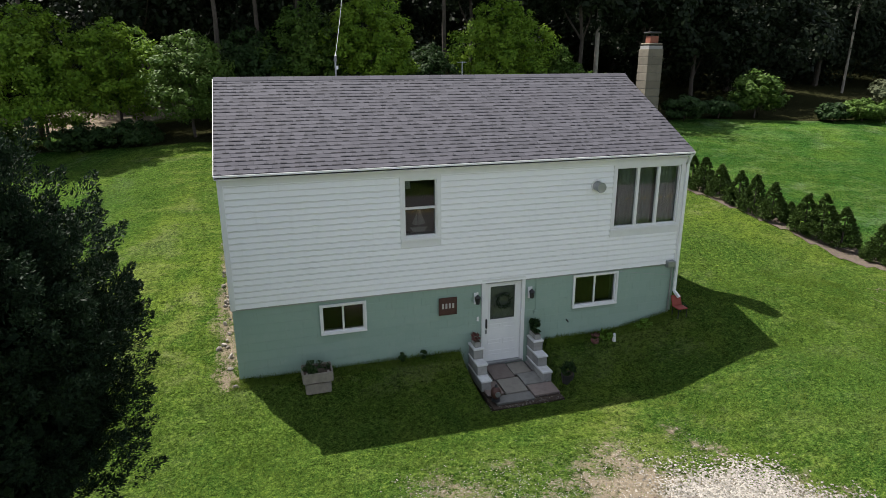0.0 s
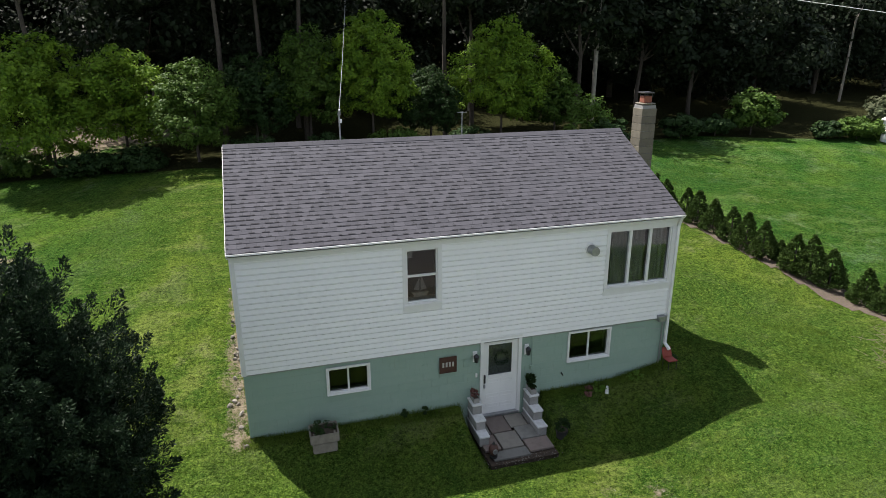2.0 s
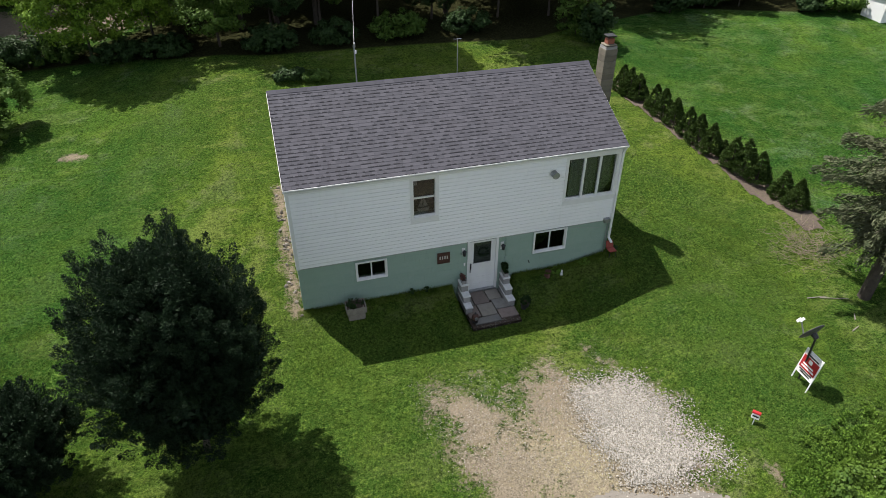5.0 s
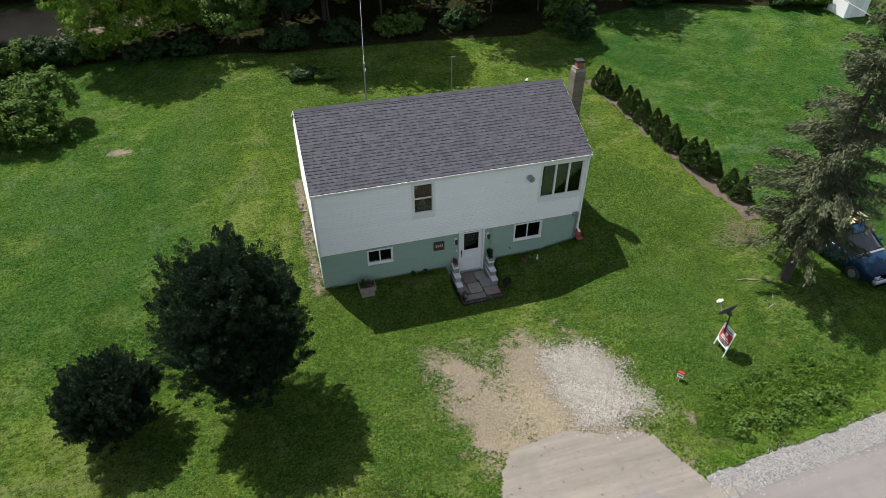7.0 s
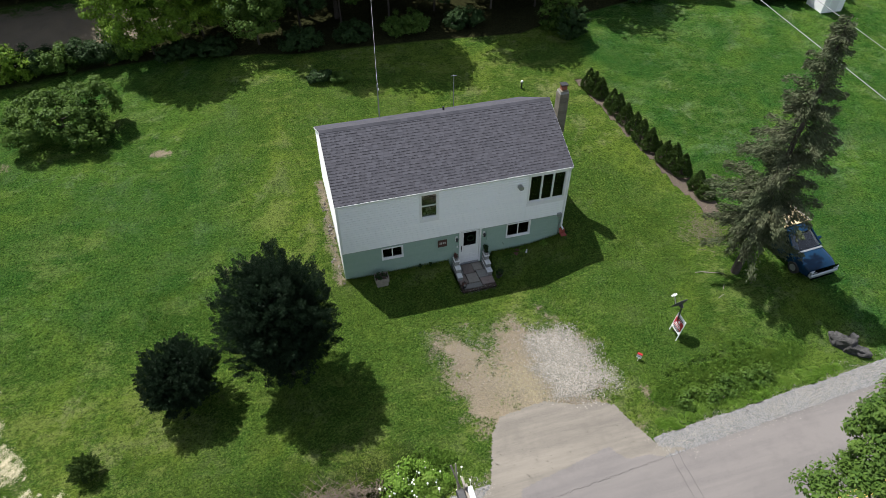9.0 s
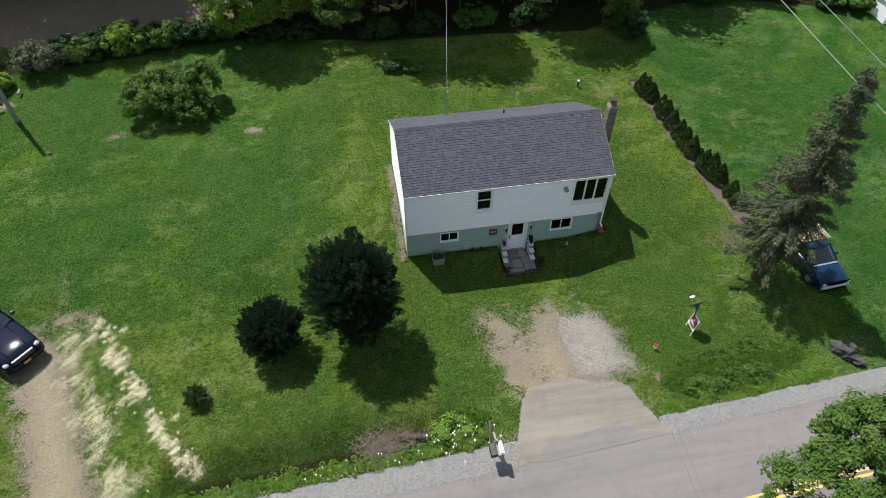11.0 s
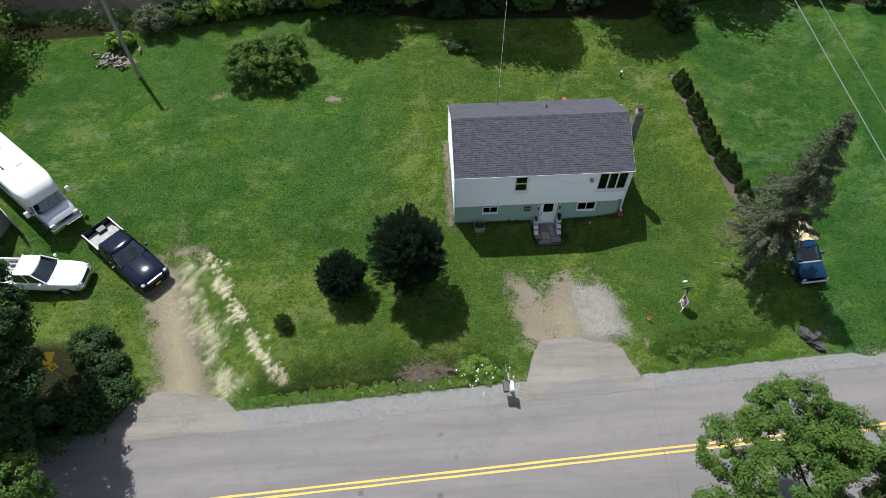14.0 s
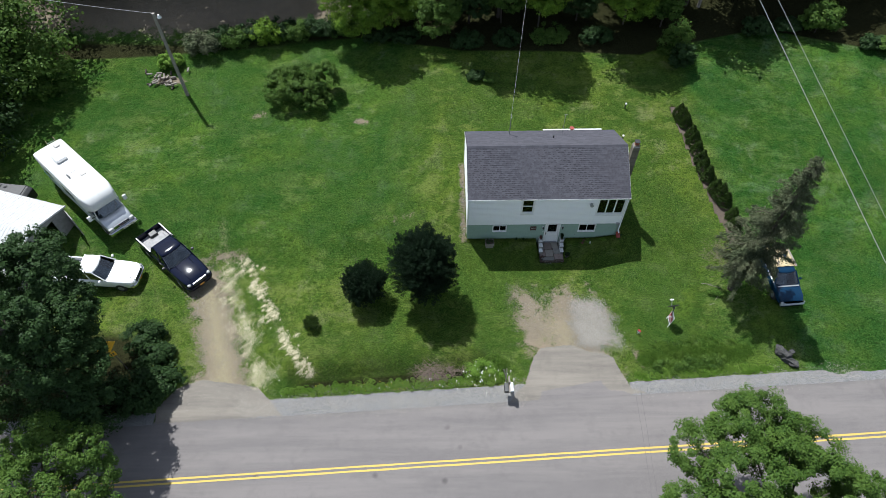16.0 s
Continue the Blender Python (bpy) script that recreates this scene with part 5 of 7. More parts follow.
for i, (x, y, r, h) in enumerate([(-20.9, -7.8, 1.1, 1.5), (-19.9, -9.2, 1.0, 1.3), (-19.0, -10.9, 1.2, 1.4), (-20.2, -11.6, 1.4, 1.7), (-22, -12.2, 1.8, 2.2), (-25, -12.4, 1.9, 2.3)]):
    broadleaf("roadside_shrub", (x, y), h, [(0, 0, h * 0.5, r, r, h * 0.5), (0.5, 0.4, h * 0.35, r * 0.8, r * 0.8, h * 0.4)], 3600, 0.09, "dark_leaf", "dense dark green roadside shrub", "shrub", 0.03, 80 + i, "thicket beside the lane", sub=24, tight=0.24)
for i, (x, y, h, w) in enumerate([(-37, 17, 9, 8), (-39, 9, 9, 8), (-44, 22, 12, 9), (-33, 27.5, 8, 6)]):
    broadleaf("yard_tree", (x, y), h, blob_tree(h, w, rt, 10, 0.15), 14000, 0.17, "maple" if i == 0 else "dark_leaf", "broad leafy tree at the yard edge", seed=90 + i, trunk_r=0.2, tight=0.22, sub=36, group="trees beside the side yard")
# hedge line and single bushes at the back
for i, (x, y, h, w, m) in enumerate([(-22.3, 19.6, 2.2, 3.0, "spruce"), (-19.5, 20.2, 1.8, 2.4, "maple"), (-16.8, 20.4, 2.3, 2.6, "bright"), (-14.2, 20.6, 1.8, 2.6, "maple"), (-11.6, 20.8, 1.8, 2.4, "dark_leaf"),
                                     (-25.0, 18.2, 1.3, 2.0, "weed"), (0.6, 18.4, 1.4, 2.6, "dark_leaf"), (4.0, 18.6, 1.3, 2.4, "dark_leaf"), (7.6, 18.9, 1.5, 2.8, "maple"), (11.5, 18.8, 1.4, 2.6, "dark_leaf"), (18.0, 15.6, 2.4, 2.0, "dark_leaf"), (17.6, 17.2, 3.2, 2.4, "maple"),
                                     (1.2, 14.7, 0.45, 1.5, "dark_leaf"), (2.4, 14.4, 0.4, 1.3, "maple"), (-20.9, 20.5, 1.6, 2.4, "dark_leaf"), (-18.2, 20.9, 1.7, 2.6, "dark_leaf"), (-15.5, 21.2, 1.7, 2.6, "dark_leaf"), (-12.8, 21.3, 1.6, 2.4, "dark_leaf"), (-10.2, 21.0, 1.5, 2.4, "maple"), (-7.0, 19.9, 1.3, 2.4, "dark_leaf"), (-4.6, 19.4, 1.2, 2.2, "dark_leaf")]):
    broadleaf("shrub", (x, y), h, [(0, 0, h * 0.55, w * 0.42, w * 0.42, h * 0.42), (w * 0.22, 0.1, h * 0.4, w * 0.32, w * 0.34, h * 0.36), (-w * 0.24, -0.1, h * 0.42, w * 0.32, w * 0.32, h * 0.36)], 4200, 0.085, m, "leafy shrub at the back of the lawn", "shrub", 0.03, 120 + i, "shrubs along the back yard", sub=26, tight=0.22)
broadleaf("lilac_bush", (-12.9, 13.5), 2.9, [(0.2, -0.4, 1.3, 1.5, 1.0, 1.0), (1.9, 0.6, 1.9, 1.1, 1.1, 1.2), (-2.0, -0.3, 1.1, 1.1, 1.1, 1.0), (1.2, -0.9, 0.9, 1.2, 0.9, 0.8), (-1.0, 1.2, 1.5, 1.0, 0.9, 1.0), (0.4, 1.4, 1.6, 1.2, 0.8, 1.0), (-2.2, 1.2, 1.3, 0.8, 0.8, 0.8)], 30000, 0.07, "maple", "broad spreading green bush on the back lawn", "bush", 0.05, 140, tight=0.17, sub=60)
for i, (x, y, h, w, m) in enumerate([(30.5, 19.6, 3.0, 3.4, "maple"), (36.4, 17.2, 1.4, 3.2, "maple"), (39.3, 17.6, 3.0, 3.4, "spruce"), (34.6, 17.6, 1.1, 2.2, "dark_leaf"), (25.2, 19.4, 1.5, 2.6, "dark_leaf"), (28, 19.8, 1.3, 2.2, "dark_leaf")]):
    broadleaf("garden_shrub", (x, y), h, [(0, 0, h * 0.6, w * 0.4, w * 0.4, h * 0.3), (w * 0.2, 0.1, h * 0.45, w * 0.34, w * 0.34, h * 0.3), (-w * 0.24, 0, h * 0.5, w * 0.3, w * 0.3, h * 0.3)], 5000, 0.12, m, "leafy garden shrub beside the far lawn", "shrub", 0.05, 150 + i, "garden bed shrubs", sub=24, tight=0.22)
# tall trees that shade the back edge of the lawns
for i, (x, y, h, w, base) in enumerate([(1.2, 23.0, 15.5, 6.0, 0.6), (-9.4, 23.0, 15.5, 4.4, 0.62), (-0.8, 22.4, 17, 5.0, 0.64), (3.4, 22.2, 17.5, 5.0, 0.64), (11.4, 22.6, 17, 5.0, 0.64), (20.3, 23.6, 14, 6.5, 0.5), (26, 25.5, 13, 6, 0.35), (31, 26.5, 12, 6, 0.3), (-25, 29.5, 16, 7, 0.35), (-19.5, 29.5, 16, 6.5, 0.35), (-31, 30, 16, 7, 0.35), (-37, 30, 16, 7, 0.35), (37, 27, 11, 7, 0.3), (14.5, 27, 15, 6, 0.5), (3.4, 28.5, 15, 7, 0.4), (-5, 29.5, 14, 7, 0.35)]):
    broadleaf("forest_edge_tree", (x, y), h, blob_tree(h, w, rt, 11, base), 9000, 0.2, "shaded_wood_leaf", "tall dark tree at the edge of the woods", seed=170 + i, trunk_r=0.17, tight=0.26, sub=26, group="woods behind the house")


# verge weeds, flowers, grass
def tuft_field(name, n, region, height, width, material, seed, label, category, mask=None, spread=0.5, tri=True):
    """Single blades standing on the ground over a rectangle or where mask says so."""
    rng = np.random.default_rng(seed)
    x0, x1, y0, y1 = region
    x, y = rng.uniform(x0, x1, n), rng.uniform(y0, y1, n)
    keep = np.ones(n, bool) if mask is None else rng.random(n) < mask(x, y)
    x, y = x[keep], y[keep]
    n = len(x)
    z = ground_z(x, y)
    h = height * rng.uniform(0.5, 1.3, n)
    a = rng.uniform(0, 6.283, n)
    wv = np.stack([np.cos(a), np.sin(a), 0 * a], 1) * (width * rng.uniform(0.6, 1.3, n))[:, None]
    tip = np.stack([rng.normal(0, spread, n) * h, rng.normal(0, spread, n) * h, h], 1)
    b = np.stack([x, y, z - 0.005], 1)
    v = np.stack([b - wv, b + wv, b + tip], 1).reshape(-1, 3)
    ob = mesh_np(name, v, np.arange(3 * n).reshape(-1, 3), M[material])
    return tagged(ob, label, category, kind="stuff")


def off_lawn(x, y):
    """How much of the lawn is left at a place: less on paths, under the house and past the road."""
    m = np.ones_like(x)
    for p in (DRIVE, LANE, PATCH):
        m = np.minimum(m, 1 - np.clip(inside(x, y, p, 1.2) * 1.25, 0, 0.97))
    m = np.where((x > -0.05) & (x < 10.62) & (y > -0.02) & (y < 6.15), 0, m)
    m = np.where((x > 4.9) & (x < 7.05) & (y > -2.0) & (y < 0.1), 0, m)
    m = np.where(y < road_y(x) + 0.95, 0, m)
    return m


def clumpy(x, y):
    return off_lawn(x, y) * np.clip(0.55 + 0.45 * np.sin(x * 3.1 + 1.7 * np.sin(y * 2.3)) * np.cos(y * 2.7 + x), 0.1, 1)


tuft_field("grass", 420000, (-9, 16, -10.2, 1.5), 0.05, 0.0045, "grass", 1, "short mown lawn grass", "grass", clumpy)
tuft_field("grass", 300000, (-20, 26, -11, 17), 0.06, 0.006, "grass", 2, "short mown lawn grass", "grass", clumpy)
tuft_field("wall_base_grass", 9000, (-0.2, 10.7, -0.3, -0.02), 0.1, 0.005, "grass", 3, "longer unmown grass along the house wall", "grass", off_lawn)
def weed_bank(name, n, x0, x1, mid, half, height, leaf, material, seed, label, ends=1.0, edge=0.95):
    """Leafy weeds in uneven clumps along the road: mid and half are metres from the road's near edge."""
    rng = np.random.default_rng(seed)
    m = max(40, int((x1 - x0) * half * 60))
    cx = rng.uniform(x0, x1, m)
    taper = np.clip(np.minimum(cx - x0, x1 - cx) / ends + 0.25, 0.25, 1)
    cy = road_y(cx) + mid + np.clip(rng.normal(0, 0.55, m), -1.2, 1.2) * half * taper
    r, h = rng.uniform(0.06, 0.24, m), height * rng.uniform(0.45, 1.25, m) * taper
    pick = rng.integers(0, m, n)
    g = rng.normal(0, 1, (n, 3))
    g /= np.linalg.norm(g, axis=1)[:, None]
    px, py = cx[pick] + g[:, 0] * r[pick], cy[pick] + g[:, 1] * r[pick]
    py = np.maximum(py, road_y(px) + edge)
    p = np.stack([px, py, ground_z(px, py) + np.abs(g[:, 2]) * h[pick] * rng.uniform(0.5, 1, n) + 0.01], 1)
    v, f = leaf_quads(p, leaf, 0.5, rng, 0.5, g + np.array([0, 0, 0.6]))
    tagged(mesh_np(name, v, f, M[material]), label, "weeds", kind="stuff")


weed_bank("verge_weeds", 46000, -11.6, 2.3, 1.5, 0.42, 0.28, 0.034, "weed", 4, "bright green leafy roadside weeds along the ditch")
weed_bank("verge_weeds", 36000, 10.2, 18.6, 1.02, 0.3, 0.14, 0.03, "weed", 5, "bright green low weeds along the verge", 1.0, 0.68)
weed_bank("verge_thicket", 46000, 10.4, 17.6, 2.15, 0.9, 0.2, 0.034, "thicket", 8, "low thicket of leafy green weeds on the bank", 2.5)
weed_bank("verge_thicket", 9000, 0.2, 2.3, 2.3, 0.6, 0.4, 0.036, "thicket", 9, "low leafy weed thicket beside the mailbox")
tuft_field("rough_grass", 60000, (-11.5, 1.0, -11.4, -7.2), 0.13, 0.008, "rough", 7, "rough unmown olive grass on the ditch bank", "weeds", lambda x, y: np.clip(1.05 - np.abs(y - road_y(x) - 2.5) / 1.9, 0, 1) ** 1.6)
broadleaf("weed_clump", (0.5, -10.0), 0.6, [(0, 0, 0.3, 0.9, 0.6, 0.35), (0.9, -0.3, 0.25, 0.6, 0.5, 0.3)], 3000, 0.05, "weed", "leafy green weed clump by the ditch", "weeds", 0, 200, sub=24)
broadleaf("weed_clump", (12.2, -9.9), 0.5, [(0, 0, 0.2, 0.9, 0.5, 0.25), (1.6, 0.2, 0.2, 0.9, 0.5, 0.25), (3.0, 0.3, 0.2, 0.8, 0.45, 0.25)], 4000, 0.05, "maple", "leafy green weed clump by the verge", "weeds", 0, 201, sub=24)


def flowers(name, n, cx, cy, sx, sy, r, material, seed, label):
    rng = np.random.default_rng(seed)
    bm = bmesh.new()
    for i in range(n):
        x, y = rng.normal(cx, sx), rng.normal(cy, sy)
        z = gz(x, y) + rng.uniform(0.25, 0.5)
        bmesh.ops.create_cone(bm, cap_ends=True, segments=6, radius1=r * rng.uniform(0.6, 1.2), radius2=r * 0.4, depth=0.02, matrix=Matrix.Translation((x, y, z)) @ Euler((rng.normal(0, 0.3), rng.normal(0, 0.3), 0)).to_matrix().to_4x4())
        rod(bm, (x, y, z), (x + 0.02, y, z - 0.45), 0.006, 0.004, 4, False)
    me_ob = part(name, bm, M[material])
    tagged(me_ob, label, "flowers", kind="stuff")


flowers("white_wildflowers", 46, 0.6, -10.3, 0.9, 0.45, 0.042, "petal", 1, "white flat-topped wildflowers among the weeds")
flowers("white_wildflowers", 16, -4.5, -10.9, 2.6, 0.3, 0.03, "petal", 3, "scattered white wildflowers along the ditch")
flowers("yellow_wildflowers", 20, -4.5, -11.1, 2.6, 0.25, 0.028, "yellowpetal", 2, "small yellow wildflowers along the ditch")
bp = thing("brush_pile", (-2.0, -9.9, gz(-2.0, -9.9)), "pile of dry pale brown cut stalks beside the ditch", "brush pile")
bm = bmesh.new()
for i in range(620):
    x, y = -2.4 + rb.gauss(0, 0.55), -10.1 + rb.gauss(0, 0.28)
    z = gz(x, y) + rb.uniform(0.02, 0.35)
    a = rb.choice((0.4, 2.2, 3.6, 3.9, 5.5)) + rb.gauss(0, 0.35)
    ln = rb.uniform(0.25, 0.75)
    rod(bm, (x, y, z), (x + ln * math.cos(a), y + ln * math.sin(a), z + rb.uniform(-0.2, 0.1)), 0.007, 0.003, 4, False)
part("dry_brush", bm, M["twig"], bp)["kind"] = "stuff"
bp2 = thing("brush_pile", (-0.6, -9.9, gz(-0.6, -9.9)), "heap of pale dry leaves and clippings by the ditch", "brush pile")
rngp = np.random.default_rng(77)
pp, _ = cloud([(-0.7, -9.95, gz(-0.7, -9.95) + 0.1, 0.9, 0.4, 0.15)], 1500, rngp, 20, 0.25)
v, f = leaf_quads(pp, 0.04, 0.5, rngp)
mesh_np("dry_leaves", v, f, M["twig"], bp2)
# scattered straw along the lane
def straw(name, line, width, n, seed):
    """Short flat stalks in ragged patches of many sizes along a line."""
    rng = np.random.default_rng(seed)
    ln = np.array(line, float)
    k = 26 * (len(ln) - 1)
    u = rng.uniform(0, len(ln) - 1.001, k)
    i = u.astype(int)
    cen = ln[i] + (ln[i + 1] - ln[i]) * (u - i)[:, None] + rng.normal(0, width * 0.36, (k, 2))
    rad = width * rng.uniform(0.06, 0.34, k) ** 1.0
    wgt = rad ** 1.6
    pick = rng.choice(k, n, p=wgt / wgt.sum())
    g = rng.normal(0, 0.55, (n, 2)) * np.stack([rad, rad * rng.uniform(0.8, 1.7, k)], 1)[pick]
    g += 0.35 * rad[pick][:, None] * np.stack([np.sin(9 * g[:, 1] / width), np.cos(7 * g[:, 0] / width)], 1)
    pk = cen[pick] + g
    c = np.stack([pk[:, 0], pk[:, 1], ground_z(pk[:, 0], pk[:, 1]) + rng.uniform(0.012, 0.055, n)], 1)
    v, f = leaf_quads(c, 0.026, 0.17, rng, 2.2)
    tagged(mesh_np(name, v, f, M["straw"]), "pale straw mulch scattered over bare soil", "straw", kind="stuff")


straw("straw", [(-15.4, -1.3), (-14.3, -3.7), (-13.0, -6.1), (-11.2, -8.8), (-9.7, -10.1)], 0.75, 30000, 1)
straw("straw", [(-16.6, -1.7), (-16.2, -4.0), (-15.2, -6.0), (-14.4, -7.4), (-13.5, -10.1), (-12.6, -10.5)], 1.15, 26000, 2)


def pebbles(name, poly, n, size, seed, label, flat=None, soft=0.9):
    rng = np.random.default_rng(seed)
    p = np.array(poly, float)
    x, y = rng.uniform(p[:, 0].min() - 0.5, p[:, 0].max() + 0.5, 3 * n), rng.uniform(p[:, 1].min() - 0.5, p[:, 1].max() + 0.5, 3 * n)
    k = inside(x, y, p, soft) + 0.1 * np.sin(2.3 * x + 2 * np.sin(1.9 * y)) * np.cos(2.9 * y + x) + rng.normal(0, 0.15, 3 * n) > 0.54
    x, y = x[k][:n], y[k][:n]
    n = len(x)
    s = size * rng.uniform(0.5, 1.4, n)
    base = np.array([(1, 0, 0), (0, 1, 0), (-1, 0, 0), (0, -1, 0), (0, 0, 0.45), (0, 0, -0.5)])
    v = base[None] * s[:, None, None] * rng.uniform(0.7, 1.25, (n, 6, 1))
    a = rng.uniform(0, 6.283, n)
    c, q = np.cos(a)[:, None], np.sin(a)[:, None]
    v = np.stack([v[..., 0] * c - v[..., 1] * q, v[..., 0] * q + v[..., 1] * c, v[..., 2]], -1)
    v += np.stack([x, y, (np.maximum(ground_z(x, y), ROAD_Z) if flat is None else flat + 0 * x) + 0.01], -1)[:, None]
    tri = np.array([(0, 1, 4), (1, 2, 4), (2, 3, 4), (3, 0, 4), (1, 0, 5), (2, 1, 5), (3, 2, 5), (0, 3, 5)])
    f = (np.arange(n)[:, None, None] * 6 + tri[None]).reshape(-1, 3)
    tagged(mesh_np(name, v.reshape(-1, 3), f, M["pebble"]), label, "gravel", kind="stuff")


sheet("mulch_bed", [(16.4, 11.4), (17.3, 11.5), (17.9, 8.0), (18.3, 5.2), (19.1, 2.4), (19.4, 0.2), (19.2, -1.0), (18.2, -1.1), (18.25, 0.4), (17.6, 3.2), (17.0, 6.2), (16.7, 9.4)], 0.02, M["mulch"], "brown wood mulch bed under the shrubs", "mulch bed", 0.2, 0.06, 8)
pebbles("gravel", PATCH, 21000, 0.02, 1, "pale crushed stone gravel", None, 0.95)
pebbles("gravel", [q for q in DRIVE if q[1] > -8.8], 8000, 0.011, 2, "loose small stones on the dirt driveway")
pebbles("gravel", LANE, 9000, 0.014, 3, "loose small stones on the dirt lane")
pebbles("gravel", [(-14, -12.85), (3, -11.95), (3, -10.95), (-14, -11.85)], 12000, 0.018, 4, "loose grey shoulder gravel")
pebbles("gravel", [(9.6, -11.6), (24, -10.85), (24, -10.1), (9.6, -10.85)], 7000, 0.018, 6, "loose grey shoulder gravel")
# stones along the side wall
rs = random.Random(12)
for i in range(46):
    y = rs.uniform(-0.2, 6)
    x = -0.24 + rs.gauss(0, 0.09)
    r = rs.uniform(0.03, 0.075)
    bm = bmesh.new()
    bmesh.ops.create_icosphere(bm, subdivisions=1, radius=r, matrix=Matrix.Translation((x, y, gz(x, y) + r * 0.3)) @ Euler((rs.random() * 3, rs.random() * 3, 0)).to_matrix().to_4x4() @ Matrix.Diagonal((1.2, 0.8, 0.65, 1)))
    for v_ in bm.verts:
        v_.co += Vector((rs.uniform(-1, 1), rs.uniform(-1, 1), rs.uniform(-1, 1))) * r * 0.18
    tagged(part("stone", bm, M["fieldstone"]), "rough pale stone lying along the house wall", "stone", "stones along the side wall")

# ---- vehicles ----
def put(name, bm, material, parent, m, label="", smooth=False):
    bmesh.ops.transform(bm, matrix=m, verts=bm.verts)
    return part(name, bm, material, parent, label, smooth)


def rounded(pts, w, bevel=0.05, taper=None):
    """A side outline of (x, z) pairs drawn out to a width, with rounded edges; taper(z) narrows it."""
    bm = bmesh.new()
    prism(bm, pts, "y", -w / 2, w / 2)
    bmesh.ops.recalc_face_normals(bm, faces=bm.faces)
    if taper:
        for v in bm.verts:
            v.co.y *= taper(v.co.z)
    bmesh.ops.bevel(bm, geom=list(bm.edges), offset=bevel, segments=2, affect="EDGES", profile=0.6)
    return bm


def wheel(root, m, x, y, r, w=0.24):
    s = 1 if y > 0 else -1
    ty = rd((x, y - w / 2, r), (x, y + w / 2, r), r, r, 20)
    bmesh.ops.bevel(ty, geom=[e for e in ty.edges if len(e.link_faces) == 2 and any(len(f.verts) > 4 for f in e.link_faces)], offset=0.04, segments=1, affect="EDGES")
    t = put("wheel", ty, M["rubber"], root, m)
    put("rim", rd((x, y + s * w * 0.42, r), (x, y + s * w * 0.54, r), r * 0.62, r * 0.52, 12), M["metal"], t, m)


def loft(rings):
    """A skin through rings of points, closed at both ends."""
    bm = bmesh.new()
    rows_ = [[bm.verts.new(p) for p in r] for r in rings]
    n = len(rows_[0])
    for a, b in zip(rows_, rows_[1:]):
        for i in range(n):
            bm.faces.new((a[i], a[(i + 1) % n], b[(i + 1) % n], b[i]))
    bm.faces.new(rows_[0]), bm.faces.new(rows_[-1][::-1])
    return bm


def soft_edges(bm, width=0.03):
    """Rounded creases where faces meet sharply."""
    bmesh.ops.recalc_face_normals(bm, faces=bm.faces)
    es = [e for e in bm.edges if len(e.link_faces) == 2 and e.calc_face_angle(0) > 0.6]
    bmesh.ops.bevel(bm, geom=es, offset=width, segments=2, affect="EDGES", profile=0.6)
    return bm


def hull(stations, zb=0.38):
    """A car body from stations (x, half width, shoulder height, crown height) along its length."""
    out = []
    for x, hw, zs, zc in stations:
        half = [(hw * 0.94, zb), (hw, zb + 0.22), (hw, zs - 0.14), (hw * 0.95, zs - 0.02), (hw * 0.8, zs + 0.3 * (zc - zs)), (hw * 0.4, zc - 0.012)]
        out.append([(x, -a, b) for a, b in half] + [(x, a, b) for a, b in half[::-1]])
    return loft(out)


def cab_ring(z_, xa, xb, hw):
    return [Vector(p) for p in ((xa, -hw, z_), (xb - 0.16, -hw, z_), (xb - 0.045, -hw * 0.66, z_), (xb, 0, z_), (xb - 0.045, hw * 0.66, z_), (xb - 0.16, hw, z_), (xa, hw, z_))]


def shell(lower, upper, out):
    """A thin pane between two lines of points, out metres thick away from x = 0."""
    bm = bmesh.new()
    a, b = [bm.verts.new(p) for p in lower], [bm.verts.new(p) for p in upper]
    c_, d = [bm.verts.new(p + out) for p in lower], [bm.verts.new(p + out) for p in upper]
    for i in range(len(a) - 1):
        bm.faces.new((a[i], a[i + 1], b[i + 1], b[i])), bm.faces.new((c_[i], d[i], d[i + 1], c_[i + 1]))
        bm.faces.new((a[i], c_[i], c_[i + 1], a[i + 1])), bm.faces.new((b[i], b[i + 1], d[i + 1], d[i]))
    bm.faces.new((a[0], b[0], d[0], c_[0])), bm.faces.new((a[-1], c_[-1], d[-1], b[-1]))
    return bm


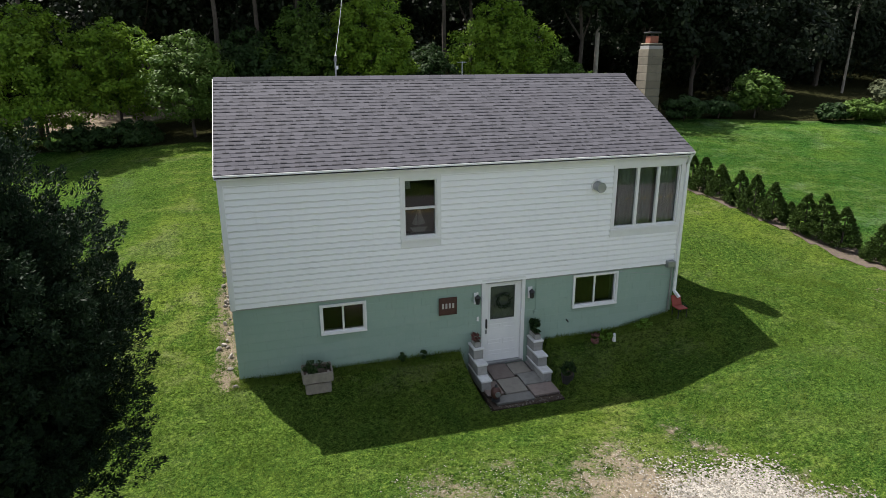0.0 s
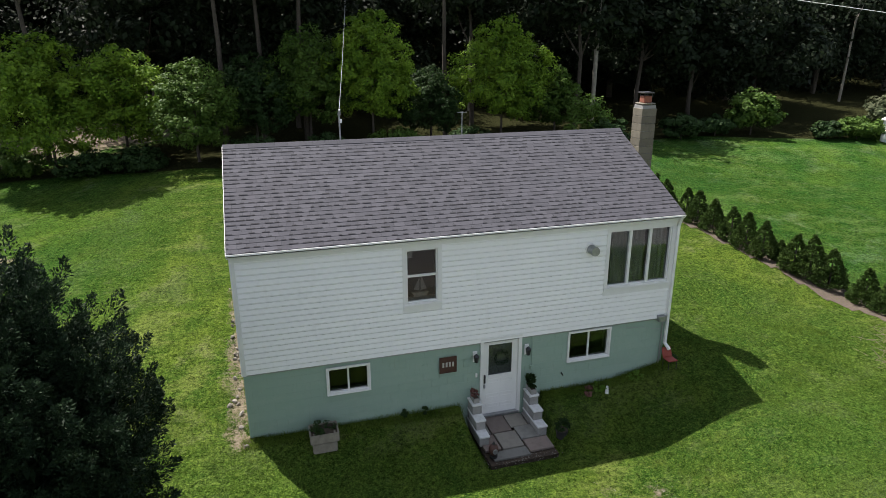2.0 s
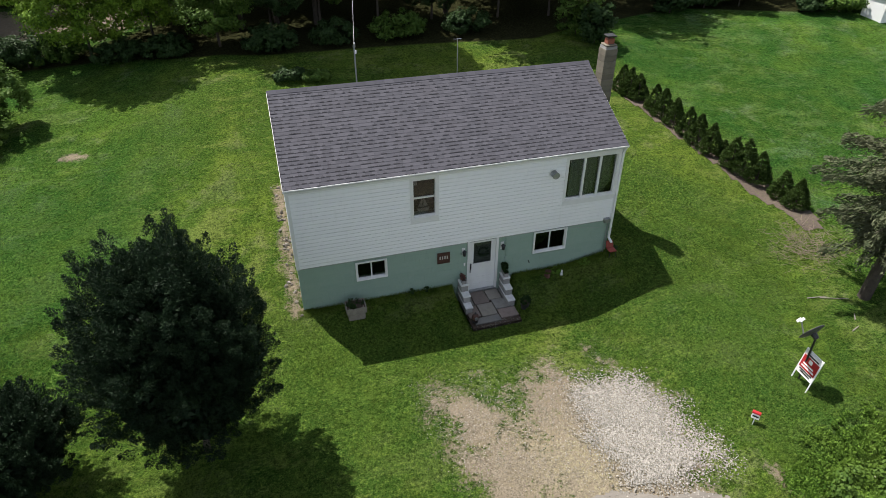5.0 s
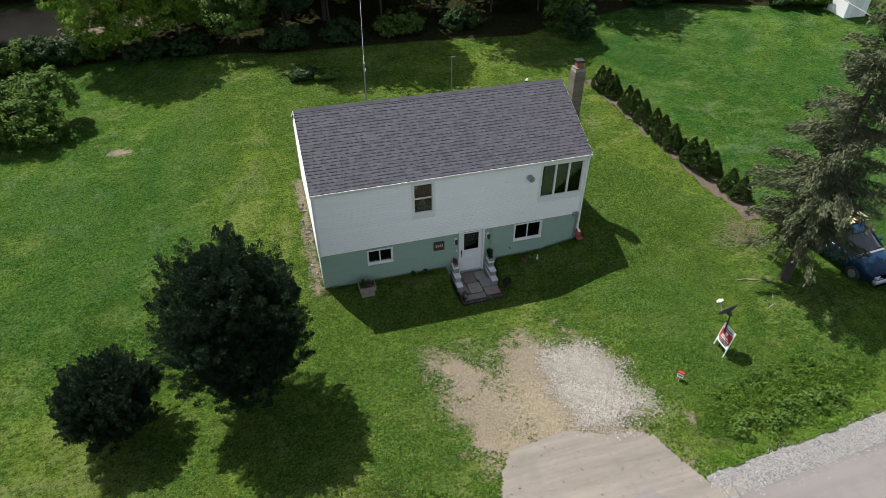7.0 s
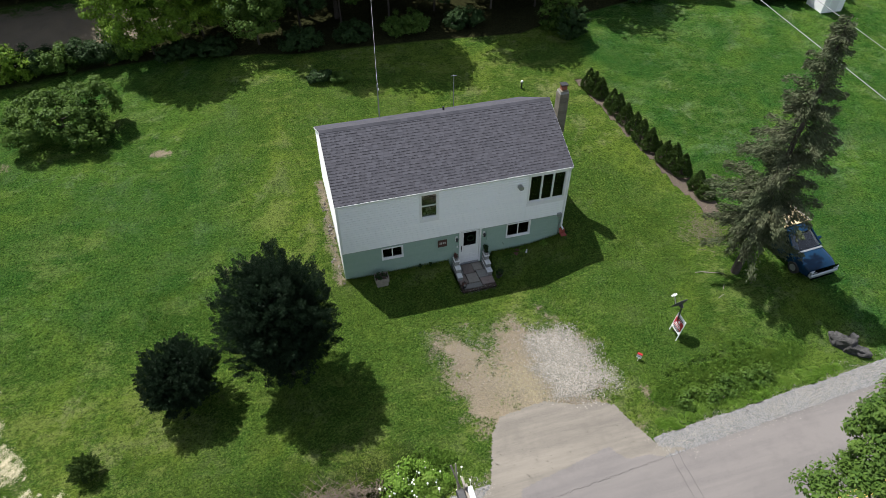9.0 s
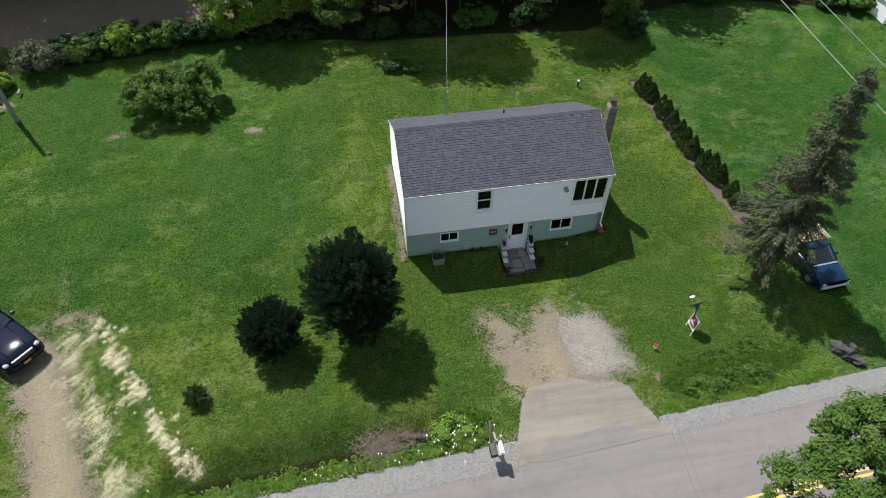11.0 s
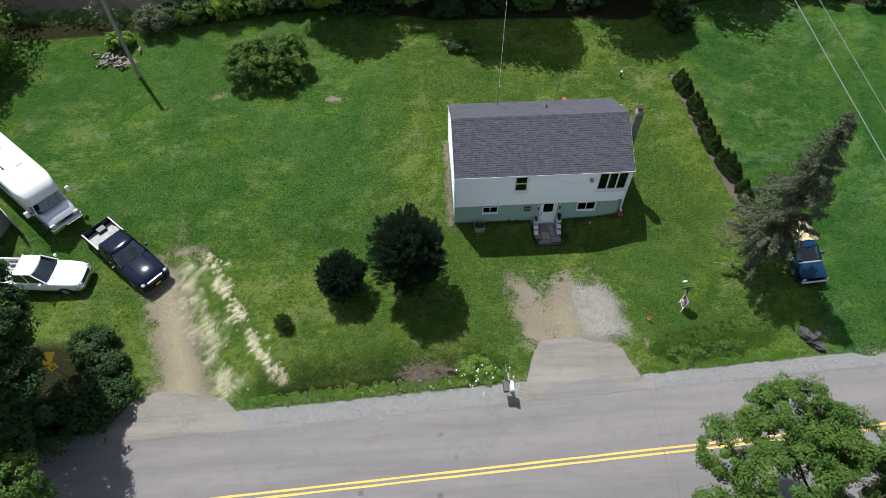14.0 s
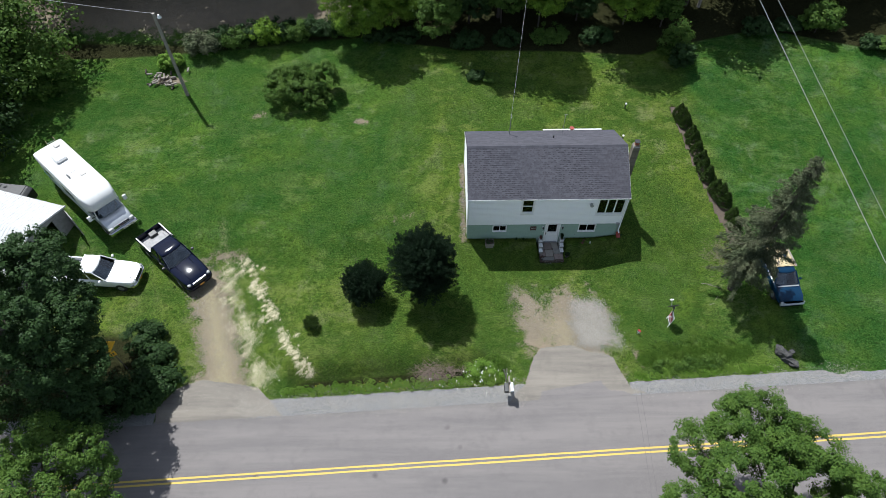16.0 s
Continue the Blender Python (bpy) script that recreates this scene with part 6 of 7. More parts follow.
def cabin(root, m, color, lo, hi, posts, rear=True):
    """Pillars, panes and roof over a solid interior toned like sky reflected in the glass; lo and hi are (z, rear x,
    front x, half width); posts: where side pillars stand, 0 rear to 1 front.
    """
    lo_r, hi_r = cab_ring(*lo), cab_ring(*hi)

    def between(i, t):
        return lo_r[i].lerp(hi_r[i], t)
    inset = (lo[0] - 0.05, lo[1] + 0.05, lo[2] - 0.06, lo[3] - 0.05)
    top = (hi[0], hi[1] + 0.05, hi[2] - 0.06, hi[3] - 0.05)
    put("interior", loft([cab_ring(*inset), cab_ring(*top)]), M["cabin"], root, m, "solid cabin mass toned for the sky's reflection in the glass")
    put("windshield", shell([between(i, 0.06) + Vector((0, 0.05 * (1 if i == 1 else -1 if i == 5 else 0), 0)) for i in (1, 2, 3, 4, 5)], [between(i, 0.96) + Vector((0, 0.05 * (1 if i == 1 else -1 if i == 5 else 0), 0)) for i in (1, 2, 3, 4, 5)], Vector((0.006, 0, 0))), M["carglass"], root, m)
    if rear:
        put("rear_window", shell([between(0, 0.12) + Vector((0, 0.08, 0)), between(6, 0.12) - Vector((0, 0.08, 0))], [between(0, 0.92) + Vector((0, 0.08, 0)), between(6, 0.92) - Vector((0, 0.08, 0))], Vector((-0.006, 0, 0))), M["carglass"], root, m)
    for s, r, f in ((-1, 0, 1), (1, 6, 5)):
        def along(u, t):
            return between(r, t).lerp(between(f, t), u)
        for u0, u1 in zip(posts, posts[1:]):
            put("side_window", shell([along(u0 + 0.03, 0.08), along(u1 - 0.03, 0.08)], [along(u0 + 0.03, 0.94), along(u1 - 0.03, 0.94)], Vector((0, 0.006 * s, 0))), M["carglass"], root, m)
        for u in posts:
            put("pillar", rd(tuple(along(u, -0.05)), tuple(along(u, 1.02)), 0.04, 0.036, 6), M[color], root, m)
    z_, xa, xb, hw = hi
    put("roof", loft([cab_ring(z_ - 0.03, xa - 0.02, xb + 0.02, hw + 0.015), cab_ring(z_ + 0.03, xa, xb - 0.02, hw - 0.02), cab_ring(z_ + 0.075, xa + 0.1, xb - 0.14, hw - 0.13), cab_ring(z_ + 0.09, xa + 0.35, xb - 0.4, hw - 0.4)]), M[color], root, m, "", True)


def pickup(at, heading, color, label, length=5.8, width=1.95, load=None, group=""):
    """A crew-cab pickup: x forward, y to its left."""
    x, y = at
    z = gz(x, y)
    root = thing("pickup_truck", (x, y, z), label, "pickup truck", group)
    m = Matrix.Translation((x, y, z)) @ Matrix.Rotation(radians(heading), 4, "Z")
    k = length / 5.8
    w = width
    h = w / 2
    put("body", soft_edges(hull([(-1.12 * k, h, 1.1, 1.16), (0.5 * k, h, 1.1, 1.17), (1.0 * k, h, 1.09, 1.19), (1.9 * k, h * 0.985, 1.05, 1.15), (2.5 * k, h * 0.94, 1.0, 1.07), (2.78 * k, h * 0.86, 0.93, 0.98), (2.92 * k, h * 0.76, 0.8, 0.84)])), M[color], root, m, "", True)
    cabin(root, m, color, (1.13, -1.08 * k, 1.16 * k, h * 0.93), (1.74, -0.86 * k, 0.42 * k, h * 0.76), (0.0, 0.5, 1.0))
    for s in (1, -1):
        put("hood_crease", rd((1.15 * k, s * h * 0.52, 1.165), (2.6 * k, s * h * 0.44, 1.035), 0.03, 0.022, 6), M[color], root, m, "", True)
        mir = put("mirror", bx(0.7 * k, 0.84 * k, s * (h + 0.14) - 0.1, s * (h + 0.14) + 0.1, 1.16, 1.36, bevel=0.04), M["black"] if color == "navy" else M[color], root, m)
        put("mirror_arm", rd((0.8 * k, s * h * 0.92, 1.17), (0.77 * k, s * (h + 0.1), 1.22), 0.025), M["black"], mir, m)
        put("headlight", bx(2.66 * k, 2.87 * k, s * h * 0.74 - 0.12, s * h * 0.74 + 0.12, 0.8, 0.95, bevel=0.05), M["lens"], root, m)
        put("bed_side", bx(-2.86 * k, -1.14 * k, s * (h - 0.06) - 0.06, s * (h - 0.06) + 0.06, 0.48, 1.13, bevel=0.03), M[color], root, m)
        put("bed_rail", bx(-2.84 * k, -1.14 * k, s * (h - 0.08) - 0.035, s * (h - 0.08) + 0.035, 1.13, 1.155, bevel=0.008), M["railcap"] if color == "navy" else M[color], root, m)
        put("wheel_arch_box", bx(-2.2 * k, -1.4 * k, s * (h - 0.24) - 0.12, s * (h - 0.24) + 0.12, 0.66, 0.88, bevel=0.03), M["bedliner"], root, m)
        put("tail_light", bx(-2.9 * k, -2.84 * k, s * (h - 0.08) - 0.05, s * (h - 0.08) + 0.05, 0.75, 1.08, bevel=0.015), M["brightred"], root, m)
        put("door_handle", bx(-0.05 * k, 0.12 * k, s * (h + 0.012) - 0.012, s * (h + 0.012) + 0.012, 0.98, 1.01), M["black"], root, m)
        put("door_seam", bx(-0.1 * k, -0.088 * k, s * (h + 0.003) - 0.004, s * (h + 0.003) + 0.004, 0.5, 1.08), M["black"], root, m)
        for xw in (1.85, -1.8):
            wheel(root, m, xw * k, s * (h - 0.1), 0.38)
    put("bed_floor", bx(-2.84 * k, -1.14 * k, -h + 0.1, h - 0.1, 0.55, 0.66), M["bedliner"], root, m)
    for i in range(7):
        yy = -0.6 + 0.2 * i
        put("bed_rib", bx(-2.8 * k, -1.2 * k, yy - 0.03, yy + 0.03, 0.66, 0.675), M["bedliner"], root, m)
    put("tailgate", bx(-2.9 * k, -2.83 * k, -h + 0.1, h - 0.1, 0.55, 1.13, bevel=0.025), M[color], root, m)
    put("bumper", soft_edges(loft([[(xx, -yy, 0.4), (xx, yy, 0.4), (xx, yy, 0.66), (xx, -yy, 0.66)] for xx, yy in ((2.6 * k, h), (2.85 * k, h * 0.92), (3.0 * k, h * 0.7))]), 0.04), M["chrome"] if color != "navy" else M["navy"], root, m, "", True)
    put("bumper", bx(-3.05 * k, -2.88 * k, -h + 0.05, h - 0.05, 0.45, 0.62, bevel=0.04), M["chrome"], root, m)
    put("grille", bx(2.86 * k, 2.95 * k, -0.5, 0.5, 0.68, 0.86, bevel=0.03), M["black"], root, m)
    put("grille_bar", bx(2.82 * k, 2.93 * k, -0.52, 0.52, 0.88, 0.93, bevel=0.015), M["chrome"], root, m)
    put("number_plate", bx(2.99 * k, 3.01 * k, -0.16, 0.16, 0.48, 0.62), M["amber"], root, m, "plain amber plate")
    for yy in (-0.45, 0.25):
        put("wiper", rd((1.14 * k, yy, 1.2), (0.98 * k, yy + 0.5, 1.3), 0.01), M["black"], root, m)
    if load:
        load(root, m, k, w)
    return root


def toolbox(root, m, k, w):
    put("tool_box", bx(-2.72 * k, -2.3 * k, -0.15, 0.4, 0.67, 1.02, bevel=0.03), M["black"], root, m, "black box in the truck bed")
    put("bed_panel", bx(-2.28 * k, -1.2 * k, -0.72, 0.72, 0.80, 0.82, bevel=0.006), M["bedliner"], root, m, "pale grey flat panel lying in the bed")
    put("paper_bag", bx(-1.5 * k, -1.25 * k, -0.35, 0.1, 0.82, 0.88, bevel=0.02), M["white"], root, m, "white bag in the bed")


pickup((-20.35, -1.5), -42, "navy", "dark navy blue crew-cab pickup parked at the lane end", 6.15, 2.0, toolbox)
pickup((-25.2, -2.7), -5, "carwhite", "white pickup truck parked on the grass", 5.6, 1.9)


# motorhome
def motorhome(at, heading):
    x, y = at
    z = gz(x, y)
    root = thing("motorhome", (x, y, z), "long white motorhome with a silver hood parked on the lawn", "motorhome")
    m = Matrix.Translation((x, y, z)) @ Matrix.Rotation(radians(heading), 4, "Z")
    body = []
    for xx, hw, zb, zt in ((-4.2, 1.0, 0.62, 2.95), (-4.12, 1.08, 0.55, 3.04), (-3.9, 1.12, 0.55, 3.09), (2.1, 1.12, 0.55, 3.1), (2.3, 1.12, 1.7, 3.08), (2.7, 1.06, 1.95, 2.98), (3.05, 0.94, 2.05, 2.74), (3.2, 0.82, 2.12, 2.45)):
        half = [(hw, zb), (hw, zt - 0.16), (hw - 0.05, zt - 0.05), (hw - 0.16, zt), (hw * 0.4, zt + 0.02)]
        body.append([(xx, -a, b) for a, b in half] + [(xx, a, b) for a, b in half[::-1]])
    put("body", soft_edges(loft(body), 0.03), M["rvwhite"], root, m, "", True)
    put("hood", soft_edges(hull([(2.2, 1.0, 1.38, 1.46), (3.0, 1.0, 1.3, 1.42), (3.7, 0.98, 1.18, 1.28), (4.1, 0.92, 1.02, 1.1), (4.28, 0.82, 0.86, 0.9)], 0.45)), M["silver"], root, m, "silver hood", True)
    cabin(root, m, "rvwhite", (1.36, 2.2, 3.35, 0.95), (2.06, 2.2, 2.95, 0.82), (0.1, 1.0), False)
    for s in (1, -1):
        put("roof_rail", bx(-4.0, 2.2, s * 1.04 - 0.02, s * 1.04 + 0.02, 3.05, 3.09, bevel=0.008), M["trim"], root, m)
        put("rear_rack", rd((-4.25, s * 0.3 + 0.45, 2.6), (-4.32, s * 0.3 + 0.45, 3.3), 0.022), M["tan"], root, m, "tan rack post")
        put("wiper", rd((3.3, s * 0.3, 1.42), (3.12, s * 0.3 + 0.35, 1.7), 0.012), M["black"], root, m)
    put("bumper", bx(4.15, 4.42, -1.05, 1.05, 0.45, 0.75, bevel=0.06), M["chrome"], root, m)
    put("grille", bx(4.2, 4.3, -0.6, 0.6, 0.78, 1.05, bevel=0.02), M["chrome"], root, m)
    for s in (1, -1):
        put("headlight", bx(4.1, 4.3, s * 0.8 - 0.15, s * 0.8 + 0.15, 0.78, 1.0, bevel=0.03), M["lens"], root, m)
        mir = put("mirror", bx(2.95, 3.1, s * 1.35 - 0.13, s * 1.35 + 0.13, 1.45, 1.9, bevel=0.04), M["white"], root, m)
        put("mirror_arm", rd((2.95, s * 0.98, 1.5), (3.0, s * 1.3, 1.6), 0.03), M["black"], mir, m)
        for a, b in ((-3.4, -2.3), (-0.6, 0.9)):
            put("side_window", bx(a, b, s * 1.12 - 0.01, s * 1.12 + 0.015, 1.7, 2.35), M["carglass"], root, m)
        put("stripe", bx(-4.1, 2.3, s * 1.12 - 0.005, s * 1.12 + 0.01, 1.15, 1.32), M["blue"], root, m)
        wheel(root, m, 3.3, s * 0.9, 0.4), wheel(root, m, -2.2, s * 1.0, 0.4)
    put("air_conditioner", bx(-2.6, -1.6, -0.4, 0.4, 3.1, 3.36, bevel=0.1), M["rvwhite"], root, m)
    put("roof_vent", bx(0.2, 0.65, 0.1, 0.55, 3.1, 3.16, bevel=0.02), M["curtain"], root, m)
    put("roof_vent", bx(-0.6, -0.2, -0.2, 0.2, 3.1, 3.15, bevel=0.02), M["rvwhite"], root, m)
    put("antenna", bx(-0.2, 0.25, -0.55, -0.45, 3.12, 3.22, bevel=0.01), M["black"], root, m)
    for i in range(8):
        put("ladder_rung", rd((-4.28, 0.15, 0.8 + 0.32 * i), (-4.28, 0.75, 0.8 + 0.32 * i), 0.016), M["chrome"], root, m)
    put("roof_seam", bx(-3.95, 2.1, -0.9, -0.88, 3.105, 3.112), M["trim"], root, m)
    put("roof_seam", bx(-3.6, -3.58, -0.9, 0.9, 3.112, 3.118), M["trim"], root, m)
    put("skylight", bx(-3.7, -3.3, 0.3, 0.7, 3.12, 3.2, bevel=0.03), M["curtain"], root, m)
    for i in range(5):
        yy = -0.6 + 0.3 * i
        put("clearance_light", rd((2.45 - 0.06 * abs(i - 2), yy, 3.06), (2.52 - 0.06 * abs(i - 2), yy, 3.1), 0.04, 0.03, 8), M["bedliner"], root, m)


motorhome((-27.35, 3.5), -42)


# blue car with a loaded roof under the spruce
def wagon(at, heading):
    x, y = at
    z = gz(x, y)
    root = thing("blue_car", (x, y, z), "dark blue car with a loaded roof under the spruce", "car")
    m = Matrix.Translation((x, y, z)) @ Matrix.Rotation(radians(heading), 4, "Z")
    put("body", soft_edges(hull([(-2.2, 0.8, 0.86, 0.95), (-1.9, 0.86, 0.92, 1.0), (0.6, 0.88, 0.92, 1.0), (1.2, 0.87, 0.88, 0.97), (1.8, 0.84, 0.8, 0.88), (2.1, 0.76, 0.7, 0.76), (2.24, 0.64, 0.58, 0.62)], 0.3)), M["carblue"], root, m, "", True)
    cabin(root, m, "carblue", (0.96, -2.0, 1.15, 0.8), (1.44, -1.7, 0.45, 0.64), (0.0, 0.33, 0.66, 1.0))
    for s in (1, -1):
        put("headlight", bx(2.12, 2.25, s * 0.62 - 0.18, s * 0.62 + 0.18, 0.6, 0.7, bevel=0.03), M["silver"], root, m)
        put("mirror", bx(0.62, 0.76, s * 0.95 - 0.08, s * 0.95 + 0.08, 1.0, 1.12, bevel=0.03), M["carblue"], root, m)
        wheel(root, m, 1.35, s * 0.78, 0.31, 0.2), wheel(root, m, -1.35, s * 0.78, 0.31, 0.2)
    put("bumper", bx(2.1, 2.3, -0.8, 0.8, 0.38, 0.58, bevel=0.05), M["silver"], root, m)
    put("cowl", bx(1.1, 1.2, -0.7, 0.7, 0.955, 0.985, bevel=0.01), M["metal"], root, m)
    ld = thing("roof_load", tuple(m @ Vector((-0.8, 0, 1.5))), "crumpled tan tarp and boards lying on the car roof", "tarp")
    rr = random.Random(4)
    bm = bmesh.new()
    bmesh.ops.create_grid(bm, x_segments=16, y_segments=14, size=1.0, matrix=Matrix.Translation((-0.85, 0, 1.56)) @ Matrix.Diagonal((0.85, 0.74, 1, 1)))
    for v in bm.verts:
        v.co.z += 0.1 * noise.noise(v.co * 2.3) + 0.06 * noise.noise(v.co * 6)
    r = bmesh.ops.extrude_face_region(bm, geom=list(bm.faces))
    for v in r["geom"]:
        if isinstance(v, bmesh.types.BMVert):
            v.co.z += 0.03
    put("tarp", bm, M["tan"], ld, m)
    for i in range(7):
        a = rr.uniform(-0.7, 0.7)
        put("board", bx(-1.6 + rr.uniform(0, 0.3), -0.1 + rr.uniform(-0.3, 0.4), a - 0.05, a + 0.05, 1.66 + 0.02 * i, 1.68 + 0.02 * i), M["wood" if i % 2 else "tan"], ld, m)


wagon((20.65, -3.85), -86)
# white metal carport at the yard's edge
cp = thing("carport", (-31.8, -0.4, gz(-31.8, -0.4)), "white metal carport with a shallow gabled roof", "carport")
mc = Matrix.Translation((-31.78, -0.39, gz(-31.78, -0.39))) @ Matrix.Rotation(radians(-17), 4, "Z")
for s in (1, -1):
    bm = bmesh.new()
    prism(bm, [(0, 3.0), (s * 3.05, 2.2), (s * 3.05, 2.16), (0, 2.95)], "x", -4.0, 2.8)
    put("roof", bm, M["shedroof"], cp, mc)
    for i in range(28):
        bm = bmesh.new()
        xx = -3.95 + 0.25 * i
        prism(bm, [(0, 3.022), (s * 3.05, 2.222), (s * 3.05, 2.2), (0, 3.0)], "x", xx, xx + 0.03)
        put("roof_rib", bm, M["shedroof"], cp, mc)
    bm = bmesh.new()
    prism(bm, [(0, 3.04), (s * 3.1, 2.23), (s * 3.1, 2.1), (0, 2.9)], "x", 2.8, 2.84)
    put("rake_board", bm, M["trim"], cp, mc)
    put("side_wall", bx(-3.9, 2.7, s * 2.9 - 0.03, s * 2.9 + 0.03, -0.2, 2.2), M["shedwall"], cp, mc)
    put("front_wall", bx(2.68, 2.74, min(s * 1.7, s * 2.87), max(s * 1.7, s * 2.87), -0.2, 2.1), M["shedwall"], cp, mc)
bm = bmesh.new()
prism(bm, [(-2.9, 2.12), (-2.9, 2.2), (0, 2.93), (2.9, 2.2), (2.9, 2.12)], "x", 2.68, 2.74)
put("gable", bm, M["shedwall"], cp, mc)
put("back_wall", bx(-3.96, -3.9, -2.87, 2.87, -0.2, 2.2), M["shedwall"], cp, mc)
md = mc @ Matrix.Translation((2.74, 2.88, 0)) @ Matrix.Rotation(radians(-28), 4, "Z")
leaf = put("door_leaf", bx(0.0, 1.35, -0.03, 0.03, 0.05, 2.05, bevel=0.01), M["shedwall"], cp, md, "grey door leaf standing open")
put("door_brace", bx(0.05, 1.3, -0.045, -0.03, 1.0, 1.1), M["trim"], leaf, md)
gd = thing("gable_dish", tuple(mc @ Vector((2.84, 0.3, 2.6))), "small round pale dish fixed to the carport gable", "satellite dish")
put("dish", rd((2.95, 0.3, 2.62), (3.02, 0.3, 2.66), 0.12, 0.26, 16), M["white"], gd, mc)
put("stem", rd((2.78, 0.3, 2.6), (2.96, 0.3, 2.62), 0.03), M["metal"], gd, mc)
tr = thing("trailer", (-33.4, 3.3, gz(-33.4, 3.3)), "dark covered utility trailer beside the carport", "trailer")
mt_ = Matrix.Translation((-33.4, 3.3, gz(-33.4, 3.3))) @ Matrix.Rotation(radians(-8), 4, "Z")
put("body", rounded([(-1.9, 0.5), (1.9, 0.5), (1.9, 1.3), (1.6, 1.5), (-1.9, 1.5)], 1.6, 0.08), M["black"], tr, mt_)
put("lid", bx(-1.85, 1.55, -0.75, 0.75, 1.5, 1.55, bevel=0.02), M["black"], tr, mt_)
for s in (1, -1):
    wheel(tr, mt_, 0.2, s * 0.9, 0.33)
put("drawbar", bx(1.9, 3.0, -0.05, 0.05, 0.5, 0.58), M["black"], tr, mt_)

# ---- entry: flagstones, stepped side walls, pots ----
def slope_z(y):
    return -0.62 + 0.09 * y


pat = thing("patio", (6.0, -0.8, -0.66), "small patio of mixed grey and tan flagstones before the door", "patio")
SLABS = [(5.10, 5.48, -0.62, -0.02), (5.50, 6.02, -0.62, -0.02), (6.04, 6.50, -0.5, -0.02), (5.12, 5.52, -1.16, -0.64), (5.54, 6.08, -1.2, -0.64), (6.10, 6.64, -0.98, -0.52), (6.52, 6.66, -0.5, -0.05), (5.2, 6.1, -1.5, -1.22), (6.12, 6.74, -1.42, -1.0)]
rp = random.Random(2)
for i, (a, b, c_, d) in enumerate(SLABS):
    bm = bx(a + 0.005, b - 0.005, c_ + 0.005, d - 0.005, -0.05, 0.0, bevel=0.006)
    t = rp.uniform(-0.01, 0.01)
    for v in bm.verts:
        v.co.z += slope_z(v.co.y) + t
        v.co.x += 0.16 * -v.co.y * 0.25
    part("slab", bm, M[("slab", "slab_red", "slab_tan", "slab_red", "slab_tan", "slab", "slab", "slab", "slab_red")[i]], pat)
pebbles("gravel", [(5.3, -1.75), (6.6, -1.75), (6.75, -1.45), (5.2, -1.52)], 700, 0.014, 9, "fine gravel edging the patio", -0.79)
part("bedding", bx(5.15, 6.82, -1.6, 0.02, -0.98, -0.82), M["soil"], pat)


def step_wall(x0, x1, name_label):
    w = thing("stepped_wall", ((x0 + x1) / 2, -0.4, -0.6), name_label, "garden wall", "stepped walls beside the door")
    for i, yo in enumerate((-0.95, -0.68, -0.42)):
        zb = -0.75 + 0.27 * i
        yy = -0.04
        n = max(1, round((yy - yo) / 0.42))
        for k in range(n):
            a, b = yo + (yy - yo) * k / n, yo + (yy - yo) * (k + 1) / n
            part("block", bx(x0, x1, a + 0.004, b - 0.004, zb, zb + 0.225, bevel=0.008), M["greyblock"], w)
        part("cap", bx(x0 - 0.015, x1 + 0.015, yo - 0.02, yy, zb + 0.227, zb + 0.268, bevel=0.006), M["whitecap"], w, "white cap slab")
    return w


step_wall(5.10, 5.33, "grey concrete block wall stepping down with white caps"), step_wall(6.58, 6.81, "grey concrete block wall stepping down with white caps")


def pot(name, at, box_, soil_h, plant, label, n=500, size=0.035, seed=1, round_=False, mat="darkwood"):
    x, y, z = at
    w, d, h = box_
    t = thing(name, at, label, "planter")
    if round_:
        part("pot", rd((x, y, z), (x, y, z + h), w * 0.38, w * 0.5, 14), M[mat], t)
    else:
        bm = panel(x - w / 2, x + w / 2, z, z + h, [], y - d / 2, y + d / 2)
        part("trough", bm, M[mat], t)
    part("soil", bx(x - w * 0.42, x + w * 0.42, y - d * 0.42, y + d * 0.42, z + h, z + h + 0.01) if not round_ else rd((x, y, z + h - 0.01), (x, y, z + h + 0.008), w * 0.44, w * 0.44, 12), M["soil"], t)
    rng = np.random.default_rng(seed)
    p, o = cloud([(x, y, z + h + soil_h * 0.6, w * 0.5, d * 0.5, soil_h * 0.6)], n, rng, 12, 0.3)
    v, f = leaf_quads(p, size, 0.4, rng, 0.3, o)
    mesh_np("foliage", v, f, M[plant], t)
    return t


pot("flower_trough", (5.215, -0.22, 0.062), (0.14, 0.3, 0.12), 0.12, "pinkflower", "clay trough of dark red flowers on the stepped wall", 260, 0.03, 1, False, "greyblock")
pot("flower_trough", (6.695, -0.22, 0.062), (0.14, 0.34, 0.12), 0.26, "dark_leaf", "clay trough with a bushy green plant on the stepped wall", 700, 0.045, 2, False, "greyblock")
pot("flower_pot", (7.02, -1.3, gz(7.02, -1.3) - 0.12), (0.3, 0.3, 0.22), 0.2, "dark_leaf", "dark round pot with trailing green plants beside the patio", 420, 0.045, 3, True, "black")
owl = thing("lantern", (5.28, -1.36, -0.79), "dark metal lantern standing on the patio edge", "lantern")
part("base", rd((5.28, -1.36, -0.75), (5.28, -1.36, -0.7), 0.1, 0.09, 10), M["black"], owl)
bm = bmesh.new()
bmesh.ops.create_uvsphere(bm, u_segments=12, v_segments=8, radius=0.12, matrix=Matrix.Translation((5.28, -1.36, -0.56)) @ Matrix.Diagonal((1, 1, 1.25, 1)))
part("body", bm, M["darkwood"], owl, "", True)
part("glass", rd((5.28, -1.44, -0.55), (5.28, -1.49, -0.55), 0.06, 0.06, 12), M["metal"], owl)
